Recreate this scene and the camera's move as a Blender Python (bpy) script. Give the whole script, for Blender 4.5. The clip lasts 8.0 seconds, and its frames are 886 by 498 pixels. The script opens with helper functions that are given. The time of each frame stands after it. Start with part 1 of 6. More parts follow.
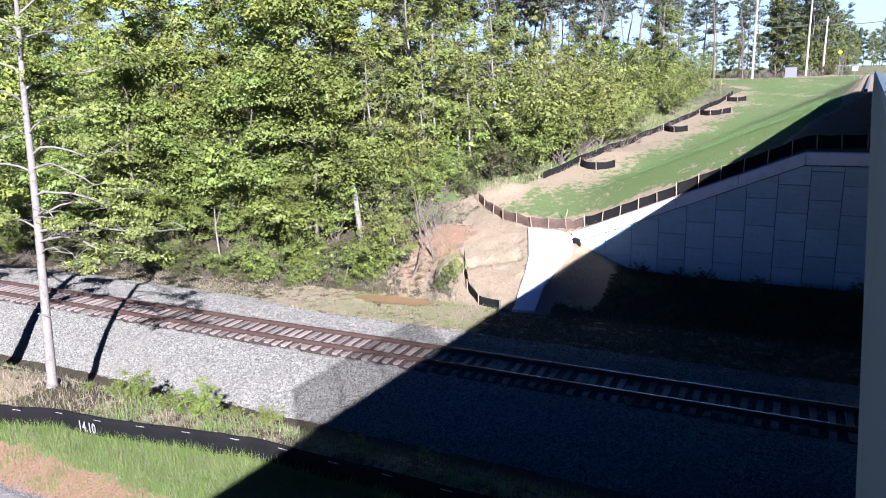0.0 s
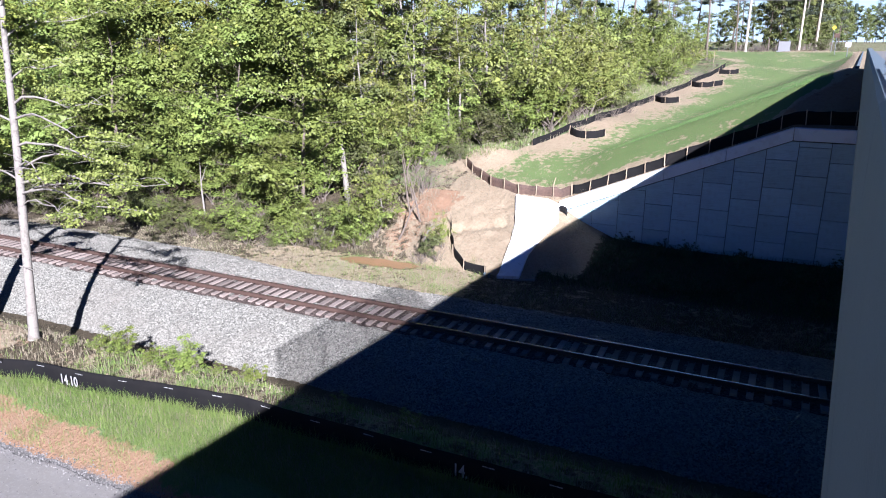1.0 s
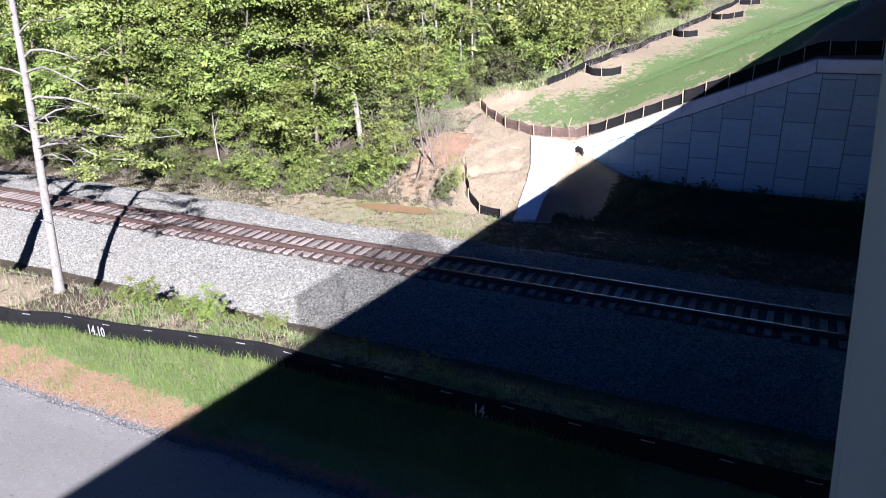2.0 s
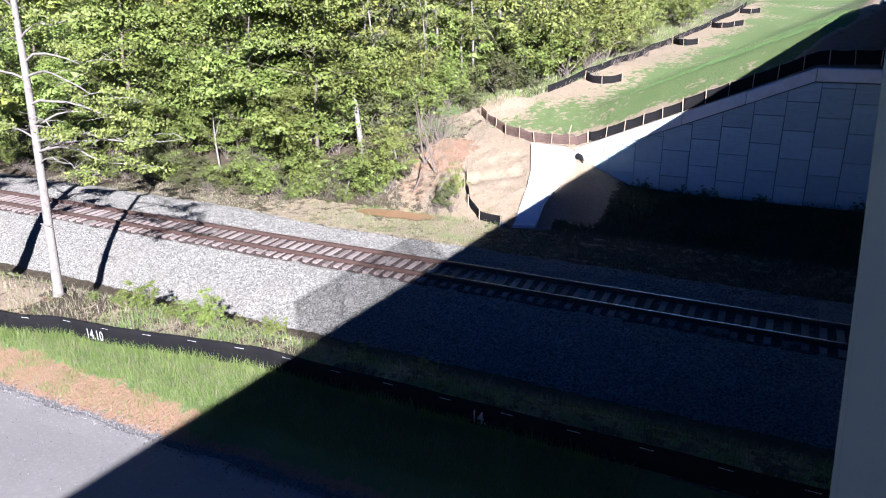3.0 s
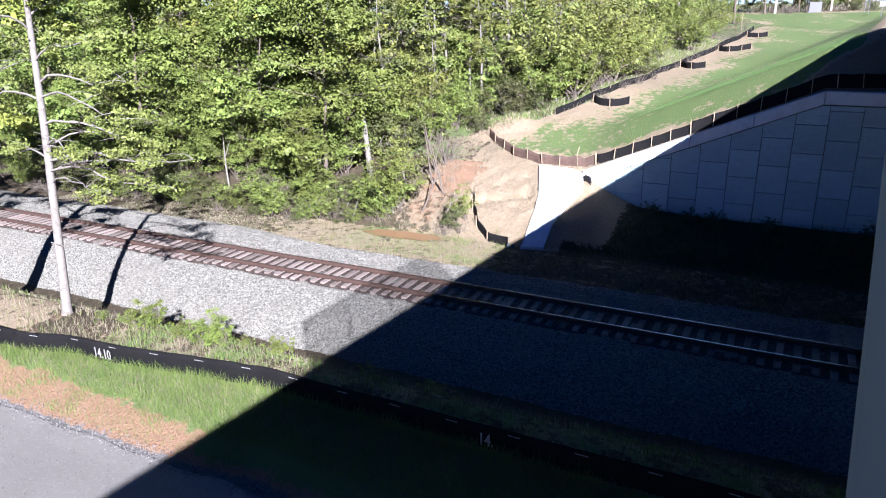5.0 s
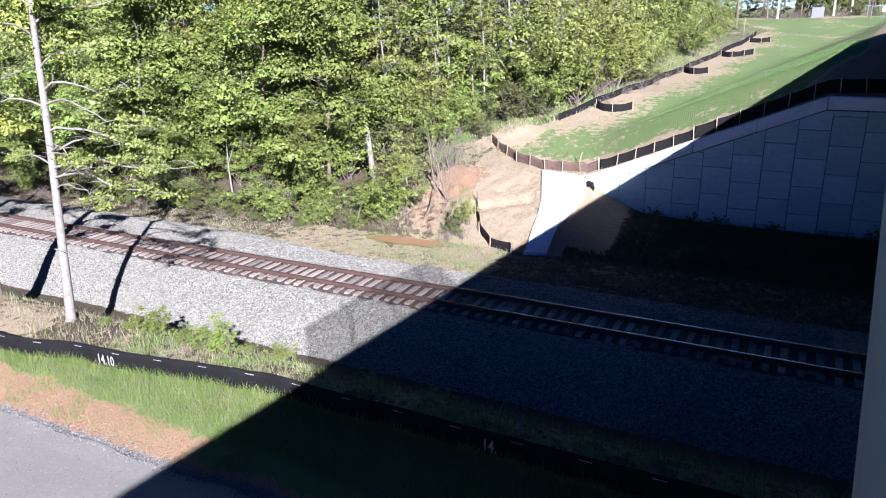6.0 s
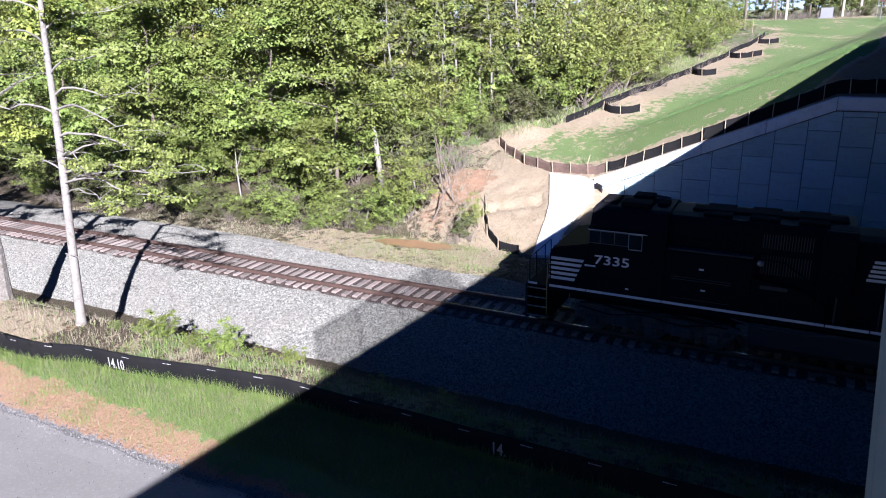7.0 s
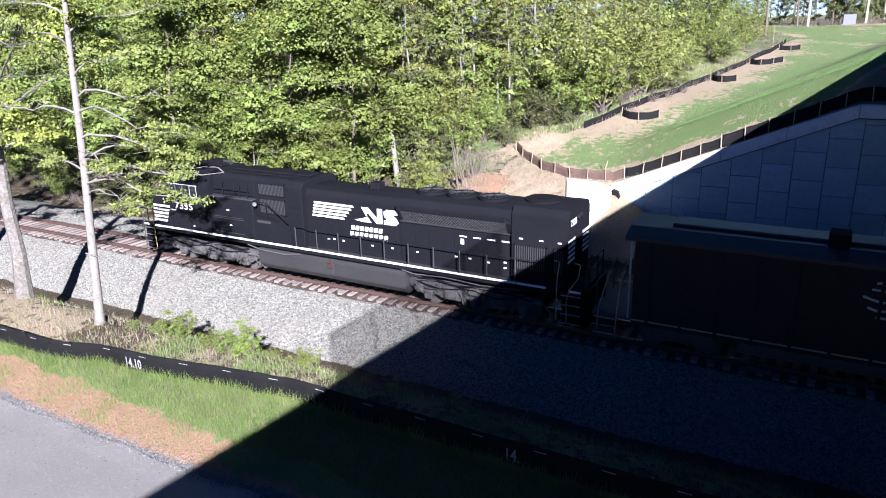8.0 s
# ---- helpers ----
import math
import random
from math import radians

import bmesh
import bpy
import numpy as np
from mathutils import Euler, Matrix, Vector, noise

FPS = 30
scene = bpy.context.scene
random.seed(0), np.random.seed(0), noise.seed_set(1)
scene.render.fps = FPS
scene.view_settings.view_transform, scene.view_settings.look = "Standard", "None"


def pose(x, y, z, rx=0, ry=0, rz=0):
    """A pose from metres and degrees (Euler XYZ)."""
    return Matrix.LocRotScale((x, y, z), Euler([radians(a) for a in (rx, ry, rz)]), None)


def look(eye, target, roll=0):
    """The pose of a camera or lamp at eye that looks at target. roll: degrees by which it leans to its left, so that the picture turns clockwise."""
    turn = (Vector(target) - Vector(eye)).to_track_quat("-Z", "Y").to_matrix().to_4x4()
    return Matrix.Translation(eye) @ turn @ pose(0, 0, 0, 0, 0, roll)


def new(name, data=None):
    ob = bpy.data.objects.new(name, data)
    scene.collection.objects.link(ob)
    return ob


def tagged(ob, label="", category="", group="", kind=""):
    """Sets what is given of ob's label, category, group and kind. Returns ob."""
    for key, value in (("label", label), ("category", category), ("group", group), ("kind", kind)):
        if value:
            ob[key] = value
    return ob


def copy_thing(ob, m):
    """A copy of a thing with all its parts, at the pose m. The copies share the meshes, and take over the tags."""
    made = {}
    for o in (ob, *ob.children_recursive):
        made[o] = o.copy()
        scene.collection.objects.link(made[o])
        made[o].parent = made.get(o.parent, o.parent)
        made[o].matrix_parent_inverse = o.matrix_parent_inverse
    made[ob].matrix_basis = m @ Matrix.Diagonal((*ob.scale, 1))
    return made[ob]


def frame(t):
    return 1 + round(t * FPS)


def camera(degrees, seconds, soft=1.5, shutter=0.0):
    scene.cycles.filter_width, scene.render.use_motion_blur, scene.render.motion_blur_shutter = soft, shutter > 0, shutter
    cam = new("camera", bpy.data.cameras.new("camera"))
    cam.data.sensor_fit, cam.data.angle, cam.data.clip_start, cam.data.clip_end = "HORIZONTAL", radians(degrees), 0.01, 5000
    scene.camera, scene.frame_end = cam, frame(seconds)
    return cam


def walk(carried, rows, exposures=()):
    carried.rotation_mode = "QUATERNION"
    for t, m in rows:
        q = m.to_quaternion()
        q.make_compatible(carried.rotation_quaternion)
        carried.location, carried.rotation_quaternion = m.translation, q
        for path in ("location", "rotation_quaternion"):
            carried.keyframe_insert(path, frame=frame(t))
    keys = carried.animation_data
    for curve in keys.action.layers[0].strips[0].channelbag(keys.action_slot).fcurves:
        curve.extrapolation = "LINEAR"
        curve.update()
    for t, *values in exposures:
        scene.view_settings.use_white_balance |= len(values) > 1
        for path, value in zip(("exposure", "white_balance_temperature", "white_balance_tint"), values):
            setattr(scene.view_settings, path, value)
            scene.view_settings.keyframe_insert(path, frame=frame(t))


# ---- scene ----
# world: x along the track, y across it away from the eye, z up from the top of the rails
EYE = Vector((0.0, -24.4, 11.02))
cam = camera(64.5, 8.0, soft=1.05)
# seconds, heading to the left, pitch, lean to the right (degrees)
ROWS = [
    (0.0, 25.95, -13.60, 1.75),
    (0.5, 25.99, -14.02, 2.20),
    (0.7, 25.73, -14.12, 1.13),
    (0.8, 25.42, -14.38, 0.31),
    (0.9, 24.92, -15.40, -0.23),
    (1.0, 24.83, -16.51, -0.27),
    (1.2, 24.63, -17.44, 0.48),
    (1.3, 24.42, -18.19, 0.53),
    (1.5, 25.13, -18.95, 1.35),
    (1.7, 25.66, -19.59, 1.70),
    (2.0, 26.27, -21.03, 1.55),
    (3.5, 26.18, -19.94, 0.96),
    (4.0, 26.70, -19.20, 1.21),
    (5.5, 26.91, -18.64, 1.04),
    (6.0, 27.10, -18.33, 1.23),
    (6.5, 27.21, -18.38, 1.40),
    (7.0, 27.78, -18.07, 1.66),
    (7.5, 28.63, -17.53, 1.59),
    (8.0, 29.13, -17.68, 1.37),
]


def heading(yaw, pitch):
    y, p = radians(yaw), radians(pitch)
    return Vector((-math.sin(y) * math.cos(p), math.cos(y) * math.cos(p), math.sin(p)))


walk(cam, [(t, look(EYE, EYE + heading(yaw, pitch), -lean)) for t, yaw, pitch, lean in ROWS], [(0.0, 1.95, 5350, 22), (1.0, 1.97, 5350, 22), (2.0, 2.04, 5350, 22), (3.5, 2.14, 5350, 22), (5.5, 2.05, 5350, 22), (8.0, 2.03, 5350, 22)])

# ---- light: a low sun from behind and to the right, and a clear sky ----
SUN_WAY = Vector((-0.65, 0.76, -0.521)).normalized()
world = bpy.data.worlds.new("world")
scene.world = world
world.use_nodes = True
wn = world.node_tree.nodes
sky = wn.new("ShaderNodeTexSky")
sky.sky_type = "NISHITA"
sky.sun_disc = False
sky.sun_elevation = math.asin(-SUN_WAY.z)
sky.sun_rotation = math.atan2(-SUN_WAY.x, -SUN_WAY.y)
sky.altitude = 200
sky.air_density, sky.dust_density, sky.ozone_density = 1.0, 0.0, 5.0
wn["Background"].inputs["Strength"].default_value = 0.0104
clear = wn.new("ShaderNodeHueSaturation")
clear.inputs["Hue"].default_value, clear.inputs["Saturation"].default_value = 0.505, 1.15
world.node_tree.links.new(sky.outputs["Color"], clear.inputs["Color"])
deep = wn.new("ShaderNodeMix")
deep.data_type, deep.blend_type = "RGBA", "MULTIPLY"
deep.inputs["Factor"].default_value = 1.0
deep.inputs["B"].default_value = (0.2, 0.66, 1.2, 1)
world.node_tree.links.new(clear.outputs["Color"], deep.inputs["A"])
world.node_tree.links.new(deep.outputs["Result"], wn["Background"].inputs["Color"])
lamp = bpy.data.lights.new("sun", "SUN")
lamp.energy, lamp.angle, lamp.color = 5.0, radians(0.53), (1.0, 0.92, 0.815)
sun = new("sun", lamp)
sun.matrix_world = look((0, 0, 60), Vector((0, 0, 60)) + SUN_WAY)
# ---- materials ----
def material(name, base, rough=0.8, metal=0.0, grain=(), bump=0.0, bump_scale=40.0, spots=(), rand=0.0, island=0.0, spec=0.4):
    """grain: rows of (scale, amount, second colour) mixed by noise; spots: the same with harder edges."""
    m = bpy.data.materials.new(name)
    m.use_nodes = True
    n, l = m.node_tree.nodes, m.node_tree.links
    b = n["Principled BSDF"]
    b.inputs["Roughness"].default_value, b.inputs["Metallic"].default_value = rough, metal
    b.inputs["Specular IOR Level"].default_value = spec
    co = n.new("ShaderNodeTexCoord")
    rgb = n.new("ShaderNodeRGB")
    rgb.outputs[0].default_value = (*base, 1)
    col = rgb.outputs[0]
    for k, (scale, amount, other) in enumerate(list(grain) + list(spots)):
        t = n.new("ShaderNodeTexNoise")
        t.inputs["Scale"].default_value, t.inputs["Detail"].default_value = scale, 6
        t.inputs["Roughness"].default_value = 0.62
        l.new(co.outputs["Object"], t.inputs["Vector"])
        r = n.new("ShaderNodeMapRange")
        hard = k >= len(grain)
        r.inputs["From Min"].default_value, r.inputs["From Max"].default_value = (0.52, 0.6) if hard else (0.3, 0.7)
        r.inputs["To Max"].default_value = amount
        l.new(t.outputs["Fac"], r.inputs["Value"])
        mix = n.new("ShaderNodeMix")
        mix.data_type = "RGBA"
        l.new(r.outputs[0], mix.inputs["Factor"])
        l.new(col, mix.inputs["A"])
        mix.inputs["B"].default_value = (*other, 1)
        col = mix.outputs["Result"]
    if rand or island:
        src = n.new("ShaderNodeNewGeometry").outputs["Random Per Island"] if island else n.new("ShaderNodeObjectInfo").outputs["Random"]
        r = n.new("ShaderNodeMapRange")
        amount = rand or island
        r.inputs["To Min"].default_value, r.inputs["To Max"].default_value = 1 - amount, 1 + amount
        l.new(src, r.inputs["Value"])
        hs = n.new("ShaderNodeHueSaturation")
        l.new(r.outputs[0], hs.inputs["Value"])
        l.new(col, hs.inputs["Color"])
        col = hs.outputs["Color"]
    l.new(col, b.inputs["Base Color"])
    if bump:
        t = n.new("ShaderNodeTexNoise")
        t.inputs["Scale"].default_value, t.inputs["Detail"].default_value = bump_scale, 5
        l.new(co.outputs["Object"], t.inputs["Vector"])
        bp = n.new("ShaderNodeBump")
        bp.inputs["Strength"].default_value, bp.inputs["Distance"].default_value = 1.0, bump
        l.new(t.outputs["Fac"], bp.inputs["Height"])
        l.new(bp.outputs["Normal"], b.inputs["Normal"])
    return m


def leaf_material(name, base, other, third):
    """Thin leaves: they shine through a little, and vary from leaf to leaf and from branch to branch."""
    m = material(name, base, 0.5, grain=((0.35, 0.8, other), (1.3, 0.75, third)), island=0.2, spec=0.2)
    n, l = m.node_tree.nodes, m.node_tree.links
    b, out = n["Principled BSDF"], n["Material Output"]
    each = n.new("ShaderNodeObjectInfo").outputs["Random"]
    tree = n.new("ShaderNodeHueSaturation")
    for slot, lo, hi in (("Value", 0.74, 1.16), ("Hue", 0.483, 0.508)):
        r = n.new("ShaderNodeMapRange")
        r.inputs["To Min"].default_value, r.inputs["To Max"].default_value = lo, hi
        l.new(each, r.inputs["Value"])
        l.new(r.outputs[0], tree.inputs[slot])
    l.new(b.inputs["Base Color"].links[0].from_socket, tree.inputs["Color"])
    src = tree.outputs["Color"]
    l.new(src, b.inputs["Base Color"])
    tr = n.new("ShaderNodeBsdfTranslucent")
    l.new(src, tr.inputs["Color"])
    mx = n.new("ShaderNodeMixShader")
    mx.inputs["Fac"].default_value = 0.13
    l.new(b.outputs[0], mx.inputs[1])
    l.new(tr.outputs[0], mx.inputs[2])
    l.new(mx.outputs[0], out.inputs["Surface"])
    return m


def stone_material(name, size, dark, mid, light, bump, dirt):
    """Loose stones: cells of random brightness with gaps between them, and larger stains."""
    m = bpy.data.materials.new(name)
    m.use_nodes = True
    n, l = m.node_tree.nodes, m.node_tree.links
    b = n["Principled BSDF"]
    b.inputs["Roughness"].default_value, b.inputs["Specular IOR Level"].default_value = 0.85, 0.3
    co = n.new("ShaderNodeTexCoord")
    cells = n.new("ShaderNodeTexVoronoi")
    cells.inputs["Scale"].default_value = 1 / size
    l.new(co.outputs["Object"], cells.inputs["Vector"])
    rmp = n.new("ShaderNodeValToRGB")
    e = rmp.color_ramp.elements
    e[0].position, e[0].color = 0.05, (*dark, 1)
    e[1].position, e[1].color = 0.95, (*light, 1)
    k = e.new(0.45)
    k.color = (*mid, 1)
    sep = n.new("ShaderNodeSeparateColor")
    l.new(cells.outputs["Color"], sep.inputs[0])
    l.new(sep.outputs[0], rmp.inputs["Fac"])
    big = n.new("ShaderNodeTexNoise")
    big.inputs["Scale"].default_value, big.inputs["Detail"].default_value = 0.6, 5
    l.new(co.outputs["Object"], big.inputs["Vector"])
    mr = n.new("ShaderNodeMapRange")
    mr.inputs["From Min"].default_value, mr.inputs["From Max"].default_value, mr.inputs["To Max"].default_value = 0.4, 0.75, 0.5
    l.new(big.outputs["Fac"], mr.inputs["Value"])
    mix = n.new("ShaderNodeMix")
    mix.data_type = "RGBA"
    l.new(mr.outputs[0], mix.inputs["Factor"])
    l.new(rmp.outputs[0], mix.inputs["A"])
    mix.inputs["B"].default_value = (*dirt, 1)
    l.new(mix.outputs["Result"], b.inputs["Base Color"])
    bp = n.new("ShaderNodeBump")
    bp.inputs["Distance"].default_value = bump
    bp.invert = True
    l.new(cells.outputs["Distance"], bp.inputs["Height"])
    l.new(bp.outputs["Normal"], b.inputs["Normal"])
    return m


def soil_material():
    """The ground's soils, laid over one another by how much of each there is at a place; their borders are ragged."""
    m = bpy.data.materials.new("soils")
    m.use_nodes = True
    n, l = m.node_tree.nodes, m.node_tree.links
    b = n["Principled BSDF"]
    b.inputs["Roughness"].default_value, b.inputs["Specular IOR Level"].default_value = 0.95, 0.15
    co = n.new("ShaderNodeTexCoord")

    def noise_at(scale, lo, hi, detail=6):
        t = n.new("ShaderNodeTexNoise")
        t.inputs["Scale"].default_value, t.inputs["Detail"].default_value, t.inputs["Roughness"].default_value = scale, detail, 0.65
        l.new(co.outputs["Object"], t.inputs["Vector"])
        r = n.new("ShaderNodeMapRange")
        r.inputs["From Min"].default_value, r.inputs["From Max"].default_value = 0.3, 0.7
        r.inputs["To Min"].default_value, r.inputs["To Max"].default_value = lo, hi
        l.new(t.outputs["Fac"], r.inputs["Value"])
        return r.outputs[0]

    def blend(f, a, c):
        x = n.new("ShaderNodeMix")
        x.data_type = "RGBA"
        l.new(f, x.inputs["Factor"])
        for s, v in (("A", a), ("B", c)):
            if isinstance(v, tuple):
                x.inputs[s].default_value = (*v, 1)
            else:
                l.new(v, x.inputs[s])
        return x.outputs["Result"]

    soils = {
        "gravel": ((0.17, 0.165, 0.155), (0.22, 0.212, 0.198), (0.10, 0.098, 0.094)),
        "litter": ((0.086, 0.066, 0.043), (0.139, 0.109, 0.076), (0.046, 0.043, 0.023)),
        "clay": ((0.3, 0.19, 0.118), (0.34, 0.235, 0.158), (0.235, 0.14, 0.083)),
        "straw": ((0.36, 0.295, 0.2), (0.42, 0.36, 0.255), (0.25, 0.185, 0.115)),
        "grass": ((0.088, 0.168, 0.05), (0.125, 0.195, 0.062), (0.155, 0.178, 0.075)),
    }
    at = n.new("ShaderNodeAttribute")
    at.attribute_name = "soil"
    sep = n.new("ShaderNodeSeparateColor")
    l.new(at.outputs["Color"], sep.inputs[0])
    weights = {"grass": sep.outputs[0], "clay": sep.outputs[1], "straw": sep.outputs[2], "litter": at.outputs["Alpha"]}
    col = None
    rag = noise_at(2.2, -0.5, 0.5, 9)
    for k, (a, c, d) in soils.items():
        tone = blend(noise_at(22, 0, 0.75), blend(noise_at(1.1, 0, 1), a, c), d)
        tone = blend(noise_at(5.5, -0.45, 0.7), tone, d)
        if k == "gravel":
            col = tone
            continue
        add = n.new("ShaderNodeMath")
        l.new(weights[k], add.inputs[0])
        l.new(rag, add.inputs[1])
        r = n.new("ShaderNodeMapRange")
        r.inputs["From Min"].default_value, r.inputs["From Max"].default_value = 0.38, 0.62
        l.new(add.outputs[0], r.inputs["Value"])
        col = blend(r.outputs[0], col, tone)
    l.new(col, b.inputs["Base Color"])
    bp = n.new("ShaderNodeBump")
    bp.inputs["Distance"].default_value = 0.06
    l.new(noise_at(12, 0, 1, 8), bp.inputs["Height"])
    l.new(bp.outputs["Normal"], b.inputs["Normal"])
    return m


M = {
    "soil": soil_material(),
    "ballast": stone_material("granite_ballast", 0.05, (0.072, 0.0705, 0.06), (0.149, 0.147, 0.125), (0.234, 0.231, 0.199), 0.011, (0.158, 0.147, 0.124)),
    "crib": stone_material("rust_stained_ballast", 0.05, (0.025, 0.02, 0.017), (0.055, 0.041, 0.034), (0.12, 0.095, 0.08), 0.03, (0.045, 0.031, 0.024)),
    # darker and bluer than bare concrete: the parapet's shade is in the base colour
    "concrete": material("shade_tinted_concrete", (0.1, 0.135, 0.162), 0.85, grain=((0.7, 0.5, (0.08, 0.108, 0.13)), (8, 0.35, (0.12, 0.16, 0.19)), (60, 0.3, (0.076, 0.1, 0.12))), bump=0.004, bump_scale=60),
    "cast": material("smooth_cast_coping", (0.7, 0.73, 0.74), 0.85, grain=((0.7, 0.5, (0.61, 0.635, 0.645)), (8, 0.35, (0.75, 0.775, 0.78))), spots=((1.6, 0.25, (0.4, 0.39, 0.37)),), bump=0.004, bump_scale=60),
    # the blue of skylit shade is mixed into the wall panels' own colour
    "panel": material("shade_blue_precast_concrete", (0.39, 0.54, 0.575), 0.9, grain=((1.1, 0.6, (0.34, 0.43, 0.47)), (7, 0.4, (0.47, 0.585, 0.635))), spots=((2.3, 0.3, (0.31, 0.39, 0.42)),), rand=0.12, bump=0.035, bump_scale=14),
    "joint": material("dark_joint", (0.05, 0.05, 0.048), 0.95, grain=((4, 0.5, (0.08, 0.078, 0.072)),)),
    "asphalt": material("asphalt", (0.160, 0.152, 0.144), 0.9, grain=((0.6, 0.4, (0.208, 0.200, 0.184)), (60, 0.5, (0.104, 0.104, 0.096))), bump=0.004, bump_scale=90),
    "track_road": material("worn_pale_tarmac", (0.178, 0.165, 0.14), 0.9, grain=((0.35, 0.7, (0.15, 0.145, 0.135)), (1.4, 0.5, (0.21, 0.203, 0.188)), (30, 0.55, (0.15, 0.148, 0.142))), spots=((0.8, 0.25, (0.155, 0.152, 0.145)), (9, 0.2, (0.26, 0.254, 0.24))), bump=0.003, bump_scale=70),
    "pebble": material("loose_grey_gravel", (0.15, 0.146, 0.138), 0.9, grain=((3, 0.5, (0.11, 0.106, 0.1)),), island=0.6),
    "rail": material("rusty_rail_steel", (0.07, 0.043, 0.033), 0.75, 0.2, grain=((3, 0.6, (0.115, 0.072, 0.054)), (40, 0.5, (0.05, 0.03, 0.024)))),
    "rail_top": material("polished_rail_head", (0.5, 0.48, 0.48), 0.26, 1.0, grain=((6, 0.6, (0.4, 0.35, 0.33)),)),
    "tie": material("weathered_timber_tie", (0.195, 0.16, 0.138), 0.9, grain=((2, 0.6, (0.34, 0.29, 0.255)), (25, 0.55, (0.12, 0.095, 0.08))), rand=0.35, bump=0.01, bump_scale=30),
    "bark": material("pale_bark", (0.205, 0.188, 0.162), 0.9, grain=((1.5, 0.7, (0.17, 0.15, 0.125)), (12, 0.6, (0.27, 0.253, 0.225))), spots=((5, 0.5, (0.10, 0.09, 0.074)),), bump=0.02, bump_scale=18),
    "dark_bark": material("grey_brown_bark", (0.136, 0.108, 0.084), 0.95, grain=((1.5, 0.7, (0.200, 0.168, 0.140)), (12, 0.6, (0.072, 0.060, 0.048))), bump=0.03, bump_scale=14),
    "silt": material("black_silt_fabric", (0.006, 0.006, 0.0068), 0.85, grain=((2, 0.6, (0.014, 0.013, 0.012)), (20, 0.4, (0.009, 0.009, 0.009))), spec=0.15),
    "sown": leaf_material("sown_grass_blade", (0.1, 0.168, 0.05), (0.14, 0.195, 0.062), (0.075, 0.14, 0.042)),
    "silt_worn": material("sun_bleached_silt_fabric", (0.09, 0.055, 0.04), 0.8, grain=((1.2, 0.9, (0.025, 0.022, 0.022)), (9, 0.5, (0.16, 0.10, 0.07)))),
    "stake": material("raw_pine_stake", (0.338, 0.270, 0.188), 0.85, grain=((8, 0.6, (0.247, 0.188, 0.128)),), rand=0.2),
    "white": material("white_paint", (0.72, 0.72, 0.70), 0.6, grain=((6, 0.5, (0.58, 0.57, 0.54)),)),
    "leaf": leaf_material("maple_leaf", (0.167, 0.218, 0.0484), (0.231, 0.275, 0.0638), (0.066, 0.101, 0.0242)),
    "leaf_y": leaf_material("young_yellow_green_leaf", (0.237, 0.27, 0.055), (0.297, 0.314, 0.066), (0.121, 0.16, 0.033)),
    "leaf_d": leaf_material("dull_olive_leaf", (0.13, 0.16, 0.0506), (0.182, 0.2, 0.0638), (0.0638, 0.088, 0.0286)),
    "leaf_yd": leaf_material("yellow_green_shrub_leaf", (0.209, 0.244, 0.0605), (0.264, 0.288, 0.0726), (0.099, 0.132, 0.0374)),
    "leaf_u": leaf_material("undergrowth_leaf", (0.101, 0.117, 0.0418), (0.143, 0.147, 0.055), (0.0506, 0.066, 0.0264)),
    "needle": leaf_material("pine_needle", (0.085, 0.105, 0.07), (0.115, 0.135, 0.088), (0.055, 0.07, 0.048)),
    # weeds at the wall's foot: leaf colour darkened to deepen the shade there
    "rank": leaf_material("shade_dark_rank_weed", (0.06, 0.09, 0.034), (0.08, 0.11, 0.042), (0.036, 0.056, 0.022)),
    "blade": leaf_material("grass_blade", (0.15, 0.215, 0.055), (0.215, 0.255, 0.08), (0.095, 0.16, 0.036)),
    "dry": leaf_material("dry_weed_stalk", (0.35, 0.305, 0.22), (0.27, 0.235, 0.165), (0.19, 0.175, 0.11)),
    "twig": material("bare_grey_twig", (0.13, 0.108, 0.086), 0.9, grain=((2, 0.7, (0.19, 0.162, 0.134)),), island=0.3),
    "pole": material("weathered_pole_timber", (0.42, 0.37, 0.31), 0.9, grain=((1, 0.6, (0.34, 0.29, 0.24)), (20, 0.4, (0.5, 0.45, 0.39)))),
    "steel": material("galvanised_steel", (0.36, 0.37, 0.38), 0.45, 0.8, grain=((9, 0.4, (0.28, 0.28, 0.29)),)),
    "yellow": material("yellow_sign_paint", (0.75, 0.50, 0.03), 0.5, grain=((5, 0.3, (0.62, 0.42, 0.03)),)),
    "dark_green": material("dark_signal_paint", (0.02, 0.04, 0.03), 0.5, grain=((5, 0.3, (0.03, 0.05, 0.04)),)),
    "mud": material("rust_red_mud", (0.26, 0.15, 0.075), 0.3, grain=((1.5, 0.8, (0.16, 0.1, 0.055)), (9, 0.5, (0.32, 0.19, 0.1))), bump=0.006, bump_scale=12),
    "mottled": material("grey_mottled_bark", (0.155, 0.14, 0.118), 0.92, grain=((1.2, 0.8, (0.23, 0.215, 0.19)), (10, 0.7, (0.085, 0.074, 0.06))), spots=((3.5, 0.6, (0.09, 0.085, 0.062)), (9, 0.4, (0.28, 0.265, 0.24))), bump=0.04, bump_scale=11),
    "print": material("worn_white_print", (0.33, 0.33, 0.33), 0.8, grain=((14, 0.7, (0.2, 0.2, 0.2)),)),
}


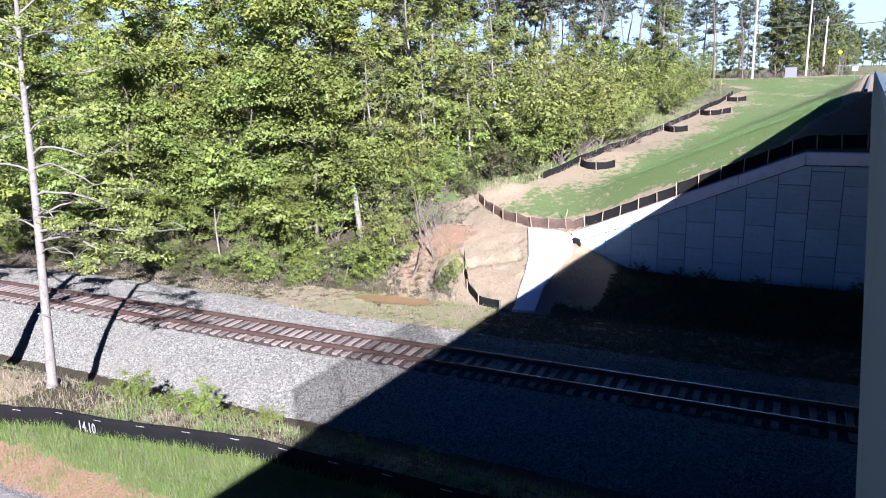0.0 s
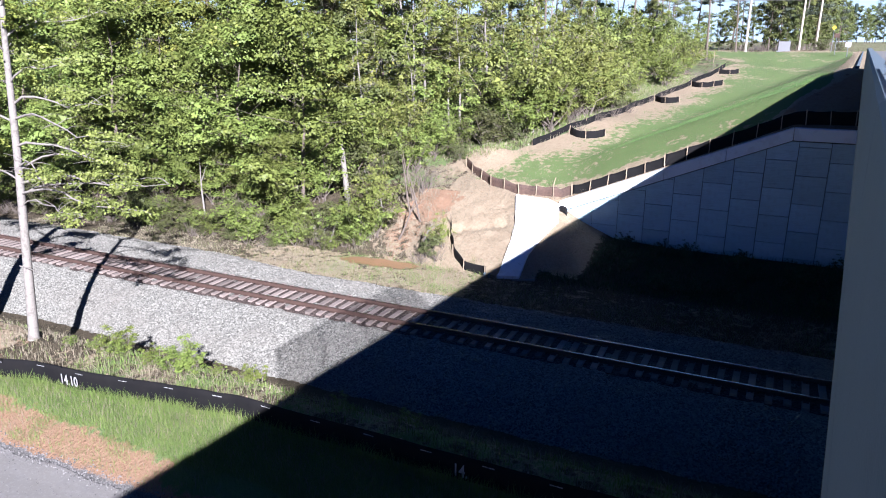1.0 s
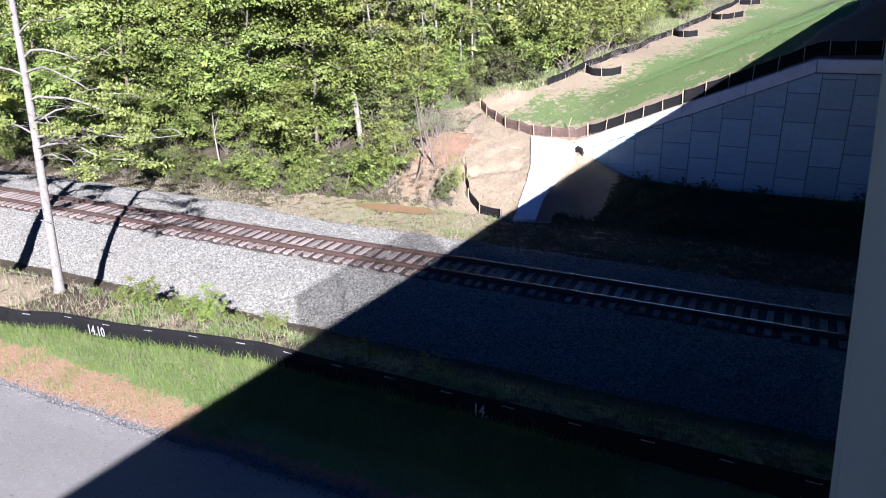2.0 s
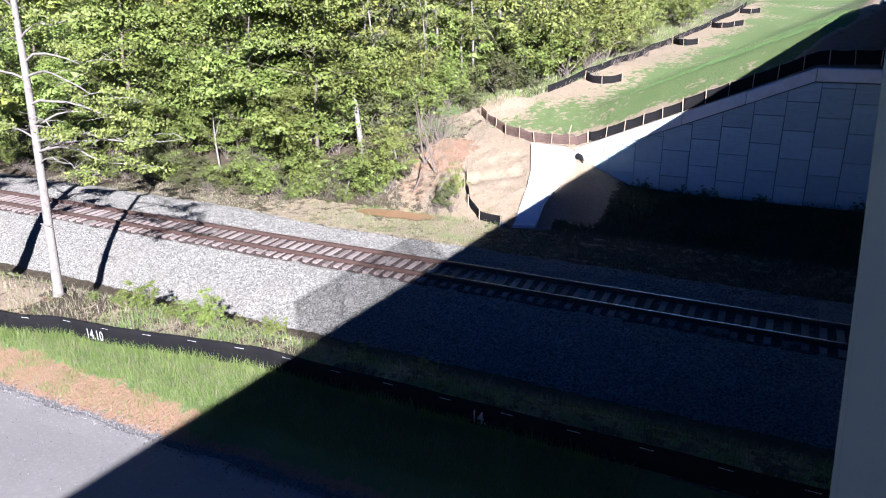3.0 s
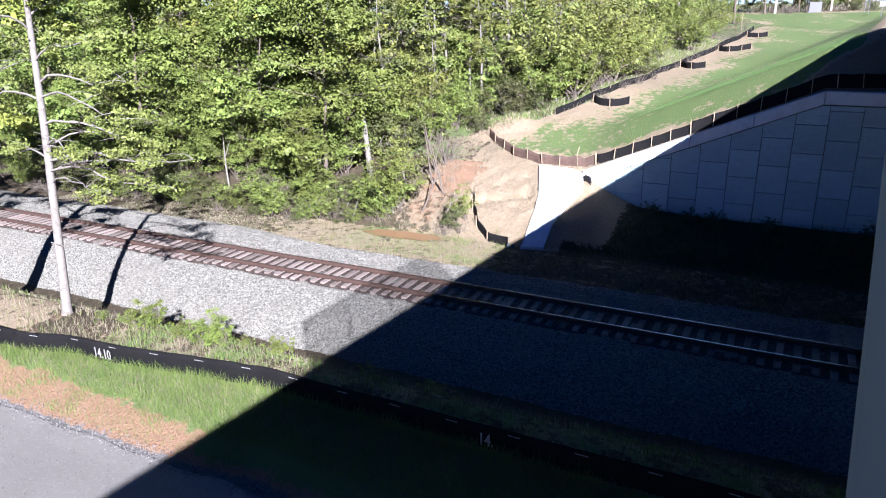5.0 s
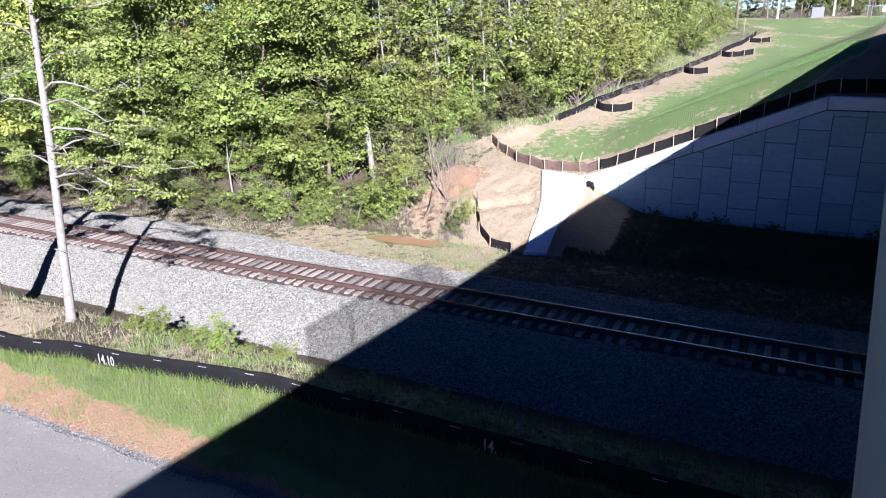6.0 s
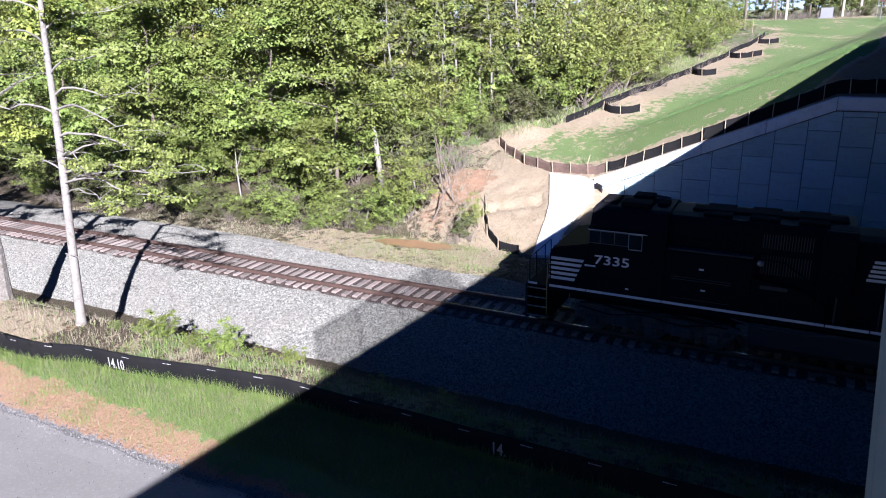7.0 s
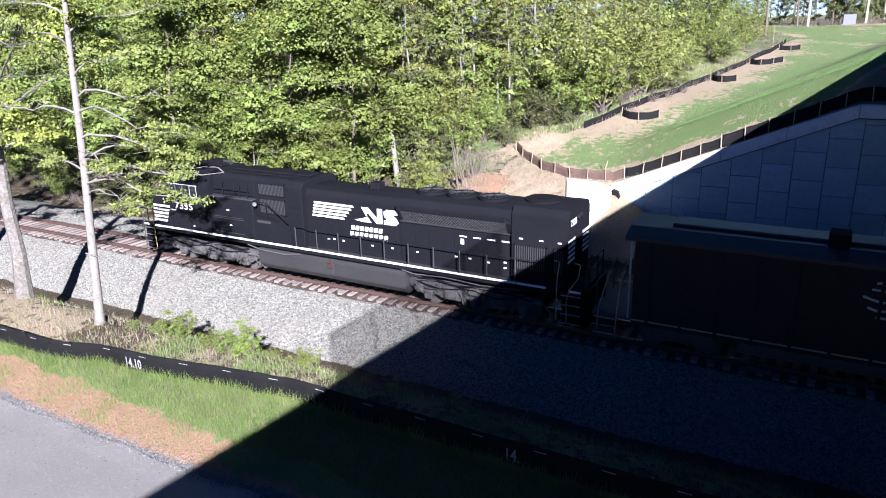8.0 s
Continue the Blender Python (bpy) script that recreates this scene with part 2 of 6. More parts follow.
def form_lines(m, scale):
    """Stretches a material's relief sideways, as boards leave it in cast concrete."""
    n, l = m.node_tree.nodes, m.node_tree.links
    grain = n["Bump"].inputs["Height"].links[0].from_node
    way = n.new("ShaderNodeMapping")
    way.inputs["Scale"].default_value = scale
    l.new(grain.inputs["Vector"].links[0].from_socket, way.inputs["Vector"])
    l.new(way.outputs[0], grain.inputs["Vector"])


form_lines(M["panel"], (0.12, 1.0, 1.0))
# ---- shapes ----
BRG = math.atan(0.09)  # the bridge's heading, to the right of the y axis


def line_x(y):
    """Where the outer face of the bridge's parapet stands, at a place y."""
    return 0.105 + 0.09 * (y - EYE.y)


def part(name, bm, mat, parent=None, label="", smooth=False):
    me = bpy.data.meshes.new(name)
    bm.to_mesh(me)
    bm.free()
    for m in mat if isinstance(mat, (list, tuple)) else [mat]:
        me.materials.append(m)
    if smooth:
        for p in me.polygons:
            p.use_smooth = True
    ob = new(name, me)
    ob.parent = parent
    if label:
        tagged(ob, label)
    return ob


def box(bm, x0, x1, y0, y1, z0, z1, bevel=0.0, mi=0):
    vs = [bm.verts.new((x, y, z)) for x in (x0, x1) for y in (y0, y1) for z in (z0, z1)]
    fs = [bm.faces.new([vs[i] for i in q]) for q in ((0, 1, 3, 2), (4, 6, 7, 5), (0, 4, 5, 1), (2, 3, 7, 6), (0, 2, 6, 4), (1, 5, 7, 3))]
    for f in fs:
        f.material_index = mi
    if bevel:
        es = list({e for f in fs for e in f.edges})
        r = bmesh.ops.bevel(bm, geom=es, offset=bevel, segments=1, affect="EDGES")
        for f in r["faces"]:
            f.material_index = mi
    return vs


def prism(bm, outline, axis, a, b, mi=0):
    """An outline in a plane, drawn out from a to b along x, y or z."""
    def put(p, q, s):
        return {"x": (s, p, q), "y": (p, s, q), "z": (p, q, s)}[axis]
    lo = [bm.verts.new(put(p, q, a)) for p, q in outline]
    hi = [bm.verts.new(put(p, q, b)) for p, q in outline]
    n = len(outline)
    fs = [bm.faces.new((lo[i], lo[(i + 1) % n], hi[(i + 1) % n], hi[i])) for i in range(n)] + [bm.faces.new(lo[::-1]), bm.faces.new(hi)]
    for f in fs:
        f.material_index = mi
    bmesh.ops.recalc_face_normals(bm, faces=fs)
    return lo + hi


def tube(bm, points, radii, sides=6, mi=0, cap=True):
    """A round bar along points, with a radius at each."""
    rings = []
    pts = [Vector(p) for p in points]
    side = None
    for i, p in enumerate(pts):
        d = (pts[min(i + 1, len(pts) - 1)] - pts[max(i - 1, 0)]).normalized()
        if side is None:
            side = d.orthogonal().normalized()
        side = (side - d * side.dot(d)).normalized()
        up = d.cross(side)
        r = radii[i] if isinstance(radii, (list, tuple)) else radii
        rings.append([bm.verts.new(p + (side * math.cos(a) + up * math.sin(a)) * r) for a in (2 * math.pi * k / sides for k in range(sides))])
    for a, b in zip(rings, rings[1:]):
        for k in range(sides):
            bm.faces.new((a[k], a[(k + 1) % sides], b[(k + 1) % sides], b[k])).material_index = mi
    if cap:
        bm.faces.new(rings[0][::-1]).material_index = mi
        bm.faces.new(rings[-1]).material_index = mi
    return rings


def thing(name, label, category, m=None, group="", kind=""):
    ob = new(name)
    if m is not None:
        ob.matrix_basis = m
    return tagged(ob, label, category, group, kind)


def ramp(v, rows):
    return float(np.interp(v, [r[0] for r in rows], [r[1] for r in rows]))


CORRIDOR = ((-60, -0.95), (-13.2, -0.85), (-12.8, -0.8), (-12.2, -0.5), (-11.4, -0.08), (-10.8, 0.08), (-10.0, 0.2), (-8.8, 0.3), (-8.0, 0.12), (-6.9, -0.85), (-6.0, -1.3), (-5.2, -1.5), (-4.7, -1.52), (-4.0, -1.6), (0, -1.2), (4, -1.05), (7, -1.1), (9.4, -1.1))
NEAR = [(-60, -11.9), (-40, -11.6), (-23.3, -11.2), (-21.2, -10.75), (-18.9, -10.65), (-13.4, -9.98), (-5.9, -10.05), (-0.5, -10.05), (8, -10.05), (20, -10.05)]  # the near silt fence
HILL = ((9.4, -1.1), (12, 0.15), (16, 1.8), (18, 2.4), (22, 3.6), (30, 5.0), (66, 7.5), (95, 9.5), (200, 10.0), (900, 12.0))
WALL_Y = 16.0


def coping(x):
    """The height of the ground along the top of the retaining wall."""
    return 6.84 + 0.417 * (min(x, 1.1) - 1.1)


def berm(x):
    """The height of the soil against the foot of the retaining wall."""
    return ramp(x, ((-11.3, 1.8), (-10.9, 1.5), (-9.5, 0.7), (-7.6, -0.1), (-4, -0.3), (30, -0.3)))


def height(x, y):
    wob = noise.noise((x * 0.11, y * 0.11, 0)) * 0.5 + noise.noise((x * 0.4, y * 0.4, 3)) * 0.14
    if y < 9.4:
        z = ramp(y, CORRIDOR) + wob * (0.22 if y < -7 else 0.08)
        if y < -30:
            z += max(0.0, min(11.0, (-30 - y) * 0.5) - max(0.0, (line_x(y) - 0.5 - x)) * 0.5 if x < line_x(y) else min(11.0, (-30 - y) * 0.5))
        return z
    hill = ramp(y, HILL) + wob * min(1.0, max(0.0, (y - 14) / 12)) * 0.7
    if x > -11.2 and y < WALL_Y + 0.25:
        return -1.1 + (berm(x) + 1.1) * (ramp(y, HILL) + 1.1) / 2.9
    if x < -22:
        hill += min(1.0, (-22 - x) / 12) * ramp(y, ((9.4, 0), (13, 0.5), (30, 0.0)))
    if y < WALL_Y + 0.25:
        rough = min(1.0, max(0.0, (y - 9.6) / 2)) * min(1.0, max(0.0, (WALL_Y - y) / 0.8))
        hill -= 0.28 * max(0.0, 1 - abs(y - 12.6 - 0.35 * (x + 16)) / 0.55) * rough * (1 if -17.6 < x < -13.4 else 0)
        return hill + (0.12 * noise.noise((x * 1.1, y * 1.1, 21)) + 0.1 * noise.noise((x * 2.6, y * 2.6, 22))) * rough
    u = line_x(y) - x
    bank = 9.55 - max(0.0, u - 0.9) * 0.417 if u > 0 else 9.55
    limit = coping(x) + max(0.0, y - WALL_Y - 0.6) * 0.42
    bank = min(bank, limit)
    if x > -11.2:
        hill = min(hill, limit)
    hill += 0.1 * noise.noise((x * 1.3, y * 1.3, 21)) if x > -19 and y < 24 else 0.0
    hill += 0.7 * math.exp(-((x + 17.6) / 1.4) ** 2 - ((y - 20.9) / 1.3) ** 2)
    near = max(0.0, 1 - abs(hill - bank) / 0.5)
    return max(hill, bank) + 0.125 * near * near


def soil(x, y):
    """How much grass, clay, straw-covered soil and leaf litter lie at a place; the rest is gravel."""
    w = noise.noise((x * 0.35, y * 0.35, 7)) * 0.9 + noise.noise((x * 1.1, y * 1.1, 9)) * 0.3

    def over(v, edge, soft=0.35):
        return min(1.0, max(0.0, (v - edge) / soft + 0.5))
    grass = clay = straw = litter = 0.0
    if y < ramp(x, NEAR):
        clay = over(y, -12.8 + w * 0.1, 0.18)
        grass = over(y, -11.95 + 0.45 * w + 0.25 * over(-x, 17, 3), 0.5)
        if x > -15:
            grass = max(grass, over(y, -12.5, 0.4) * over(x, -14 + w))
    elif y < 9.4:
        litter = 1.0
        clay = 0.55 * over(-8.2 + 0.3 * w, y, 0.6) * over(-24.0 + w, x, 1.0)
        straw = max(over(-8.0 + 0.3 * w, y, 0.6) * over(-24.3 + w, x, 1.0) * 0.75, over(y, 4.9 + w * 0.5, 0.8) * (0.7 + 0.3 * w) * (0.3 + 0.7 * over(x, -26.5 + 2 * w, 3)) * (0.35 + 0.65 * over(-12.5 + w, x, 2)), over(-6.9 + w * 0.3, y, 0.5) * 0.5 * over(x, -22, 2))
        toe = over(y, -7.4 + 0.5 * w, 0.5) * over(-4.8, y, 0.4)
        straw, clay = straw * (1 - toe), clay * (1 - 0.6 * toe)
        grass = 0.62 * over(-7.6, y, 0.8) * over(x, -21 + w, 1.5) * (0.7 + 0.5 * w)
    else:
        litter = 1.0
        if y < WALL_Y + 0.15:
            straw = over(x, -18.1 + 0.15 * (y - 9) + w * 0.5, 0.5)
            straw = max(straw, over(x, -21.2 + w, 1.0) * (0.42 + 0.5 * w))
            clay = over(x, -20.4 + w * 0.6, 0.6) * over(y, 11.0, 2) * 0.95
            rank = max(over(x, -8.2 + 0.4 * w, 0.5), over(x, -10.4, 0.5) * over(10.3 + 0.3 * w, y, 0.4))
            straw, clay = straw * (1 - rank), clay * (1 - rank)
            if ((x + 19.2) / 0.8) ** 2 + ((y - 11.4) / 1.9) ** 2 < 1 + w:
                straw, clay = 0.4, 0.62
            if ((x + 18.6) / 1.1) ** 2 + ((y - 14.9) / 1.7) ** 2 < 1 + w:
                straw = 0.1
        else:
            toe = ramp(y, ((16, -18.6), (18.5, -18.3), (22, -16.3), (26.5, -13.6), (41, -10.6), (67, -6.6), (80, -5), (96, -12), (130, -14)))
            inside = over(x, toe + w * 0.25, 0.4)
            u = line_x(y) - x
            wide = ramp(y, ((16, 0.3), (20, 0.8), (23, 2.2), (27, 3.0), (45, 3.2), (70, 1.6), (80, 0.2)))
            straw = inside
            grass = inside * max(0.0, over(x, toe + wide + w * 2.6, 4.2)) * over(u, 1.5 + 0.2 * w, 0.3) * over(y, 18.0 + 1.3 * w, 1.0)
            grass *= 0.82 + 0.5 * noise.noise((x * 0.22 + 3, y * 0.16, 15)) + 0.3 * noise.noise((x * 0.8, y * 0.6, 16))
            if (x + 17.4) ** 2 + (y - 20.6) ** 2 < 4.0 + 2 * w:
                straw, grass = 1.0, 0.0
            elif x < toe:
                straw = max(straw, 0.5 + 0.25 * w) * over(x, toe - 7, 3)
                grass = max(grass, 0.52 - 0.45 * w)
            if x > 0 and y < 18.6 + 1.25 * (x - 0.4):
                edge = over(y, 18.1 + 1.25 * (x - 0.4), 0.3)
                grass, straw, clay = 0.0, 0.7 * edge, 0.9
            if y > 96:
                grass, straw = max(grass * over(104, y, 8), 0.45 * over(y, 116, 8)), max(straw * over(108, y, 6), 0.55 * over(y, 108, 6))
    return grass, clay, straw, litter


def build_ground():
    xs = np.concatenate([np.linspace(-2500, -120, 9)[:-1], np.linspace(-120, -45, 38)[:-1], np.linspace(-45, 14, 270)[:-1], np.linspace(14, 40, 14)[:-1], np.linspace(40, 2500, 9)])
    ys = np.concatenate([np.linspace(-1500, -60, 6)[:-1], np.linspace(-60, -18, 22)[:-1], np.linspace(-18, 16.15, 190), np.linspace(16.36, 40, 75)[:-1], np.linspace(40, 130, 60)[:-1], np.linspace(130, 2500, 12)])
    verts = [(x, y, height(x, y)) for y in ys for x in xs]
    nx = len(xs)
    faces = [(j * nx + i, j * nx + i + 1, (j + 1) * nx + i + 1, (j + 1) * nx + i) for j in range(len(ys) - 1) for i in range(nx - 1)]
    me = bpy.data.meshes.new("ground")
    me.from_pydata(verts, [], faces)
    me.materials.append(M["soil"])
    at = me.attributes.new("soil", "FLOAT_COLOR", "POINT")
    at.data.foreach_set("color", np.array([soil(x, y) for y in ys for x in xs], dtype=np.float32).ravel())
    for p in me.polygons:
        p.use_smooth = True
    return tagged(new("ground", me), "grass, red clay and gravel ground rising to a wooded bank", "ground", kind="structure")


ground = build_ground()
# ---- the railway ----
def build_ballast():
    """The bed's cross-section drawn along the line; where it is seen from near by, every few centimetres stand up or down as stones do."""
    prof = ((-5.35, -2.05), (-4.95, -1.66), (-4.1, -1.22), (-3.2, -0.8), (-2.1, -0.42), (-1.5, -0.3), (-0.9, -0.24), (0.9, -0.24), (1.5, -0.25), (2.3, -0.25), (3.3, -0.3), (4.3, -0.72), (5.2, -1.18))
    nrng = np.random.default_rng(9)
    py, pz = np.array(prof).T
    for x0, x1, step, rough in ((-140, -46, 0.3, 0.0), (-46, 2, 0.055, 1.0), (2, 60, 0.3, 0.0)):
        xs = np.arange(x0, x1 + step * 0.5, step)
        ys = np.arange(py[0], py[-1] + 0.001, step if rough else 0.25)
        zs = np.interp(ys, py, pz)
        jit = nrng.normal(0, 0.3 * step * rough, (len(xs), len(ys), 2))
        up = nrng.normal(0, 0.017 * rough, (len(xs), len(ys)))
        up[:, np.abs(ys) < 1.45] *= 0.3
        wide = np.interp(xs, (-40, -28, -21, 60), (1.45, 1.4, 1.0, 1.0))
        verts = []
        for i, x in enumerate(xs):
            for j, (y, z) in enumerate(zip(ys, zs)):
                far = y if y < 2.3 else 2.3 + (y - 2.3) * wide[i]
                edge = 0.16 * noise.noise((x * 0.8, y, 1)) if abs(y) > 2 else 0.0
                verts.append((x + jit[i, j, 0], far + edge + jit[i, j, 1], z + up[i, j] + noise.noise((x * 1.7, y * 1.7, 5)) * 0.05))
        k = len(ys)
        faces = [(i * k + j, (i + 1) * k + j, (i + 1) * k + j + 1, i * k + j + 1) for i in range(len(xs) - 1) for j in range(k - 1)]
        me = bpy.data.meshes.new("ballast_bed")
        me.from_pydata(verts, [], faces)
        me.materials.append(M["ballast"])
        tagged(new("ballast_bed", me), "pale grey granite ballast bed under the track", "ballast", kind="structure")


build_ballast()
bm = bmesh.new()
rows = [[bm.verts.new((x, y + noise.noise((x, y, 8)) * 0.1, z)) for y, z in ((-1.42, -0.29), (-1.25, -0.24), (-0.85, -0.222), (0.85, -0.222), (1.25, -0.238), (1.42, -0.275))] for x in np.linspace(-140, 60, 500)]
for a, b in zip(rows, rows[1:]):
    for k in range(5):
        bm.faces.new((a[k], b[k], b[k + 1], a[k + 1]))
tagged(part("crib_ballast", bm, M["crib"], smooth=True), "rust-stained ballast between the ties", "ballast", kind="structure")


def build_track():
    track = thing("railway_track", "single railway track with rusty rails on weathered timber ties", "track", kind="structure")
    prof = ((-0.075, -0.17), (0.075, -0.17), (0.075, -0.155), (0.02, -0.13), (0.012, -0.05), (0.036, -0.04), (0.036, -0.006), (-0.036, -0.006), (-0.036, -0.04), (-0.012, -0.05), (-0.02, -0.13), (-0.075, -0.155))
    for y in (-0.7525, 0.7525):
        bm = bmesh.new()
        prism(bm, [(y + p, q) for p, q in prof], "x", -140, 60)
        rail = part("rail", bm, M["rail"], track)
        bm = bmesh.new()
        prism(bm, [(y + p, q) for p, q in ((-0.02, -0.0055), (-0.013, 0.0), (0.013, 0.0), (0.02, -0.0055))], "x", -140, 60)
        part("running_surface", bm, M["rail_top"], rail, "bright worn running surface")
    bm = bmesh.new()
    box(bm, -0.115, 0.115, -1.295, 1.295, -0.36, -0.165, 0.012)
    first = part("tie", bm, M["tie"], track)
    bm = bmesh.new()
    for y in (-0.7525, 0.7525):
        box(bm, -0.095, 0.095, y - 0.17, y + 0.17, -0.164, -0.145)
    plates = part("tie_plates", bm, M["rail"], first, "rusty steel tie plates")
    trng = random.Random(5)
    x = -64.0
    spots = []
    while x < 12:
        spots.append(x)
        x += 0.52 + trng.uniform(-0.035, 0.035)
    first.matrix_basis = pose(spots[0], 0, 0)
    for x in spots[1:]:
        t = new("tie", first.data)
        t.parent = track
        t.matrix_basis = pose(x, trng.uniform(-0.05, 0.05), trng.uniform(-0.012, 0.008), 0, 0, trng.uniform(-1.6, 1.6))
        q = new("tie_plates", plates.data)
        q.parent = t
    return track


build_track()


# ---- the retaining wall, its paved chute ----
def clip_under(poly, a, b):
    """The part of an x, z outline under the line through a and b."""
    def under(p):
        return p[1] - (a[1] + (b[1] - a[1]) * (p[0] - a[0]) / (b[0] - a[0]))
    out = []
    for p, q in zip(poly, poly[1:] + poly[:1]):
        s, t = under(p), under(q)
        if s <= 0:
            out.append(p)
        if s * t < 0:
            k = s / (s - t)
            out.append((p[0] + (q[0] - p[0]) * k, p[1] + (q[1] - p[1]) * k))
    return out


def build_wall():
    wall = thing("retaining_wall", "precast concrete panel retaining wall with a sloping cast coping", "wall", kind="structure")
    bm = bmesh.new()
    prism(bm, [(-10.9, -1.6), (16, -1.6), (16, 6.3), (1.1, 6.3), (-10.9, 1.3)], "y", WALL_Y + 0.12, WALL_Y + 0.4)
    part("backing", bm, M["joint"], wall, "dark recessed joints between the panels")
    rng = random.Random(3)
    # coping in cast lengths with open joints
    cuts = [-11.0, -8.2, -5.1, -2.0, 1.1]

    def z(x):
        return 1.82 + (6.84 - 1.82) * (x + 11.0) / 12.1
    for a, b in zip(cuts, cuts[1:]):
        bm = bmesh.new()
        prism(bm, [(a + 0.012, z(a) - 0.64), (a + 0.012, z(a)), (b - 0.012, z(b)), (b - 0.012, z(b) - 0.64)], "y", WALL_Y - 0.12, WALL_Y + 0.4)
        bmesh.ops.bevel(bm, geom=list(bm.edges), offset=0.02, segments=2, affect="EDGES")
        part("coping", bm, M["cast"], wall, "smooth cast concrete coping")
    for a, b in ((1.1, 4.4), (4.4, 10), (10, 16)):
        bm = bmesh.new()
        box(bm, a + 0.012, b - 0.012, WALL_Y - 0.12, WALL_Y + 0.4, 6.2, 6.84, 0.02)
        part("coping", bm, M["cast"], wall, "smooth cast concrete coping")
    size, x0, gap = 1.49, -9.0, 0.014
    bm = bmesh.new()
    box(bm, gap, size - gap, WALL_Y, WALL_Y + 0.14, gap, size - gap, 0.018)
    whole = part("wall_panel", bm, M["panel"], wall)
    used = False
    for c in range(-2, 15):
        x = x0 + c * size
        z = (-0.08 if c % 2 else -0.81) - size
        while z < 6.3:
            top = 1.12 + (6.14 - 1.12) * (x + 11.0) / 12.1
            if z + size < min(top, 6.14) and x + size < 16:
                if not used:
                    ob, used = whole, True
                else:
                    ob = new("wall_panel", whole.data)
                    ob.parent = wall
                ob.matrix_basis = pose(x, rng.uniform(-0.012, 0.012), z)
            else:
                poly = [(x + gap, z + gap), (x + size - gap, z + gap), (x + size - gap, min(6.13, z + size - gap)), (x + gap, min(6.13, z + size - gap))]
                if poly[2][1] > poly[1][1] + 0.02:
                    poly = clip_under(poly, (-11.0, 1.12), (1.1, 6.14)) if x < 1.1 else poly
                    if len(poly) > 2:
                        bm = bmesh.new()
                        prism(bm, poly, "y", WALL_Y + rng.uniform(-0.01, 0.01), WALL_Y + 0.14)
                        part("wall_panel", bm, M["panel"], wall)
            z += size
    return wall


wall = build_wall()


def slab_on_ground(name, outline, thick, mat, parent=None, label="", up=0.09, n=24):
    """A slab that follows the slope, inside an outline given by its left and right edges from top to foot."""
    bm = bmesh.new()
    grid = []
    for i in range(n + 1):
        k = i / n * (len(outline) - 1)
        j = min(int(k), len(outline) - 2)
        l = Vector(outline[j][0]).lerp(Vector(outline[j + 1][0]), k - j)
        r = Vector(outline[j][1]).lerp(Vector(outline[j + 1][1]), k - j)
        grid.append([l.lerp(r, q / 4) for q in range(5)])
    top = [[bm.verts.new((p.x, p.y, height(p.x, p.y) + up + thick)) for p in row] for row in grid]
    low = [[bm.verts.new((p.x, p.y, height(p.x, p.y) + up - 0.4)) for p in row] for row in grid]
    for a, b in zip(top, top[1:]):
        for q in range(4):
            bm.faces.new((a[q], b[q], b[q + 1], a[q + 1]))
    for (a, b), (c, d) in zip(zip(top, top[1:]), zip(low, low[1:])):
        bm.faces.new((a[0], c[0], d[0], b[0]))
        bm.faces.new((a[4], b[4], d[4], c[4]))
    for q in range(4):
        bm.faces.new((top[0][q], top[0][q + 1], low[0][q + 1], low[0][q]))
        bm.faces.new((top[-1][q], low[-1][q], low[-1][q + 1], top[-1][q + 1]))
    return part(name, bm, mat, parent, label)


chute = thing("drainage_chute", "white concrete drainage chute down the straw-covered slope", "chute", kind="structure")
slab_on_ground("paving", (((-13.75, 16.0), (-10.95, 15.86)), ((-12.85, 13.4), (-10.62, 14.6)), ((-12.6, 12.2), (-11.0, 12.6)), ((-12.45, 10.8), (-11.25, 11.2)), ((-12.3, 9.0), (-11.15, 9.3))), 0.08, M["cast"], chute)
bm = bmesh.new()
for x in (-12.95, -12.7):
    box(bm, x - 0.05, x + 0.05, 8.85, 8.98, -1.25, -0.86, 0.01)
part("outlet_block", bm, M["concrete"], chute, "small concrete blocks at the foot")
bm = bmesh.new()
prism(bm, [(-11.4, 1.18), (-10.8, 1.62), (-10.5, 1.52), (-10.38, 1.02), (-10.62, 1.32)], "y", 15.55, 15.86)
tagged(part("inlet_flap", bm, M["silt"]), "black rubber flap over the inlet at the coping's end", "flap")
bm = bmesh.new()
tube(bm, [(-11.4 + 0.2 * i, 8.75 + 0.05 * i, -1.0 + 0.012 * i) for i in range(7)], 0.07, 6)
tagged(part("fallen_pole", bm, M["bark"]), "bleached wooden pole lying at the slope's foot", "pole")


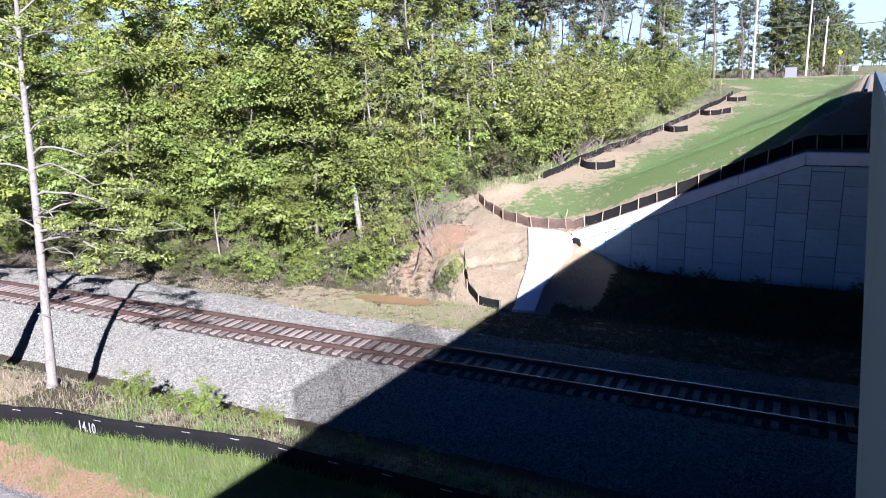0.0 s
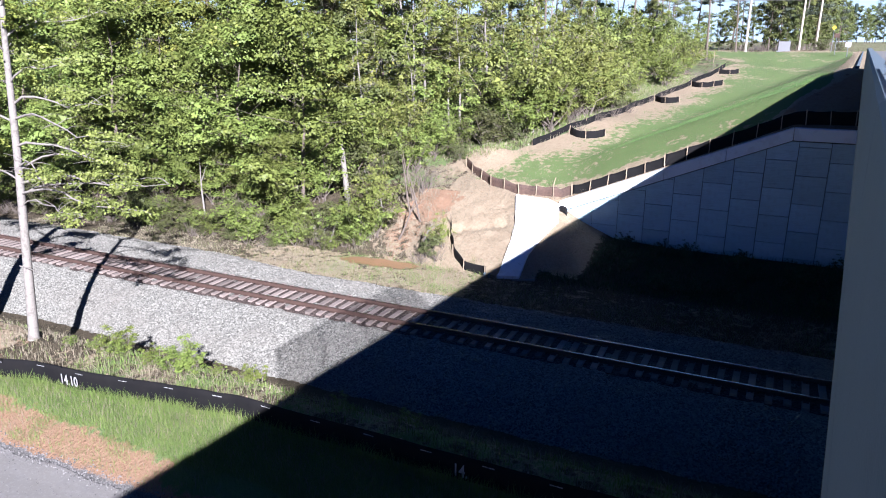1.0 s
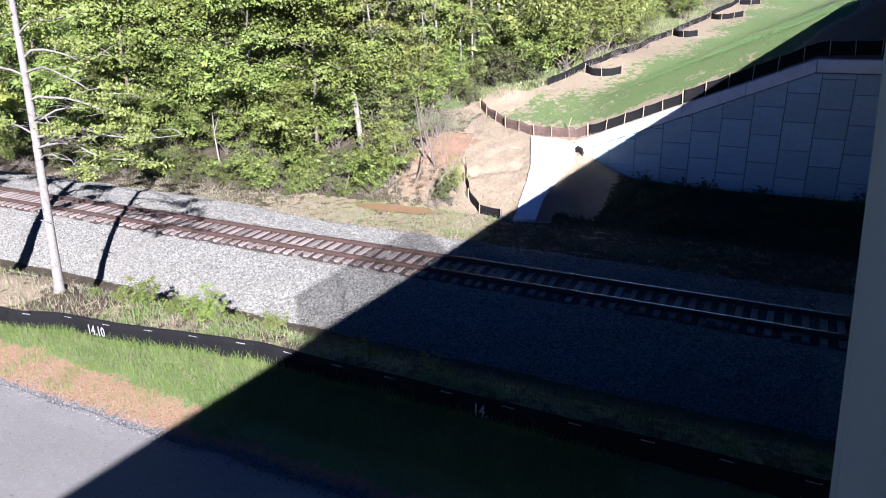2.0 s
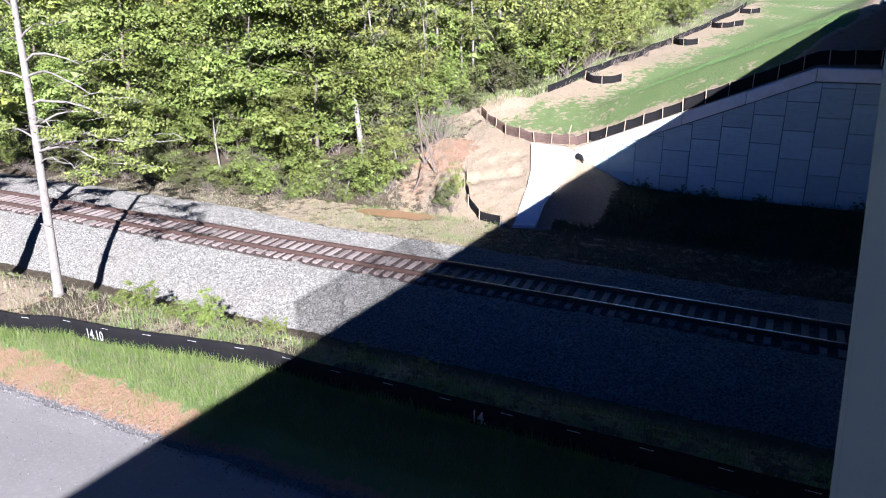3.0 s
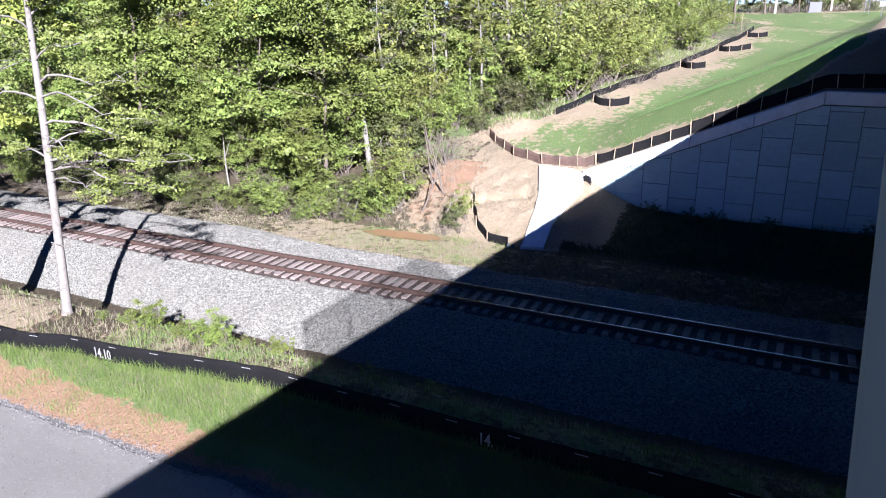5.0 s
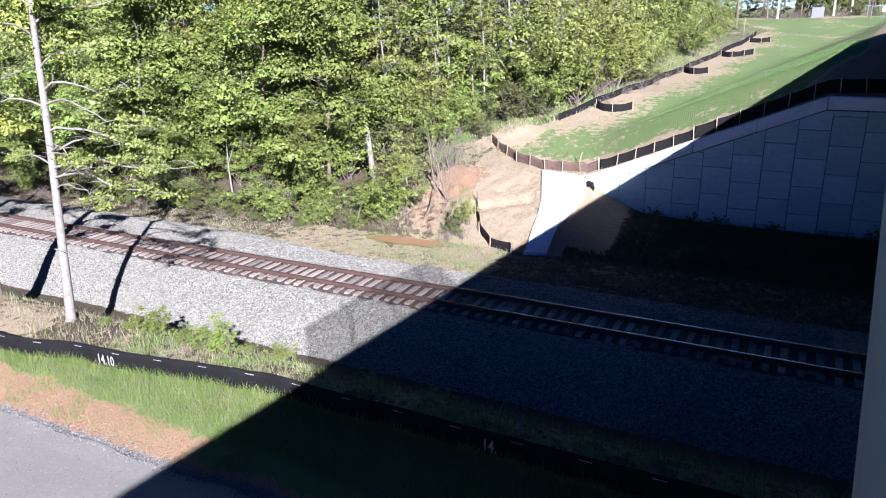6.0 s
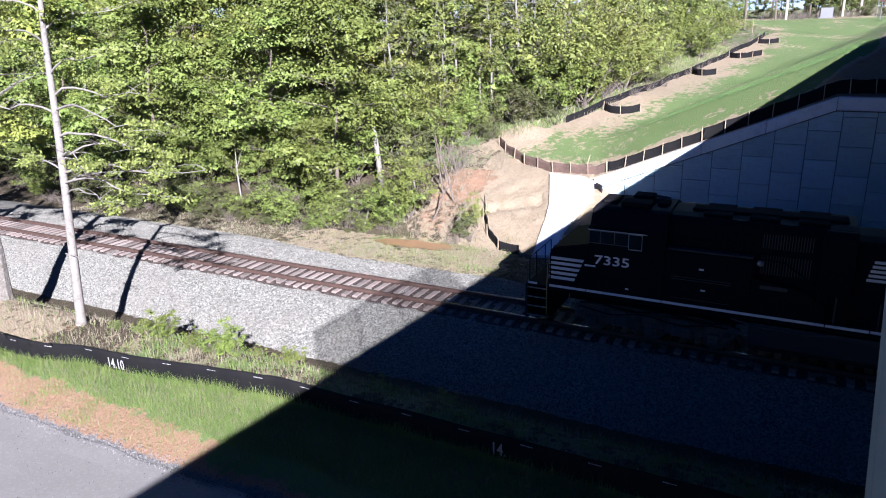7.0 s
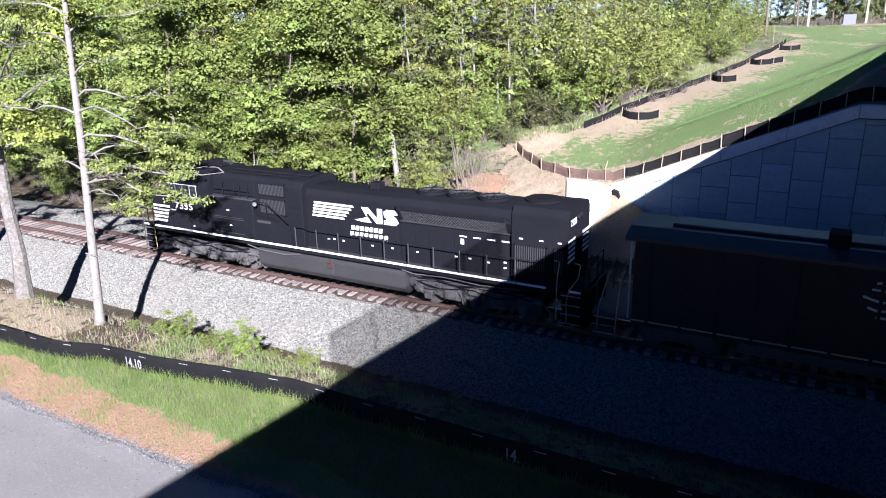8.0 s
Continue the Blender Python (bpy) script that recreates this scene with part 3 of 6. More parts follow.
# ---- silt fences ----
def silt_fence(label, path, tall, gap, mat="silt", prints=False, up=0.0, back=0.05, stakes=True, top=0.1):
    """Fabric on wooden stakes along a path on the ground; it sags between the stakes."""
    rng = random.Random(len(path) * 7 + int(tall * 100))
    fence = thing("silt_fence", label, "fence", group="silt fences")
    pts = [Vector((p[0], p[1], 0)) for p in path]
    seg = [(b - a).length for a, b in zip(pts, pts[1:])]
    total = sum(seg)

    def at(s):
        for (a, b), d in zip(zip(pts, pts[1:]), seg):
            if s <= d:
                return a.lerp(b, s / d), (b - a).normalized()
            s -= d
        return pts[-1], (pts[-1] - pts[-2]).normalized()
    n = max(1, round(total / gap))
    step = total / n
    bm = bmesh.new()
    rows = []
    for i in range(n * 6 + 1):
        s = i * step / 6
        p, d = at(min(s, total - 1e-4))
        side = Vector((-d.y, d.x, 0))
        sag = math.sin(math.pi * (i % 6) / 6)
        z = height(p.x, p.y) + up
        rows.append([bm.verts.new(p + side * (off + sag * 0.05 * (0.3 + h) + rng.gauss(0, 0.008)) + Vector((0, 0, z - 0.12 + (tall - sag * 0.05 * h + 0.12) * h))) for off in (0.0, 0.012) for h in (0, 0.35, 0.7, 1.0)])
    for a, b in zip(rows, rows[1:]):
        for k in (0, 1, 2):
            bm.faces.new((a[k], b[k], b[k + 1], a[k + 1]))
            bm.faces.new((a[k + 4], a[k + 5], b[k + 5], b[k + 4]))
        bm.faces.new((a[3], b[3], b[7], a[7]))
    for a in (rows[0], rows[-1]):
        bm.faces.new((a[0], a[1], a[2], a[3], a[7], a[6], a[5], a[4]))
    fabric = part("fabric", bm, M[mat], fence, smooth=True)
    if stakes:
        bm = bmesh.new()
        box(bm, -0.022, 0.022, -0.022, 0.022, -0.25, tall + top, 0.004)
        first = part("stake", bm, M["stake"], fence)
        for i in range(n + 1):
            p, d = at(min(i * step, total - 1e-4))
            side = Vector((-d.y, d.x, 0))
            q = p - side * back
            ob = first if i == 0 else new("stake", first.data)
            ob.parent = fence
            ob.matrix_basis = pose(q.x, q.y, height(p.x, p.y) + up, rng.gauss(0, 2.5), rng.gauss(0, 2.5), math.degrees(math.atan2(d.y, d.x)))
    if prints:
        for i in range(n):
            for s in ((i + 0.35) * step,):
                a, d = at(s)
                bm = bmesh.new()
                side = Vector((d.y, -d.x, 0))
                z = height(a.x, a.y) + up + tall - 0.13
                vs = []
                for a0, a1 in ((0.0, 0.05), (0.06, 0.12), (0.135, 0.165), (0.18, 0.25), (0.265, 0.32)):
                    vs += box(bm, a0, a1, 0.0, 0.006, rng.uniform(0, 0.006), rng.uniform(0.018, 0.03))
                m = Matrix.Translation(a + side * 0.035 + Vector((0, 0, z))) @ Matrix.Rotation(math.atan2(d.y, d.x), 4, "Z") @ Matrix.Rotation(rng.uniform(-0.02, 0.02), 4, "Y")
                bmesh.ops.transform(bm, matrix=m, verts=vs)
                part("printed_band", bm, M["print"], fabric, "small white print on the fabric")
    return fence


def lettering(text, size, m, mat, parent, name="lettering", label="", depth=0.004, squeeze=1.0):
    """Raised letters in the x, y plane of m."""
    c = bpy.data.curves.new(name, "FONT")
    c.body, c.size, c.extrude, c.resolution_u = text, size, depth, 3
    c.offset = size * 0.012
    tmp = new("tmp", c)
    me = bpy.data.meshes.new_from_object(tmp.evaluated_get(bpy.context.evaluated_depsgraph_get()))
    bpy.data.objects.remove(tmp)
    me.transform(m @ Matrix.Diagonal((squeeze, 1, 1, 1)))
    me.materials.clear()
    me.materials.append(mat)
    ob = new(name, me)
    ob.parent = parent
    return tagged(ob, label) if label else ob


near_fence = silt_fence("black silt fence with white print along the grass bank", NEAR, 0.72, 1.75, prints=True, back=-0.11, top=-0.04)
for word, x, y in (("14.10", -20.05, 0), ("14.", -6.3, 0)):
    y = ramp(x, NEAR)
    lettering(word, 0.5, pose(x, y - 0.1, height(x, y) + 0.18, 90, 0, 3 if x < -10 else 0), M["print"], near_fence, "painted_number", "hand-painted white number", squeeze=0.7)
silt_fence("brown weathered silt fence at the top of the bare slope", [(-18.4, 19.2), (-17.4, 18.2), (-15.6, 17.0), (-13.9, 16.5), (-12.0, 16.45), (-10.4, 16.55)], 0.62, 1.15, "silt_worn", back=0.06)
silt_fence("black silt fence behind the wall's sloping coping", [(-10.4, 16.62), (-5.2, 16.62)], 0.62, 1.08, back=0.06)
silt_fence("black silt fence in the shade above the wall", [(-5.2, 16.66), (-1.0, 16.66), (1.2, 16.8), (5.0, 17.0)], 0.72, 1.15, back=0.06)
silt_fence("long black silt fence at the foot of the grass slope", [(-15.2, 23.5), (-14.5, 24.8), (-13.6, 27.0), (-12.2, 30.2), (-11.0, 38.0), (-10.0, 43.3), (-8.5, 53.0), (-6.9, 63.5), (-6.1, 72)], 0.5, 2.0, back=-0.05, top=0.02)
for label, path in (("short curved black silt fence spur on straw", [(-13.3, 26.3), (-12.7, 25.8), (-12.0, 25.7), (-11.3, 26.0), (-10.8, 26.6)]), ("short curved black silt fence spur by the slope", [(-9.9, 42.8), (-9.3, 42.0), (-8.6, 41.8), (-7.8, 42.7)]), ("curved black silt fence spur below the grass", [(-8.0, 54.0), (-7.2, 53.4), (-6.3, 53.6), (-5.1, 55.0)]), ("far short black silt fence spur", [(-6.3, 65.2), (-5.2, 65.0), (-4.2, 65.9)])):
    silt_fence(label, path, 0.55, 1.3)
silt_fence("sagging black silt fence at the ditch", [(-16.75, 12.9), (-16.2, 11.6), (-15.3, 10.2), (-14.4, 9.45), (-13.0, 9.15)], 0.55, 1.5)


# ---- the bridge ----
def along(bm_verts):
    """Turns what was drawn with x sideways from the parapet's face and y along the bridge into the place."""
    m = Matrix.Translation((line_x(0), 0, 0)) @ Matrix.Rotation(-BRG, 4, "Z")
    for v in bm_verts:
        v.co = m @ v.co


def build_bridge():
    bridge = thing("road_bridge", "concrete road bridge with a solid parapet over the railway", "bridge", kind="structure")
    bm = bmesh.new()
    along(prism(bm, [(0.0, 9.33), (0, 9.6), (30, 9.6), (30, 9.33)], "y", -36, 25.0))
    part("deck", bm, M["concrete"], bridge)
    bm = bmesh.new()
    along(prism(bm, [(0.3, 9.604), (0.3, 9.64), (29.7, 9.64), (29.7, 9.604)], "y", -36, 24.9))
    part("road_surface", bm, M["asphalt"], bridge)
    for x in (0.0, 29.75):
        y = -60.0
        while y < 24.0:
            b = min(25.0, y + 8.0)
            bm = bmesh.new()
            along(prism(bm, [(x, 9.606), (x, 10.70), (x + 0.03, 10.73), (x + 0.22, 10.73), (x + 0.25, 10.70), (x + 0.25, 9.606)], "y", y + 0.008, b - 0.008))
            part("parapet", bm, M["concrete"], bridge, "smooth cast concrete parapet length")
            y = b
    for x in (1.3, 7.0, 12.7, 18.4, 24.1, 28.7):
        bm = bmesh.new()
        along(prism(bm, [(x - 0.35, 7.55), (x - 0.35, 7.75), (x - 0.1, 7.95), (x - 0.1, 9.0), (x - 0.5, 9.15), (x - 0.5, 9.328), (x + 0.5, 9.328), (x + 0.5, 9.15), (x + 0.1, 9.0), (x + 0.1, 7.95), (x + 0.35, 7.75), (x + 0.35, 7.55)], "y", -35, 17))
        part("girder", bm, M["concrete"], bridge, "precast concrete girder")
    # chain-link screen over the line, on the parapet
    bm = bmesh.new()
    y0, y1, z0, z1 = -23.9, -14.6, 10.72, 12.9
    x = 0.125
    vs = []
    for q in np.arange(y0, y1 + 0.01, 2.5):
        vs += [v for r in tube(bm, [(x, q, z0 - 0.02), (x, q, z1)], 0.03, 6) for v in r]
    vs += [v for r in tube(bm, [(x, y0, z1), (x, y1, z1)], 0.025, 6) for v in r]
    vs += [v for r in tube(bm, [(x, y0, z0 + 0.06), (x, y1, z0 + 0.06)], 0.012, 6) for v in r]
    along(vs)
    screen = part("screen_frame", bm, M["steel"], bridge, "galvanised steel fence posts and rail")
    bm = bmesh.new()
    vs = []
    h = z1 - z0 - 0.1
    for s in np.arange(-h, y1 - y0, 0.06):
        for way in (1, -1):
            a, b = max(0.0, s), min(y1 - y0, s + h)
            if b - a < 0.05:
                continue
            za, zb = (a - s, b - s) if way > 0 else (h - (a - s), h - (b - s))
            vs += [v for r in tube(bm, [(x + 0.004 * way, y0 + a, z0 + 0.06 + za), (x + 0.004 * way, y0 + b, z0 + 0.06 + zb)], 0.005, 3, cap=False) for v in r]
    along(vs)
    tagged(part("chain_link", bm, M["steel"], screen, "galvanised chain-link mesh"), kind="stuff")
    return bridge


build_bridge()
bm = bmesh.new()
along(prism(bm, [(0.3, 9.3), (0.3, 9.68), (29, 9.68), (29, 9.3)], "y", 25.1, 420))
tagged(part("road", bm, M["asphalt"]), "pale sunlit road running on beyond the bridge", "road", kind="structure")
bm = bmesh.new()
along(prism(bm, [(-0.45, 9.3), (-0.45, 9.66), (-0.4, 9.7), (-0.25, 9.7), (-0.25, 9.3)], "y", 25.2, 150))
tagged(part("kerb", bm, M["concrete"]), "pale concrete kerb along the road's shoulder", "kerb", kind="structure")


# ---- the service road below the bridge ----
bm = bmesh.new()
rows = []
for x in np.linspace(-60, 6, 150):
    edge = -13.05 + 0.12 * noise.noise((x * 0.6, 0, 5)) + 0.05 * noise.noise((x * 2.3, 1, 5))
    ys = [-30 + (edge + 30) * k / 24 for k in range(25)]
    rows.append([bm.verts.new((x, y, height(x, y) + 0.035)) for y in ys] + [bm.verts.new((x, edge + 0.03, height(x, edge) - 0.05))])
for a, b in zip(rows, rows[1:]):
    for k in range(len(a) - 1):
        bm.faces.new((a[k], b[k], b[k + 1], a[k + 1]))
tagged(part("service_road", bm, M["track_road"]), "pale worn tarmac service road below the bridge", "road", kind="structure")


def build_gravel():
    """Loose stones along the road's edge."""
    nrng = np.random.default_rng(77)
    verts, faces = [], []
    for k in range(8400):
        x, y = nrng.uniform(-34, 2), -12.95 + nrng.normal(0, 0.16)
        if k > 5200:
            y = -13.0 - abs(nrng.normal(0, 2.0))
        r = nrng.uniform(0.012, 0.036) * (0.6 if k > 5200 else 1)
        z = height(x, y) + (0.04 if y < -13.05 else 0.0) + r * 0.4
        turn = nrng.uniform(0, 6.28)
        first = len(verts)
        for j in range(4):
            a = turn + j * 1.57 + nrng.uniform(-0.3, 0.3)
            verts.append((x + r * math.cos(a), y + r * math.sin(a), z + nrng.uniform(-0.4, 0.2) * r))
        verts += [(x, y, z + r * 0.8), (x, y, z - r)]
        for j in range(4):
            faces += [(first + j, first + (j + 1) % 4, first + 4), (first + (j + 1) % 4, first + j, first + 5)]
    me = bpy.data.meshes.new("gravel")
    me.from_pydata(verts, [], faces)
    me.materials.append(M["pebble"])
    tagged(new("gravel", me), "loose grey gravel along the road's edge", "gravel", kind="stuff")


build_gravel()
# ---- trees ----
def leaf_mesh(name, centres, size, mat, rng, axis=None, rough=0.75, single=False):
    """One small folded leaf at each centre; leaves face up and away from the tree's axis, each a little differently."""
    n = len(centres)
    c = np.asarray(centres)
    mid = c.mean(0) if axis is None else np.asarray(axis)
    out = c - mid
    out /= np.linalg.norm(out, axis=1)[:, None] + 1e-6
    nrm = out * 0.8 + np.array((0, 0, 0.45)) + rng.normal(size=(n, 3)) * rough * 0.4
    nrm /= np.linalg.norm(nrm, axis=1)[:, None]
    a = np.cross(nrm, rng.normal(size=(n, 3)))
    a /= np.linalg.norm(a, axis=1)[:, None]
    b = np.cross(nrm, a)
    s = (size * rng.uniform(0.65, 1.2, n))[:, None]
    k = np.cross(a, b) * s * 0.18
    if single:
        corners, tris = [c - a * s, c - b * s * 0.75 + a * s * 0.5, c + b * s * 0.75 + a * s * 0.7], [[0, 1, 2]]
    else:
        corners, tris = [c - a * s, c - b * s * 0.55 + k, c + a * s, c + b * s * 0.55 + k], [[0, 1, 2], [0, 2, 3]]
    q, f = len(corners), len(tris)
    v = np.stack(corners, 1).reshape(-1, 3)
    me = bpy.data.meshes.new(name)
    me.vertices.add(q * n)
    me.vertices.foreach_set("co", v.ravel())
    idx = np.arange(q * n).reshape(-1, q)
    me.loops.add(3 * f * n)
    me.loops.foreach_set("vertex_index", np.concatenate([idx[:, t] for t in tris], 1).ravel())
    me.polygons.add(f * n)
    me.polygons.foreach_set("loop_start", np.arange(0, 3 * f * n, 3))
    me.polygons.foreach_set("loop_total", np.full(f * n, 3))
    me.materials.append(mat)
    me.update()
    me.validate()
    return me


def grow(bm, start, way, length, radius, rng, level, ends, bend=0.25, sides=6, splits=(5, 7), spread=0.9):
    """A limb that bends, thins and forks; the twig ends are gathered."""
    pts, rad = [Vector(start)], [radius]
    d = Vector(way).normalized()
    steps = 5 if level else 2
    for i in range(steps):
        d = (d + Vector((rng.gauss(0, bend), rng.gauss(0, bend), rng.gauss(0.06, bend * 0.7))) * 0.5).normalized()
        pts.append(pts[-1] + d * length / steps)
        rad.append(radius * (1 - 0.8 * (i + 1) / steps))
    tube(bm, pts, rad, sides, cap=False)
    if level == 0:
        ends.extend(pts[1:])
        return
    for _ in range(rng.randint(*splits)):
        k = rng.randint(1, steps)
        a = rng.uniform(0, 2 * math.pi)
        side = Vector((math.cos(a), math.sin(a), rng.uniform(-0.1, 0.7)))
        grow(bm, pts[k], d * (1 - spread) + side * spread, length * rng.uniform(0.45, 0.65), max(0.012, rad[k] * 0.6), rng, level - 1, ends, bend, 3, (3, 4), spread)


def dome(nrng, n):
    """Ways from the middle of a spray of leaves to its skin: most go up and out, few down."""
    ball = nrng.normal(size=(n, 3))
    ball /= np.linalg.norm(ball, axis=1)[:, None]
    ball[:, 2] = np.where(ball[:, 2] < 0, ball[:, 2] * 0.65, ball[:, 2])
    return ball


def make_tree(label, seed, tall, trunk_r, low, reach, leaves, leaf_size, leaf_mat, bark, clump=1.0, pine=False, flat=0.8, spray=210, name="tree", lean=(0, 0), single=True, level=1):
    """A tree with its foot at the origin: trunk with limbs from height low upwards, and a crown of single leaves."""
    rng = random.Random(seed)
    nrng = np.random.default_rng(seed)
    tree = thing(name, label, "tree")
    bm = bmesh.new()
    ends = []
    pts, rad = [], []
    for i in range(9):
        h = i / 8
        pts.append((lean[0] * h * tall + rng.gauss(0, 0.012) * tall * h, lean[1] * h * tall + rng.gauss(0, 0.012) * tall * h, tall * h - 0.3 * (i == 0)))
        rad.append(trunk_r * (1.25 if i == 0 else 1 - 0.86 * h))
    tube(bm, pts, rad, 9, cap=False)
    n_limbs = int(max(8, tall * (0.9 if pine else 1.3)))
    for i in range(n_limbs):
        h = low + (0.98 - low) * (i + rng.random()) / n_limbs
        k = min(7, int(h * 8))
        f = h * 8 - k
        p = Vector(pts[k]).lerp(Vector(pts[k + 1]), f)
        a = i * 2.4 + rng.uniform(-0.5, 0.5)
        rel = (h - low) / (1 - low)
        shape = (1 - rel) ** 0.7 if pine else math.sin(math.pi * (0.22 + 0.72 * rel)) ** 0.8
        ln = reach * max(0.18, shape) * rng.uniform(0.75, 1.15)
        grow(bm, p, (math.cos(a), math.sin(a), 0.1 if pine else rng.uniform(-0.15, 0.85)), ln, trunk_r * 0.28 * (1.1 - h), rng, level, ends)
    part("trunk", bm, bark, tree)
    e = np.array([tuple(v) for v in ends])
    # leaves sit in rounded sprays at some of the twig ends
    sprays = nrng.permutation(len(e))[:max(30, leaves // spray)]
    pick = nrng.integers(0, len(sprays), leaves)
    girth = clump * nrng.uniform(0.6, 1.5, len(sprays))[pick][:, None]
    mid = e[sprays[pick]]
    way = dome(nrng, leaves)
    lobes = 1 + 0.2 * np.sin(way[:, 0] * 7 + pick) * np.sin(way[:, 1] * 7 + 2 * pick) + 0.1 * np.sin(way[:, 2] * 9 + pick)
    deep = nrng.uniform(0.7, 1.05, leaves)
    size = np.full(leaves, leaf_size)
    if not pine:  # the sprays' insides are filled with broader tufts of leaves
        inner = nrng.random(leaves) < 0.11
        deep[inner], size[inner] = nrng.uniform(0.05, 0.55, inner.sum()), leaf_size * 2.9
    c = mid + way * girth * (lobes * deep)[:, None] * np.array((1.2, 1.2, flat))
    crown = new("crown", leaf_mesh("crown", c, size, leaf_mat, nrng, axis=mid - np.array((0, 0, 0.3 * clump)), single=single))
    crown.parent = tree
    return tree


def make_shrub(label, seed, tall, wide, leaves, leaf_size, leaf_mat, stems=7, name="shrub", clump=0.22):
    """Several stems from one foot, with leaves on their twigs; leaves may be none."""
    rng = random.Random(seed)
    nrng = np.random.default_rng(seed)
    shrub = thing(name, label, "shrub")
    bm = bmesh.new()
    ends = []
    for i in range(stems):
        a = i * 2.4
        grow(bm, (rng.gauss(0, 0.1) * wide, rng.gauss(0, 0.1) * wide, -0.1), (math.cos(a) * wide * 0.55, math.sin(a) * wide * 0.55, tall * rng.uniform(0.7, 1.1)), tall * rng.uniform(0.7, 1.05), 0.012 * tall + 0.006, rng, 1, ends, 0.3, 4, (4, 6) if leaves else (2, 3), 0.6)
    part("stem", bm, M["twig"], shrub)
    if leaves:
        e = np.array([tuple(v) for v in ends])
        mid = e[nrng.permutation(len(e))[:max(12, leaves // 50)]]
        mid = mid[nrng.integers(0, len(mid), leaves)]
        deep = nrng.uniform(0.6, 1.05, leaves)
        size = np.full(leaves, leaf_size)
        inner = nrng.random(leaves) < 0.1
        deep[inner], size[inner] = nrng.uniform(0.05, 0.5, inner.sum()), leaf_size * 2.6
        c = mid + dome(nrng, leaves) * deep[:, None] * np.array((1.2, 1.2, 0.75)) * clump * tall * 0.66
        c[:, 2] = np.maximum(c[:, 2], 0.05)
        crown = new("foliage", leaf_mesh("foliage", c, size, leaf_mat, nrng, axis=mid - np.array((0, 0, 0.1)), single=True))
        crown.parent = shrub
    return shrub


MAPLE = "broad-leaved tree in fresh green spring leaf on the wooded bank"
kinds = {
    "maple": make_tree(MAPLE, 11, 14, 0.16, 0.05, 4.3, 10500, 0.112, M["leaf"], M["dark_bark"]),
    "maple_low": make_tree(MAPLE, 12, 11, 0.12, 0.03, 3.7, 9000, 0.108, M["leaf"], M["dark_bark"]),
    "maple_wide": make_tree(MAPLE, 17, 12.5, 0.15, 0.06, 4.6, 10500, 0.112, M["leaf"], M["dark_bark"]),
    "yellow": make_tree("tall broad-leaved tree with yellow-green young leaves", 13, 18, 0.2, 0.2, 3.6, 10000, 0.122, M["leaf_y"], M["dark_bark"]),
    "olive": make_tree("slim olive-green tree with a pale trunk", 14, 16, 0.15, 0.25, 2.8, 6000, 0.14, M["leaf_d"], M["bark"], single=True),
    "thin": make_tree("slender pale-barked tree with sparse leaves", 16, 15, 0.13, 0.35, 2.2, 3000, 0.085, M["leaf_yd"], M["bark"], 0.4, spray=90),
    "pine": make_tree("tall pine with a bare trunk and a thin dark crown", 15, 23, 0.15, 0.45, 2.7, 3200, 0.15, M["needle"], M["dark_bark"], 0.42, True, single=True, spray=60),
    "pine_pale": make_tree("tall pine with a sunlit grey trunk", 18, 22, 0.14, 0.52, 2.3, 2600, 0.15, M["needle"], M["bark"], 0.5, True, single=True, spray=50),
    "pine_far": make_tree("distant pine with a thin dark crown", 51, 22, 0.17, 0.3, 2.6, 2600, 0.22, M["needle"], M["dark_bark"], 0.75, True, spray=34, level=0),
    "olive_far": make_tree("distant olive-green roadside tree", 52, 16, 0.16, 0.1, 3.4, 3000, 0.21, M["leaf_d"], M["dark_bark"], 0.8, spray=40, level=0),
    "shrub": make_shrub("dense fresh green shrub on the wood's edge", 31, 3.2, 2.6, 3000, 0.068, M["leaf"]),
    "shrub_y": make_shrub("yellow-green shrub on the wood's edge", 32, 3.6, 2.6, 3200, 0.064, M["leaf_yd"]),
    "shrub_d": make_shrub("dull olive undergrowth shrub", 33, 2.6, 2.4, 2200, 0.07, M["leaf_u"]),
    "brush": make_shrub("bare grey brush without leaves", 34, 2.2, 2.4, 0, 0.1, M["leaf_d"], 16, "brushwood"),
    "rank_bush": make_shrub("rank bush in shade-darkened green at the foot of the retaining wall", 36, 2.6, 2.4, 2200, 0.07, M["rank"]),
    "bush": make_shrub("low bright green bush by the ditch", 35, 0.95, 0.9, 2600, 0.03, M["leaf"], 12, "bush", 0.2),
}
planted = set()
rng = random.Random(21)


def plant(k, x, y, scale=1.0, turn=None, dz=-0.08):
    m = pose(x, y, height(x, y) + dz, rng.gauss(0, 2), rng.gauss(0, 2), rng.uniform(0, 360) if turn is None else turn)
    if k in planted:
        ob = copy_thing(kinds[k], m)
    else:
        ob = kinds[k]
        ob.matrix_basis = m
        planted.add(k)
    ob.scale = (scale, scale, scale * rng.uniform(0.92, 1.08))
    return ob


# the wood's front edge, thick to the left of the bare bank
for i in range(17):
    x = -68 + i * 2.6 + rng.uniform(-0.7, 0.7)
    plant(rng.choice(("maple", "maple_low", "maple_wide", "maple_wide")), x, (11.0, 13.4)[i % 2] + rng.uniform(0, 1.2), rng.uniform(0.75, 1.1))
# young trees under them, with leaves down to the ground
for i in range(17):
    x = -64 + i * 2.35 + rng.uniform(-0.8, 0.8)
    plant(rng.choice(("maple_low", "maple", "maple_wide")), x, 10.2 + rng.uniform(0, 1.6), rng.uniform(0.34, 0.55))
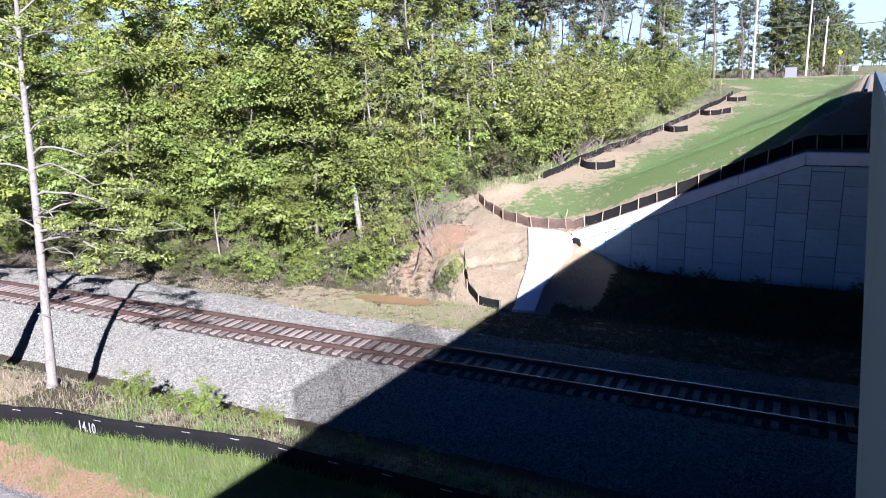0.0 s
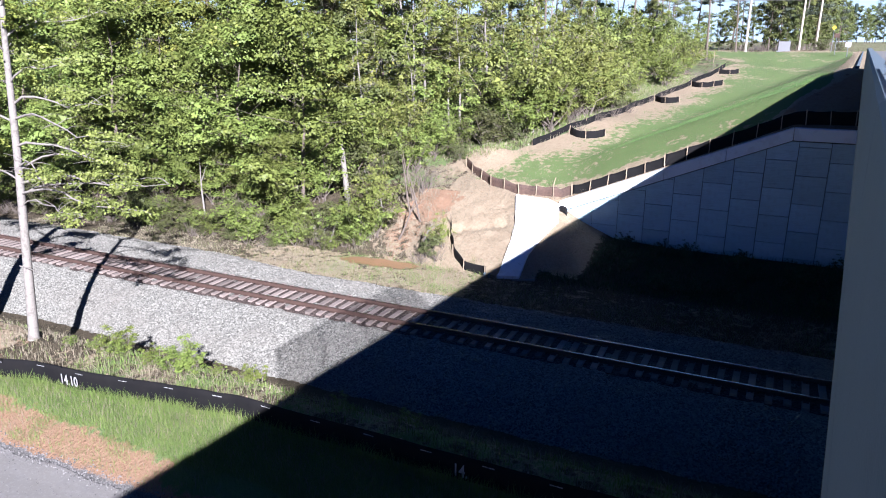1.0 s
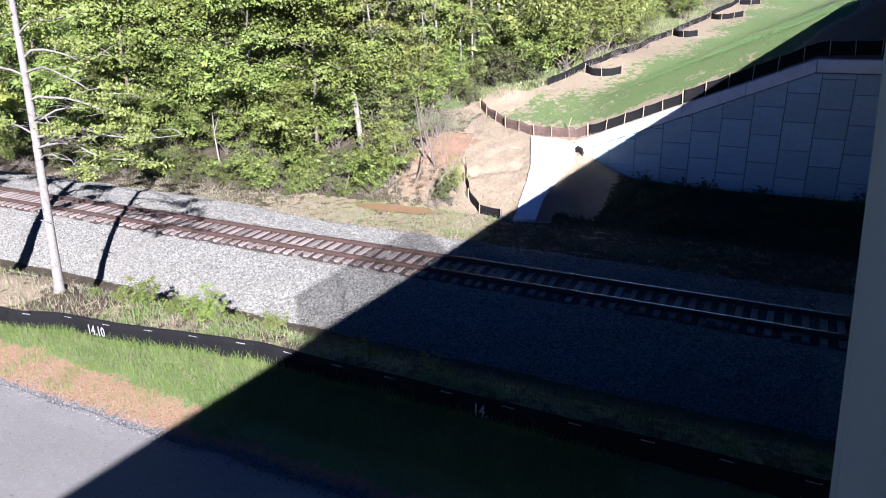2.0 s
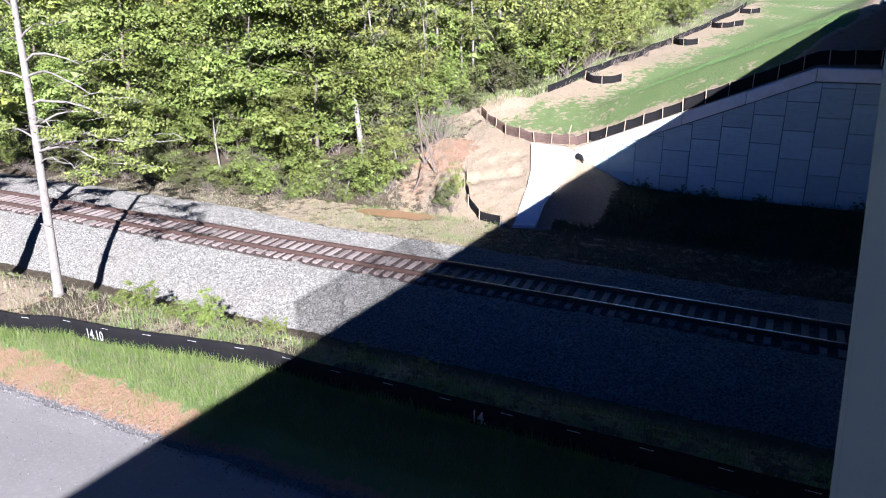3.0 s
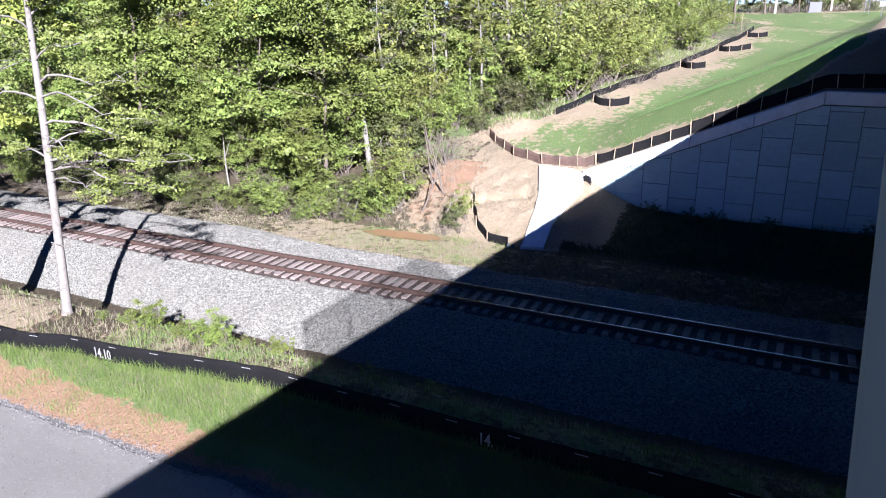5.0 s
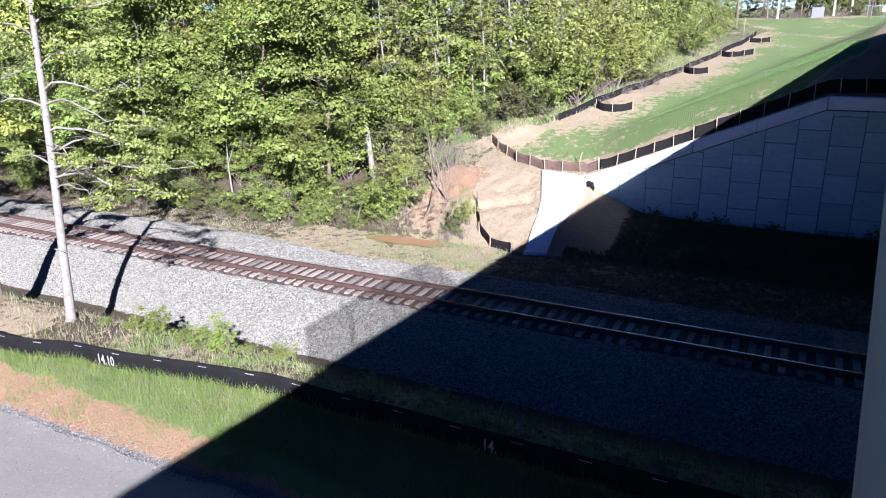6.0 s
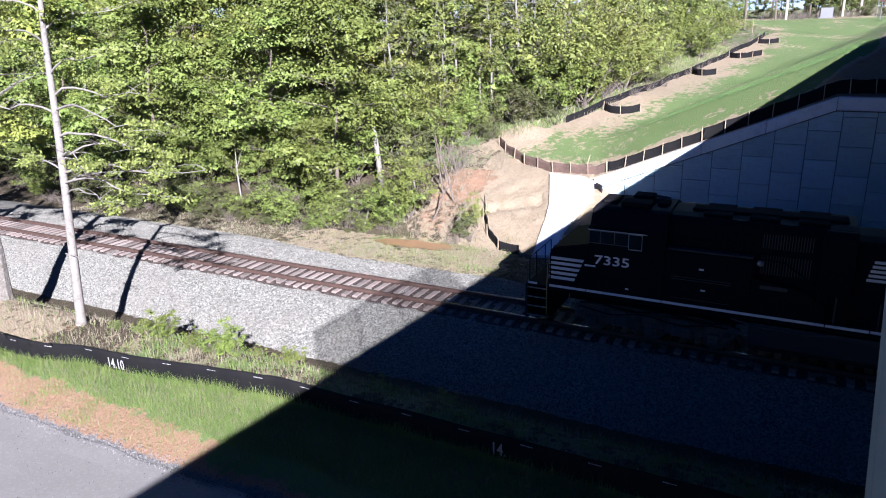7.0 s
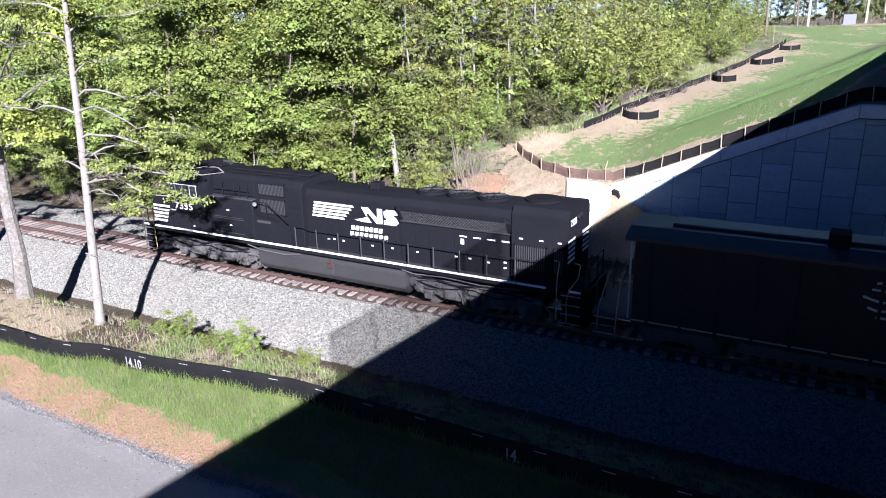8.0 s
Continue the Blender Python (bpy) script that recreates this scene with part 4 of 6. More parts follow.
# taller trees behind
for i in range(15):
    x = -74 + i * 3.5 + rng.uniform(-1, 1)
    plant(rng.choice(("yellow", "yellow", "olive", "maple_wide")), x, 18 + rng.uniform(0, 7), rng.uniform(0.95, 1.2))
for i in range(13):
    x = -95 + i * 5.2 + rng.uniform(-1, 1)
    plant(rng.choice(("yellow", "olive", "olive")), x, 31 + rng.uniform(0, 12), rng.uniform(1.0, 1.25))
# thinner growth round the bare bank
for k, x, y, sc in (("thin", -28.2, 30.0, 1.15), ("thin", -22.6, 25.3, 0.8), ("thin", -28.7, 24.7, 1.0), ("thin", -24.0, 24.0, 0.9), ("olive", -25.5, 33, 0.9), ("thin", -21.5, 30.5, 0.95), ("yellow", -24.8, 28.5, 0.62), ("thin", -26.4, 21.5, 0.8), ("olive", -31.0, 36.0, 1.0)):
    plant(k, x, y, sc)
for k, x, y, sc in (("shrub", -20.9, 11.0, 1.0), ("shrub", -21.4, 10.2, 0.7), ("shrub", -21.6, 9.9, 0.6), ("shrub_y", -21.8, 13.2, 0.8), ("shrub", -26.6, 13.5, 1.2), ("shrub_d", -25.6, 15.5, 1.2), ("brush", -24.9, 9.8, 0.85), ("brush", -24.0, 9.6, 0.6), ("brush", -19.9, 15.8, 1.0), ("shrub_d", -16.9, 10.1, 0.5), ("shrub_y", -16.4, 10.9, 0.42), ("brush", -17.1, 9.5, 0.6), ("brush", -16.3, 9.8, 0.5), ("maple_low", -27.3, 14.2, 0.5), ("shrub", -26.2, 13.4, 1.1), ("shrub_d", -28.4, 12.8, 1.1), ("shrub_d", -19.2, 19.9, 0.5), ("shrub_d", -23.5, 16.5, 1.0)):
    plant(k, x, y, sc)
# low shrubs that close the wood's foot
for i in range(9):
    plant(rng.choice(("shrub", "brush", "shrub_d", "brush")), -58 + i * 3.9 + rng.uniform(-0.6, 0.6), 10.4 + rng.uniform(0, 1.6), rng.uniform(0.75, 1.1))
for i in range(40):
    x = -52 + i * 0.76 + rng.uniform(-0.4, 0.4)
    plant(rng.choice(("shrub_d", "brush", "shrub_d", "shrub")), x, ramp(x, ((-52, 6.9), (-36, 8.2), (-29, 8.0), (-22, 9.2))) + rng.uniform(0, 1.3), rng.uniform(0.3, 0.6))
for i in range(16):
    plant("brush", -52 + i * 2.0 + rng.uniform(-0.8, 0.8), 9.2 + rng.uniform(0, 1.6), rng.uniform(0.35, 0.65))
# brush on the litter behind the bare bank
for i in range(30):
    plant(rng.choice(("brush", "shrub_d", "shrub_y", "brush", "shrub")), -29.5 + rng.uniform(0, 10.3), 19.5 + rng.uniform(0, 13), rng.uniform(0.55, 1.0))
# undergrowth at the wood's foot
for i in range(44):
    x = -62 + i * 0.9 + rng.uniform(-0.4, 0.4)
    plant(rng.choice(("shrub_d", "brush", "shrub_d", "shrub_d", "brush", "shrub")), x, 8.9 + rng.uniform(0, 3.0), rng.uniform(0.4, 0.85))
# pale slim trunks at the wood's end
for k, x, y, sc, turn in (("thin", -23.7, 21.2, 1.05, 40), ("thin", -27.9, 23.3, 1.0, 200), ("thin", -21.8, 23.7, 0.62, 120), ("thin", -22.6, 20.1, 0.6, 300), ("thin", -25.3, 26.0, 1.1, 75)):
    plant(k, x, y, sc, turn)
# thicket between the wood and the slope
for i in range(34):
    x, y = -30 + rng.uniform(0, 9.5), 17 + rng.uniform(0, 15)
    plant(rng.choice(("shrub", "shrub_y", "shrub_d", "shrub")), x, y, rng.uniform(0.8, 1.5) * (0.6 if x > -22 and y < 22 else 1))
for k, x, y, sc in (("thin", -20.8, 23.5, 0.7), ("thin", -23.4, 21.0, 0.85), ("olive", -26.8, 18.4, 0.7), ("thin", -25.2, 17.2, 0.75), ("olive", -29.0, 20.5, 0.8), ("yellow", -27.6, 16.4, 0.5)):
    plant(k, x, y, sc)
for i in range(30):
    y = 22 + 18 * (i / 29)
    plant(rng.choice(("shrub", "shrub_y", "shrub_y", "shrub_d")), ramp(y, ((16, -19.5), (22, -18), (26.5, -14.2), (41, -11.6))) - rng.uniform(0, 5), y, rng.uniform(0.55, 1.15))
# shrubs along the foot of the grass slope, rising to the pines
for i in range(74):
    y = 26 + (i / 73) ** 1.25 * 55
    toe = ramp(y, ((16, -19.5), (22, -17), (26.5, -13.2), (41, -10.6), (67, -7.8), (80, -7.5)))
    x = toe - 0.3 - abs(rng.gauss(0, 1)) * (4 + y * 0.08)
    plant(rng.choice(("shrub", "shrub_y", "shrub_d", "shrub_y", "shrub", "brush")), x, y, rng.choice((0.45, 0.6, 0.8, 1.0, 1.25, 1.5)) * rng.uniform(0.85, 1.15) * (1 + (toe - x) * 0.03))
    if i % 6 == 2:
        plant(rng.choice(("thin", "olive")), x - rng.uniform(1, 5), y + rng.uniform(-1, 1), rng.uniform(0.4, 0.75))
for i in range(16):
    y = 27 + i * 3.0
    plant("brush", ramp(y, ((16, -19), (22, -16.4), (26.5, -12.4), (41, -9.9), (67, -7.1), (80, -6.8))) - rng.uniform(0, 0.5), y, rng.uniform(0.35, 0.6))
for i in range(50):
    y = 44 + rng.uniform(0, 40)
    toe = ramp(y, ((41, -12.5), (67, -10), (90, -8.5)))
    plant(rng.choice(("pine", "pine_pale")), toe - rng.uniform(0, 46), y, rng.uniform(0.85, 1.15))
for i in range(15):
    plant(rng.choice(("pine_far", "pine", "pine_pale")), -80 + i * 5.2 + rng.uniform(-1.2, 1.2), 92 + rng.uniform(0, 35), rng.uniform(0.85, 1.15))
for i in range(10):
    plant(rng.choice(("olive_far", "olive", "maple_low")), -70 + i * 6.1 + rng.uniform(-1, 1), 66 + rng.uniform(0, 14), rng.uniform(0.35, 0.6))
plant("yellow", -15.2, 76, 0.42)
# young growth in front of the far pines, and the wood behind them
for i in range(26):
    y = 60 + rng.uniform(0, 26)
    plant(rng.choice(("olive", "shrub_d", "shrub_y", "shrub_d", "shrub")), ramp(y, ((41, -12.5), (67, -10.5), (90, -9.5))) - rng.uniform(0, 26), y, rng.uniform(0.4, 0.62))
for i in range(9):
    plant(rng.choice(("pine", "pine_pale", "pine_far")), -44 + i * 3.8 + rng.uniform(-0.6, 0.6), 100 + rng.uniform(0, 45), rng.uniform(0.8, 1.1))
for i in range(20):
    plant(rng.choice(("shrub_d", "shrub", "shrub_y")), -34 + 1.2 * i + rng.uniform(-0.6, 0.6), 88 + rng.uniform(0, 10), rng.uniform(0.8, 1.3))
# the wood that follows the road into the distance
for i in range(64):
    y = 120 + 330 * (i / 63) ** 1.5
    plant(rng.choice(("pine_far", "olive_far", "olive_far")), line_x(y) - 7.5 - rng.uniform(0, 11), y, rng.uniform(0.72, 0.92))
for i in range(22):
    plant(rng.choice(("pine_far", "olive_far", "olive_far")), line_x(440) - 6 + i * 2.2 + rng.uniform(-1, 1), 440 + rng.uniform(0, 30), rng.uniform(0.9, 1.35))
for i in range(16):
    y = 122 + rng.uniform(0, 70)
    plant(rng.choice(("pine_far", "pine", "pine_pale")), -26 + i * 1.95 + rng.uniform(-0.8, 0.8), y, rng.uniform(0.75, 1.0))
for i in range(16):
    plant("olive_far", -20 + i * 1.7 + rng.uniform(-0.6, 0.6), 119 + rng.uniform(0, 8), rng.uniform(0.3, 0.5))
for i in range(22):
    plant(rng.choice(("brush", "brush", "shrub_d")), -9 + i * 0.85 + rng.uniform(-0.4, 0.4), 111 + rng.uniform(0, 9), rng.uniform(0.5, 0.85))


# ---- single trees ----
def limb_leaves(points, leaves, spread, size, mat, seed):
    nrng = np.random.default_rng(seed)
    e = np.array([tuple(p) for p in points])
    e = e[nrng.permutation(len(e))[:len(e) * 5 // 12]]
    c = e[nrng.integers(0, len(e), leaves)] + dome(nrng, leaves) * spread * nrng.uniform(0.4, 1.6, leaves)[:, None] * np.array((1, 1, 0.5))
    ob = new("crown", leaf_mesh("crown", c, size, mat, nrng))
    return ob


def pale_tree():
    """The slim pale tree on the near bank: a leaning bare stem with long level limbs and leaves at their ends."""
    rng = random.Random(8)
    tree = thing("tree", "slim pale-barked tree with long level limbs on the near bank", "tree", pose(-24.06, -8.86, height(-24.06, -8.86)))
    tree.scale = (0.915, 0.915, 0.915)
    bm = bmesh.new()
    stem = [(0, 0, -0.3), (0.1, 0, 0.3), (0.45, 0.02, 3.6), (0.85, 0, 6.7), (1.0, 0.05, 8.9), (1.3, 0, 11.6), (1.7, 0, 14.6), (1.9, 0.1, 18.5)]
    tube(bm, stem, [0.27, 0.2, 0.165, 0.145, 0.13, 0.105, 0.075, 0.02], 10, cap=False)
    ends = []

    def limb(z, dx, dy, rise, r, droop=0.0):
        k = max(i for i in range(len(stem)) if stem[i][2] <= z)
        a, b = Vector(stem[k]), Vector(stem[k + 1])
        p = a.lerp(b, (z - a.z) / (b.z - a.z))
        pts = [p]
        n = 8
        for i in range(1, n + 1):
            f = i / n
            pts.append(p + Vector((dx * f, dy * f + rng.gauss(0, 0.07), rise * f + 0.35 * math.sin(math.pi * min(1, f * 1.6)) * (1 - f) - droop * f * f + rng.gauss(0, 0.05))))
        tube(bm, pts, [r * (1 - 0.82 * i / n) for i in range(n + 1)], 6, cap=False)
        for i in range(3, n + 1):
            for _ in range(2):
                a = rng.uniform(0, 6.28)
                q = pts[i] + Vector((math.cos(a) * rng.uniform(0.4, 1.0), math.sin(a) * rng.uniform(0.4, 1.0), rng.uniform(-0.2, 0.4)))
                tube(bm, [pts[i], pts[i].lerp(q, 0.5) + Vector((0, 0, 0.06)), q], [0.014, 0.01, 0.005], 4, cap=False)
                if i > 4 or z > 9:
                    ends.extend([q, pts[i].lerp(q, 0.6)])
    limb(9.4, 3.9, 0.6, 0.1, 0.05)
    limb(8.9, 4.9, -0.3, -0.1, 0.05, 0.4)
    limb(7.9, 5.4, 0.4, -0.1, 0.055, 0.3)
    limb(7.0, 4.2, 1.2, 1.0, 0.045)
    limb(7.1, 3.0, -0.8, 0.2, 0.04, 0.5)
    limb(6.5, 7.4, 0.1, 0.4, 0.055, -0.2)
    limb(6.0, 5.6, 0.5, 1.3, 0.045, 0.2)
    limb(6.1, 6.4, -0.2, 0.15, 0.05, 0.1)
    limb(5.6, 4.0, -0.5, 0.3, 0.03, 0.1)
    limb(6.6, -3.2, 0.5, 0.1, 0.045)
    limb(8.8, -4.9, -0.3, 0.3, 0.05)
    limb(9.8, -2.0, 0.5, 1.2, 0.04)
    for i in range(16):
        z = 10.2 + i * 0.52
        a = i * 2.4
        limb(z, math.cos(a) * 3.6 * (1 - i * 0.03), math.sin(a) * 3.0, 0.9, 0.045)
    part("trunk", bm, M["bark"], tree, smooth=True)
    crown = limb_leaves(ends, 16500, 0.27, 0.066, M["leaf_yd"], 5)
    crown.parent = tree
    bm = bmesh.new()
    tube(bm, [(0.12, -0.1, 3.15), (0.9, -0.25, 3.2), (1.5, -0.4, 3.2)], [0.03, 0.025, 0.012], 5)
    part("dead_branch", bm, M["bark"], tree, "bare bleached broken branch")
    return tree


pale_tree()
big = make_tree("thick-trunked old tree with pale mottled bark on the near bank", 41, 17, 0.31, 0.36, 5.0, 12000, 0.085, M["leaf_y"], M["mottled"], 0.5, single=False)
big.matrix_basis = pose(-29.75, -8.35, height(-29.75, -8.35), 0, 4.5, 0) @ pose(0, 0, 0, 0, 0, 30)
for k, (x, y) in enumerate(((-36.5, -9.3), (-42, -8.2), (-50, -9.2))):
    copy_thing(big, pose(x, y, height(x, y), 0, 0, 80 + 97 * k))


def snag():
    tree = thing("tree_snag", "broken bleached dead trunk with one stub of a limb", "snag", pose(-24.4, 13.4, height(-24.4, 13.4)))
    bm = bmesh.new()
    tube(bm, [(0.15, 0, -0.3), (0.05, 0, 1.4), (-0.1, 0, 3.0), (-0.22, 0, 4.6), (-0.3, 0.02, 5.3)], [0.27, 0.24, 0.22, 0.19, 0.05], 9)
    tube(bm, [(-0.2, 0, 3.9), (-0.5, -0.05, 4.6), (-0.75, -0.1, 5.0), (-1.2, -0.1, 5.1)], [0.11, 0.09, 0.07, 0.02], 7)
    tube(bm, [(-0.22, 0, 4.5), (-0.5, 0.02, 5.4)], [0.12, 0.03], 7)
    part("trunk", bm, M["bark"], tree, smooth=True)
    tree.scale = (0.8, 0.8, 0.75)
    return tree


snag()
for k, (x, y, dx, dy, z, l) in enumerate(((-24.0, 9.6, -0.5, 0.3, 1.0, 2.0), (-23.6, 9.9, 0.5, 0.2, 1.3, 2.2), (-23.9, 9.5, 0.1, 0.5, 1.1, 1.9), (-20.8, 12.3, -0.5, 0.3, 1.2, 2.6), (-19.6, 13.2, -0.35, 0.2, 1.5, 4.0), (-18.6, 12.6, -0.45, 0.25, 1.2, 3.6), (-19.4, 11.0, 0.35, 0.3, 1.0, 3.0), (-20.2, 14.6, -0.3, 0.1, 1.3, 3.4), (-17.6, 10.2, 0.5, -0.1, 1.0, 2.4), (-33.5, 10.2, -0.1, 0.1, 1, 4.5), (-21.0, 10.6, -0.2, 0.1, 1, 1.7))):
    d = Vector((dx, dy, z)).normalized()
    bm = bmesh.new()
    tube(bm, [d * (l * f) + Vector((0.05 * math.sin(5 * f + k), 0.05 * math.cos(4 * f), -0.15)) for f in (0, 0.25, 0.5, 0.75, 1)], [0.07, 0.062, 0.05, 0.035, 0.012], 6)
    tube(bm, [d * l * 0.6, d * l * 0.75 + Vector((0.3, 0.1, 0.1)), d * l * 0.85 + Vector((0.6, 0.1, 0.1))], [0.035, 0.025, 0.01], 5)
    ob = tagged(part("dead_branch", bm, M["dark_bark" if 4 <= k <= 7 else "bark"]), "bare dead branch leaning in the brush at the bank", "branch", group="dead branches")
    ob.matrix_basis = pose(x, y, height(x, y))


# ---- grass and weeds ----
def blades(name, label, spots, tall, wide, mat, seed, lean=0.35):
    nrng = np.random.default_rng(seed)
    n = len(spots)
    c = np.array([(x, y, height(x, y) - 0.03) for x, y in spots])
    a = nrng.uniform(0, 2 * np.pi, n)
    side = np.stack([np.cos(a), np.sin(a), np.zeros(n)], 1)
    t = tall * nrng.uniform(0.45, 1.25, n)[:, None]
    w = wide * nrng.uniform(0.6, 1.3, n)[:, None]
    b = nrng.uniform(0, 2 * np.pi, n)
    over = np.stack([np.cos(b), np.sin(b), np.zeros(n)], 1) * t * np.abs(nrng.normal(0, lean, n))[:, None]
    up = np.array((0, 0, 1.0))
    v = np.stack([c - side * w, c + side * w, c + side * w * 0.7 + up * t * 0.6 + over * 0.35, c - side * w * 0.7 + up * t * 0.6 + over * 0.35, c + up * t + over], 1).reshape(-1, 3)
    me = bpy.data.meshes.new(name)
    f = []
    for i in range(n):
        k = 5 * i
        f += [(k, k + 1, k + 2, k + 3), (k + 3, k + 2, k + 4)]
    me.from_pydata(v.tolist(), [], f)
    me.materials.append(mat)
    return tagged(new(name, me), label, "grass", kind="stuff")


def scatter(n, seed, x0, x1, y0, y1, keep):
    nrng = np.random.default_rng(seed)
    out = []
    while len(out) < n:
        x, y = nrng.uniform(x0, x1), nrng.uniform(y0, y1)
        if nrng.random() < keep(x, y):
            out.append((x, y))
    return out


def near_grass(x, y):
    e = -11.95 + 0.45 * noise.noise((x * 0.35, y * 0.35, 7)) * 0.9 + (0.25 if x < -17 else 0.0)
    return 1.0 if y > e else 0.1 + (0.3 if noise.noise((x * 0.9, y * 0.9, 4)) > 0.2 else 0)


blades("grass", "long fresh green grass on the near bank", scatter(56000, 1, -34, -2, -12.7, -9.9, lambda x, y: near_grass(x, y) * (1 if y < ramp(x, NEAR) - 0.08 else 0)), 0.2, 0.0052, M["blade"], 3, 0.55)
blades("grass", "tall grass against the near silt fence", [(x, ramp(x, NEAR) - d) for x, d in scatter(5000, 31, -34, -3, 0.1, 0.32, lambda x, d: 0.5 + 0.8 * noise.noise((x * 0.6, 0, 3)))], 0.4, 0.007, M["blade"], 32, 0.4)
blades("dry_weeds", "dry seed stalks among the near grass", scatter(6000, 12, -34, -2, -12.6, -9.9, lambda x, y: near_grass(x, y) * (1 if y < ramp(x, NEAR) - 0.08 else 0)), 0.3, 0.005, M["dry"], 13, 0.5)
blades("grass", "rough green grass and weeds behind the silt fence", scatter(8000, 2, -30, 4, -10.6, -6.9, lambda x, y: (0.5 + 0.9 * noise.noise((x * 0.7, y * 0.7, 2)) if x > -21 or y > -7.6 else 0.08) * (1 if y > ramp(x, NEAR) + 0.1 else 0)), 0.26, 0.009, M["blade"], 4)
blades("dry_weeds", "dry straw-coloured weeds along the ditch", scatter(9000, 3, -34, 4, -10.4, -6.5, lambda x, y: (0.6 - 0.7 * noise.noise((x * 0.7, y * 0.7, 2)) if x > -21 or y > -7.8 else 0.75 if x > -25 else 0.22) * (1 if y > ramp(x, NEAR) + 0.1 else 0)), 0.28, 0.008, M["dry"], 5, 0.7)
blades("dry_weeds", "dry pale weeds between ballast and wood", scatter(24000, 4, -46, 4, 5.1, 9.6, lambda x, y: (0.08 if ((x + 19.6) / 2.1) ** 2 + ((y - 8.3) / 0.8) ** 2 < 1 else 1) * max(0.0, 1.0 - abs(y - 6.5) / 3.4) * (0.55 + 0.9 * noise.noise((x * 0.5, y * 0.5, 6)))), 0.19, 0.008, M["dry"], 6, 1.1)
blades("grass", "patchy green weeds between ballast and wood", scatter(7000, 5, -40, 6, 5.0, 10.5, lambda x, y: 0.05 if ((x + 19.6) / 2.1) ** 2 + ((y - 8.3) / 0.8) ** 2 < 1 else 0.35 + 0.9 * noise.noise((x * 0.5, y * 0.5, 11)) if x > -26 else 0.2), 0.22, 0.009, M["blade"], 7, 0.7)
blades("grass", "rough weeds in shade-darkened green at the foot of the retaining wall", scatter(12000, 6, -11, 6, 9.5, 15.9, lambda x, y: 1 if x > -8.1 + 0.5 * noise.noise((x, y * 1.5, 3)) or (y < 10.2 and x > -10.3) else 0), 0.3, 0.014, M["rank"], 8, 0.8)
blades("grass", "sown grass on the long embankment slope", scatter(16000, 7, -16, 3, 17, 44, lambda x, y: max(0.0, soil(x, y)[0]) * (1.4 if y < 30 else 0.7)), 0.11, 0.012, M["sown"], 9, 0.7)
blades("straw", "scattered dry straw on the bare slope", scatter(15000, 8, -18.2, -9, 9.3, 20.5, lambda x, y: soil(x, y)[2] * (1 - soil(x, y)[0])), 0.11, 0.013, M["dry"], 10, 2.2)
for x, y, sc in ((-20.5, -8.2, 1.05), (-20.1, -8.5, 0.65), (-18.5, -8.5, 0.7), (-18.0, -8.1, 0.5), (-17.3, -8.4, 1.15), (-16.9, -8.2, 0.85), (-16.0, -8.0, 0.45), (-14.7, -7.7, 0.8), (-21.5, -8.4, 0.4), (-22.4, -8.6, 0.45), (-11.6, -7.3, 0.6), (-9.0, -7.4, 0.7)):
    plant("bush", x, y, sc)
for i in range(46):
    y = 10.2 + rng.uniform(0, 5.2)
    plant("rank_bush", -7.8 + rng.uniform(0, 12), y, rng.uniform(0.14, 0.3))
blades("grass", "rank green weeds at the foot of the shrubs", scatter(12000, 14, -27, -5, 20, 62, lambda x, y: 1.0 if 0 < ramp(y, ((16, -18.8), (22, -16.4), (26.5, -13.9), (41, -10.8), (67, -6.9))) - x < 5 else 0.0), 0.32, 0.016, M["blade"], 15, 0.5)
blades("dry_weeds", "dry tan weeds at the foot of the shrubs", scatter(7000, 24, -27, -5, 20, 62, lambda x, y: 1.0 if -0.4 < ramp(y, ((16, -18.8), (22, -16.4), (26.5, -13.9), (41, -10.8), (67, -6.9))) - x < 4 else 0.0), 0.34, 0.013, M["dry"], 25, 0.6)
blades("dry_weeds", "dead stalks and litter on the eroded bank", scatter(5000, 41, -22, -17, 9.6, 19, lambda x, y: (0.45 + 0.8 * noise.noise((x * 0.8, y * 0.8, 31))) * (1 if x < -17.9 + 0.1 * (y - 9) else 0)), 0.3, 0.009, M["dry"], 42, 1.0)
blades("grass", "green weeds along the puddle and ditch", scatter(2200, 43, -22, -12.5, 5.6, 9.4, lambda x, y: 0.0 if ((x + 19.2) / 2.0) ** 2 + ((y - 8.55) / 0.6) ** 2 < 1 else 0.3 + 1.1 * noise.noise((x * 0.6, y * 0.9, 33))), 0.22, 0.007, M["blade"], 44, 0.8)
# ---- puddle, poles, signs and what stands by the road ----
def build_puddle():
    bm = bmesh.new()
    ring = []
    for k in range(40):
        a = 2 * math.pi * k / 40
        r = 0.95 + 0.55 * noise.noise((math.cos(a) * 2.2, math.sin(a) * 2.2, 4))
        ring.append(bm.verts.new((-19.1 + 2.5 * r * math.cos(a), 8.5 + 0.68 * r * math.sin(a) + 0.15 * math.cos(a), -1.035)))
    bm.faces.new(ring)
    return tagged(part("puddle", bm, M["mud"]), "shallow rust-red muddy puddle in the ditch", "puddle", kind="structure")


build_puddle()


def utility_pole(x, y, tall, label):
    pole = thing("utility_pole", label, "pole", pose(x, y, height(x, y)), group="poles by the road")
    bm = bmesh.new()
    tube(bm, [(0, 0, -0.4), (0, 0, tall * 0.5), (0.05, 0, tall)], [0.19, 0.16, 0.12], 10)
    part("shaft", bm, M["pole"], pole)
    bm = bmesh.new()
    box(bm, -0.3, 0.3, -0.26, -0.14, tall - 0.7, tall - 0.56, 0.01)
    part("crossarm", bm, M["pole"], pole)


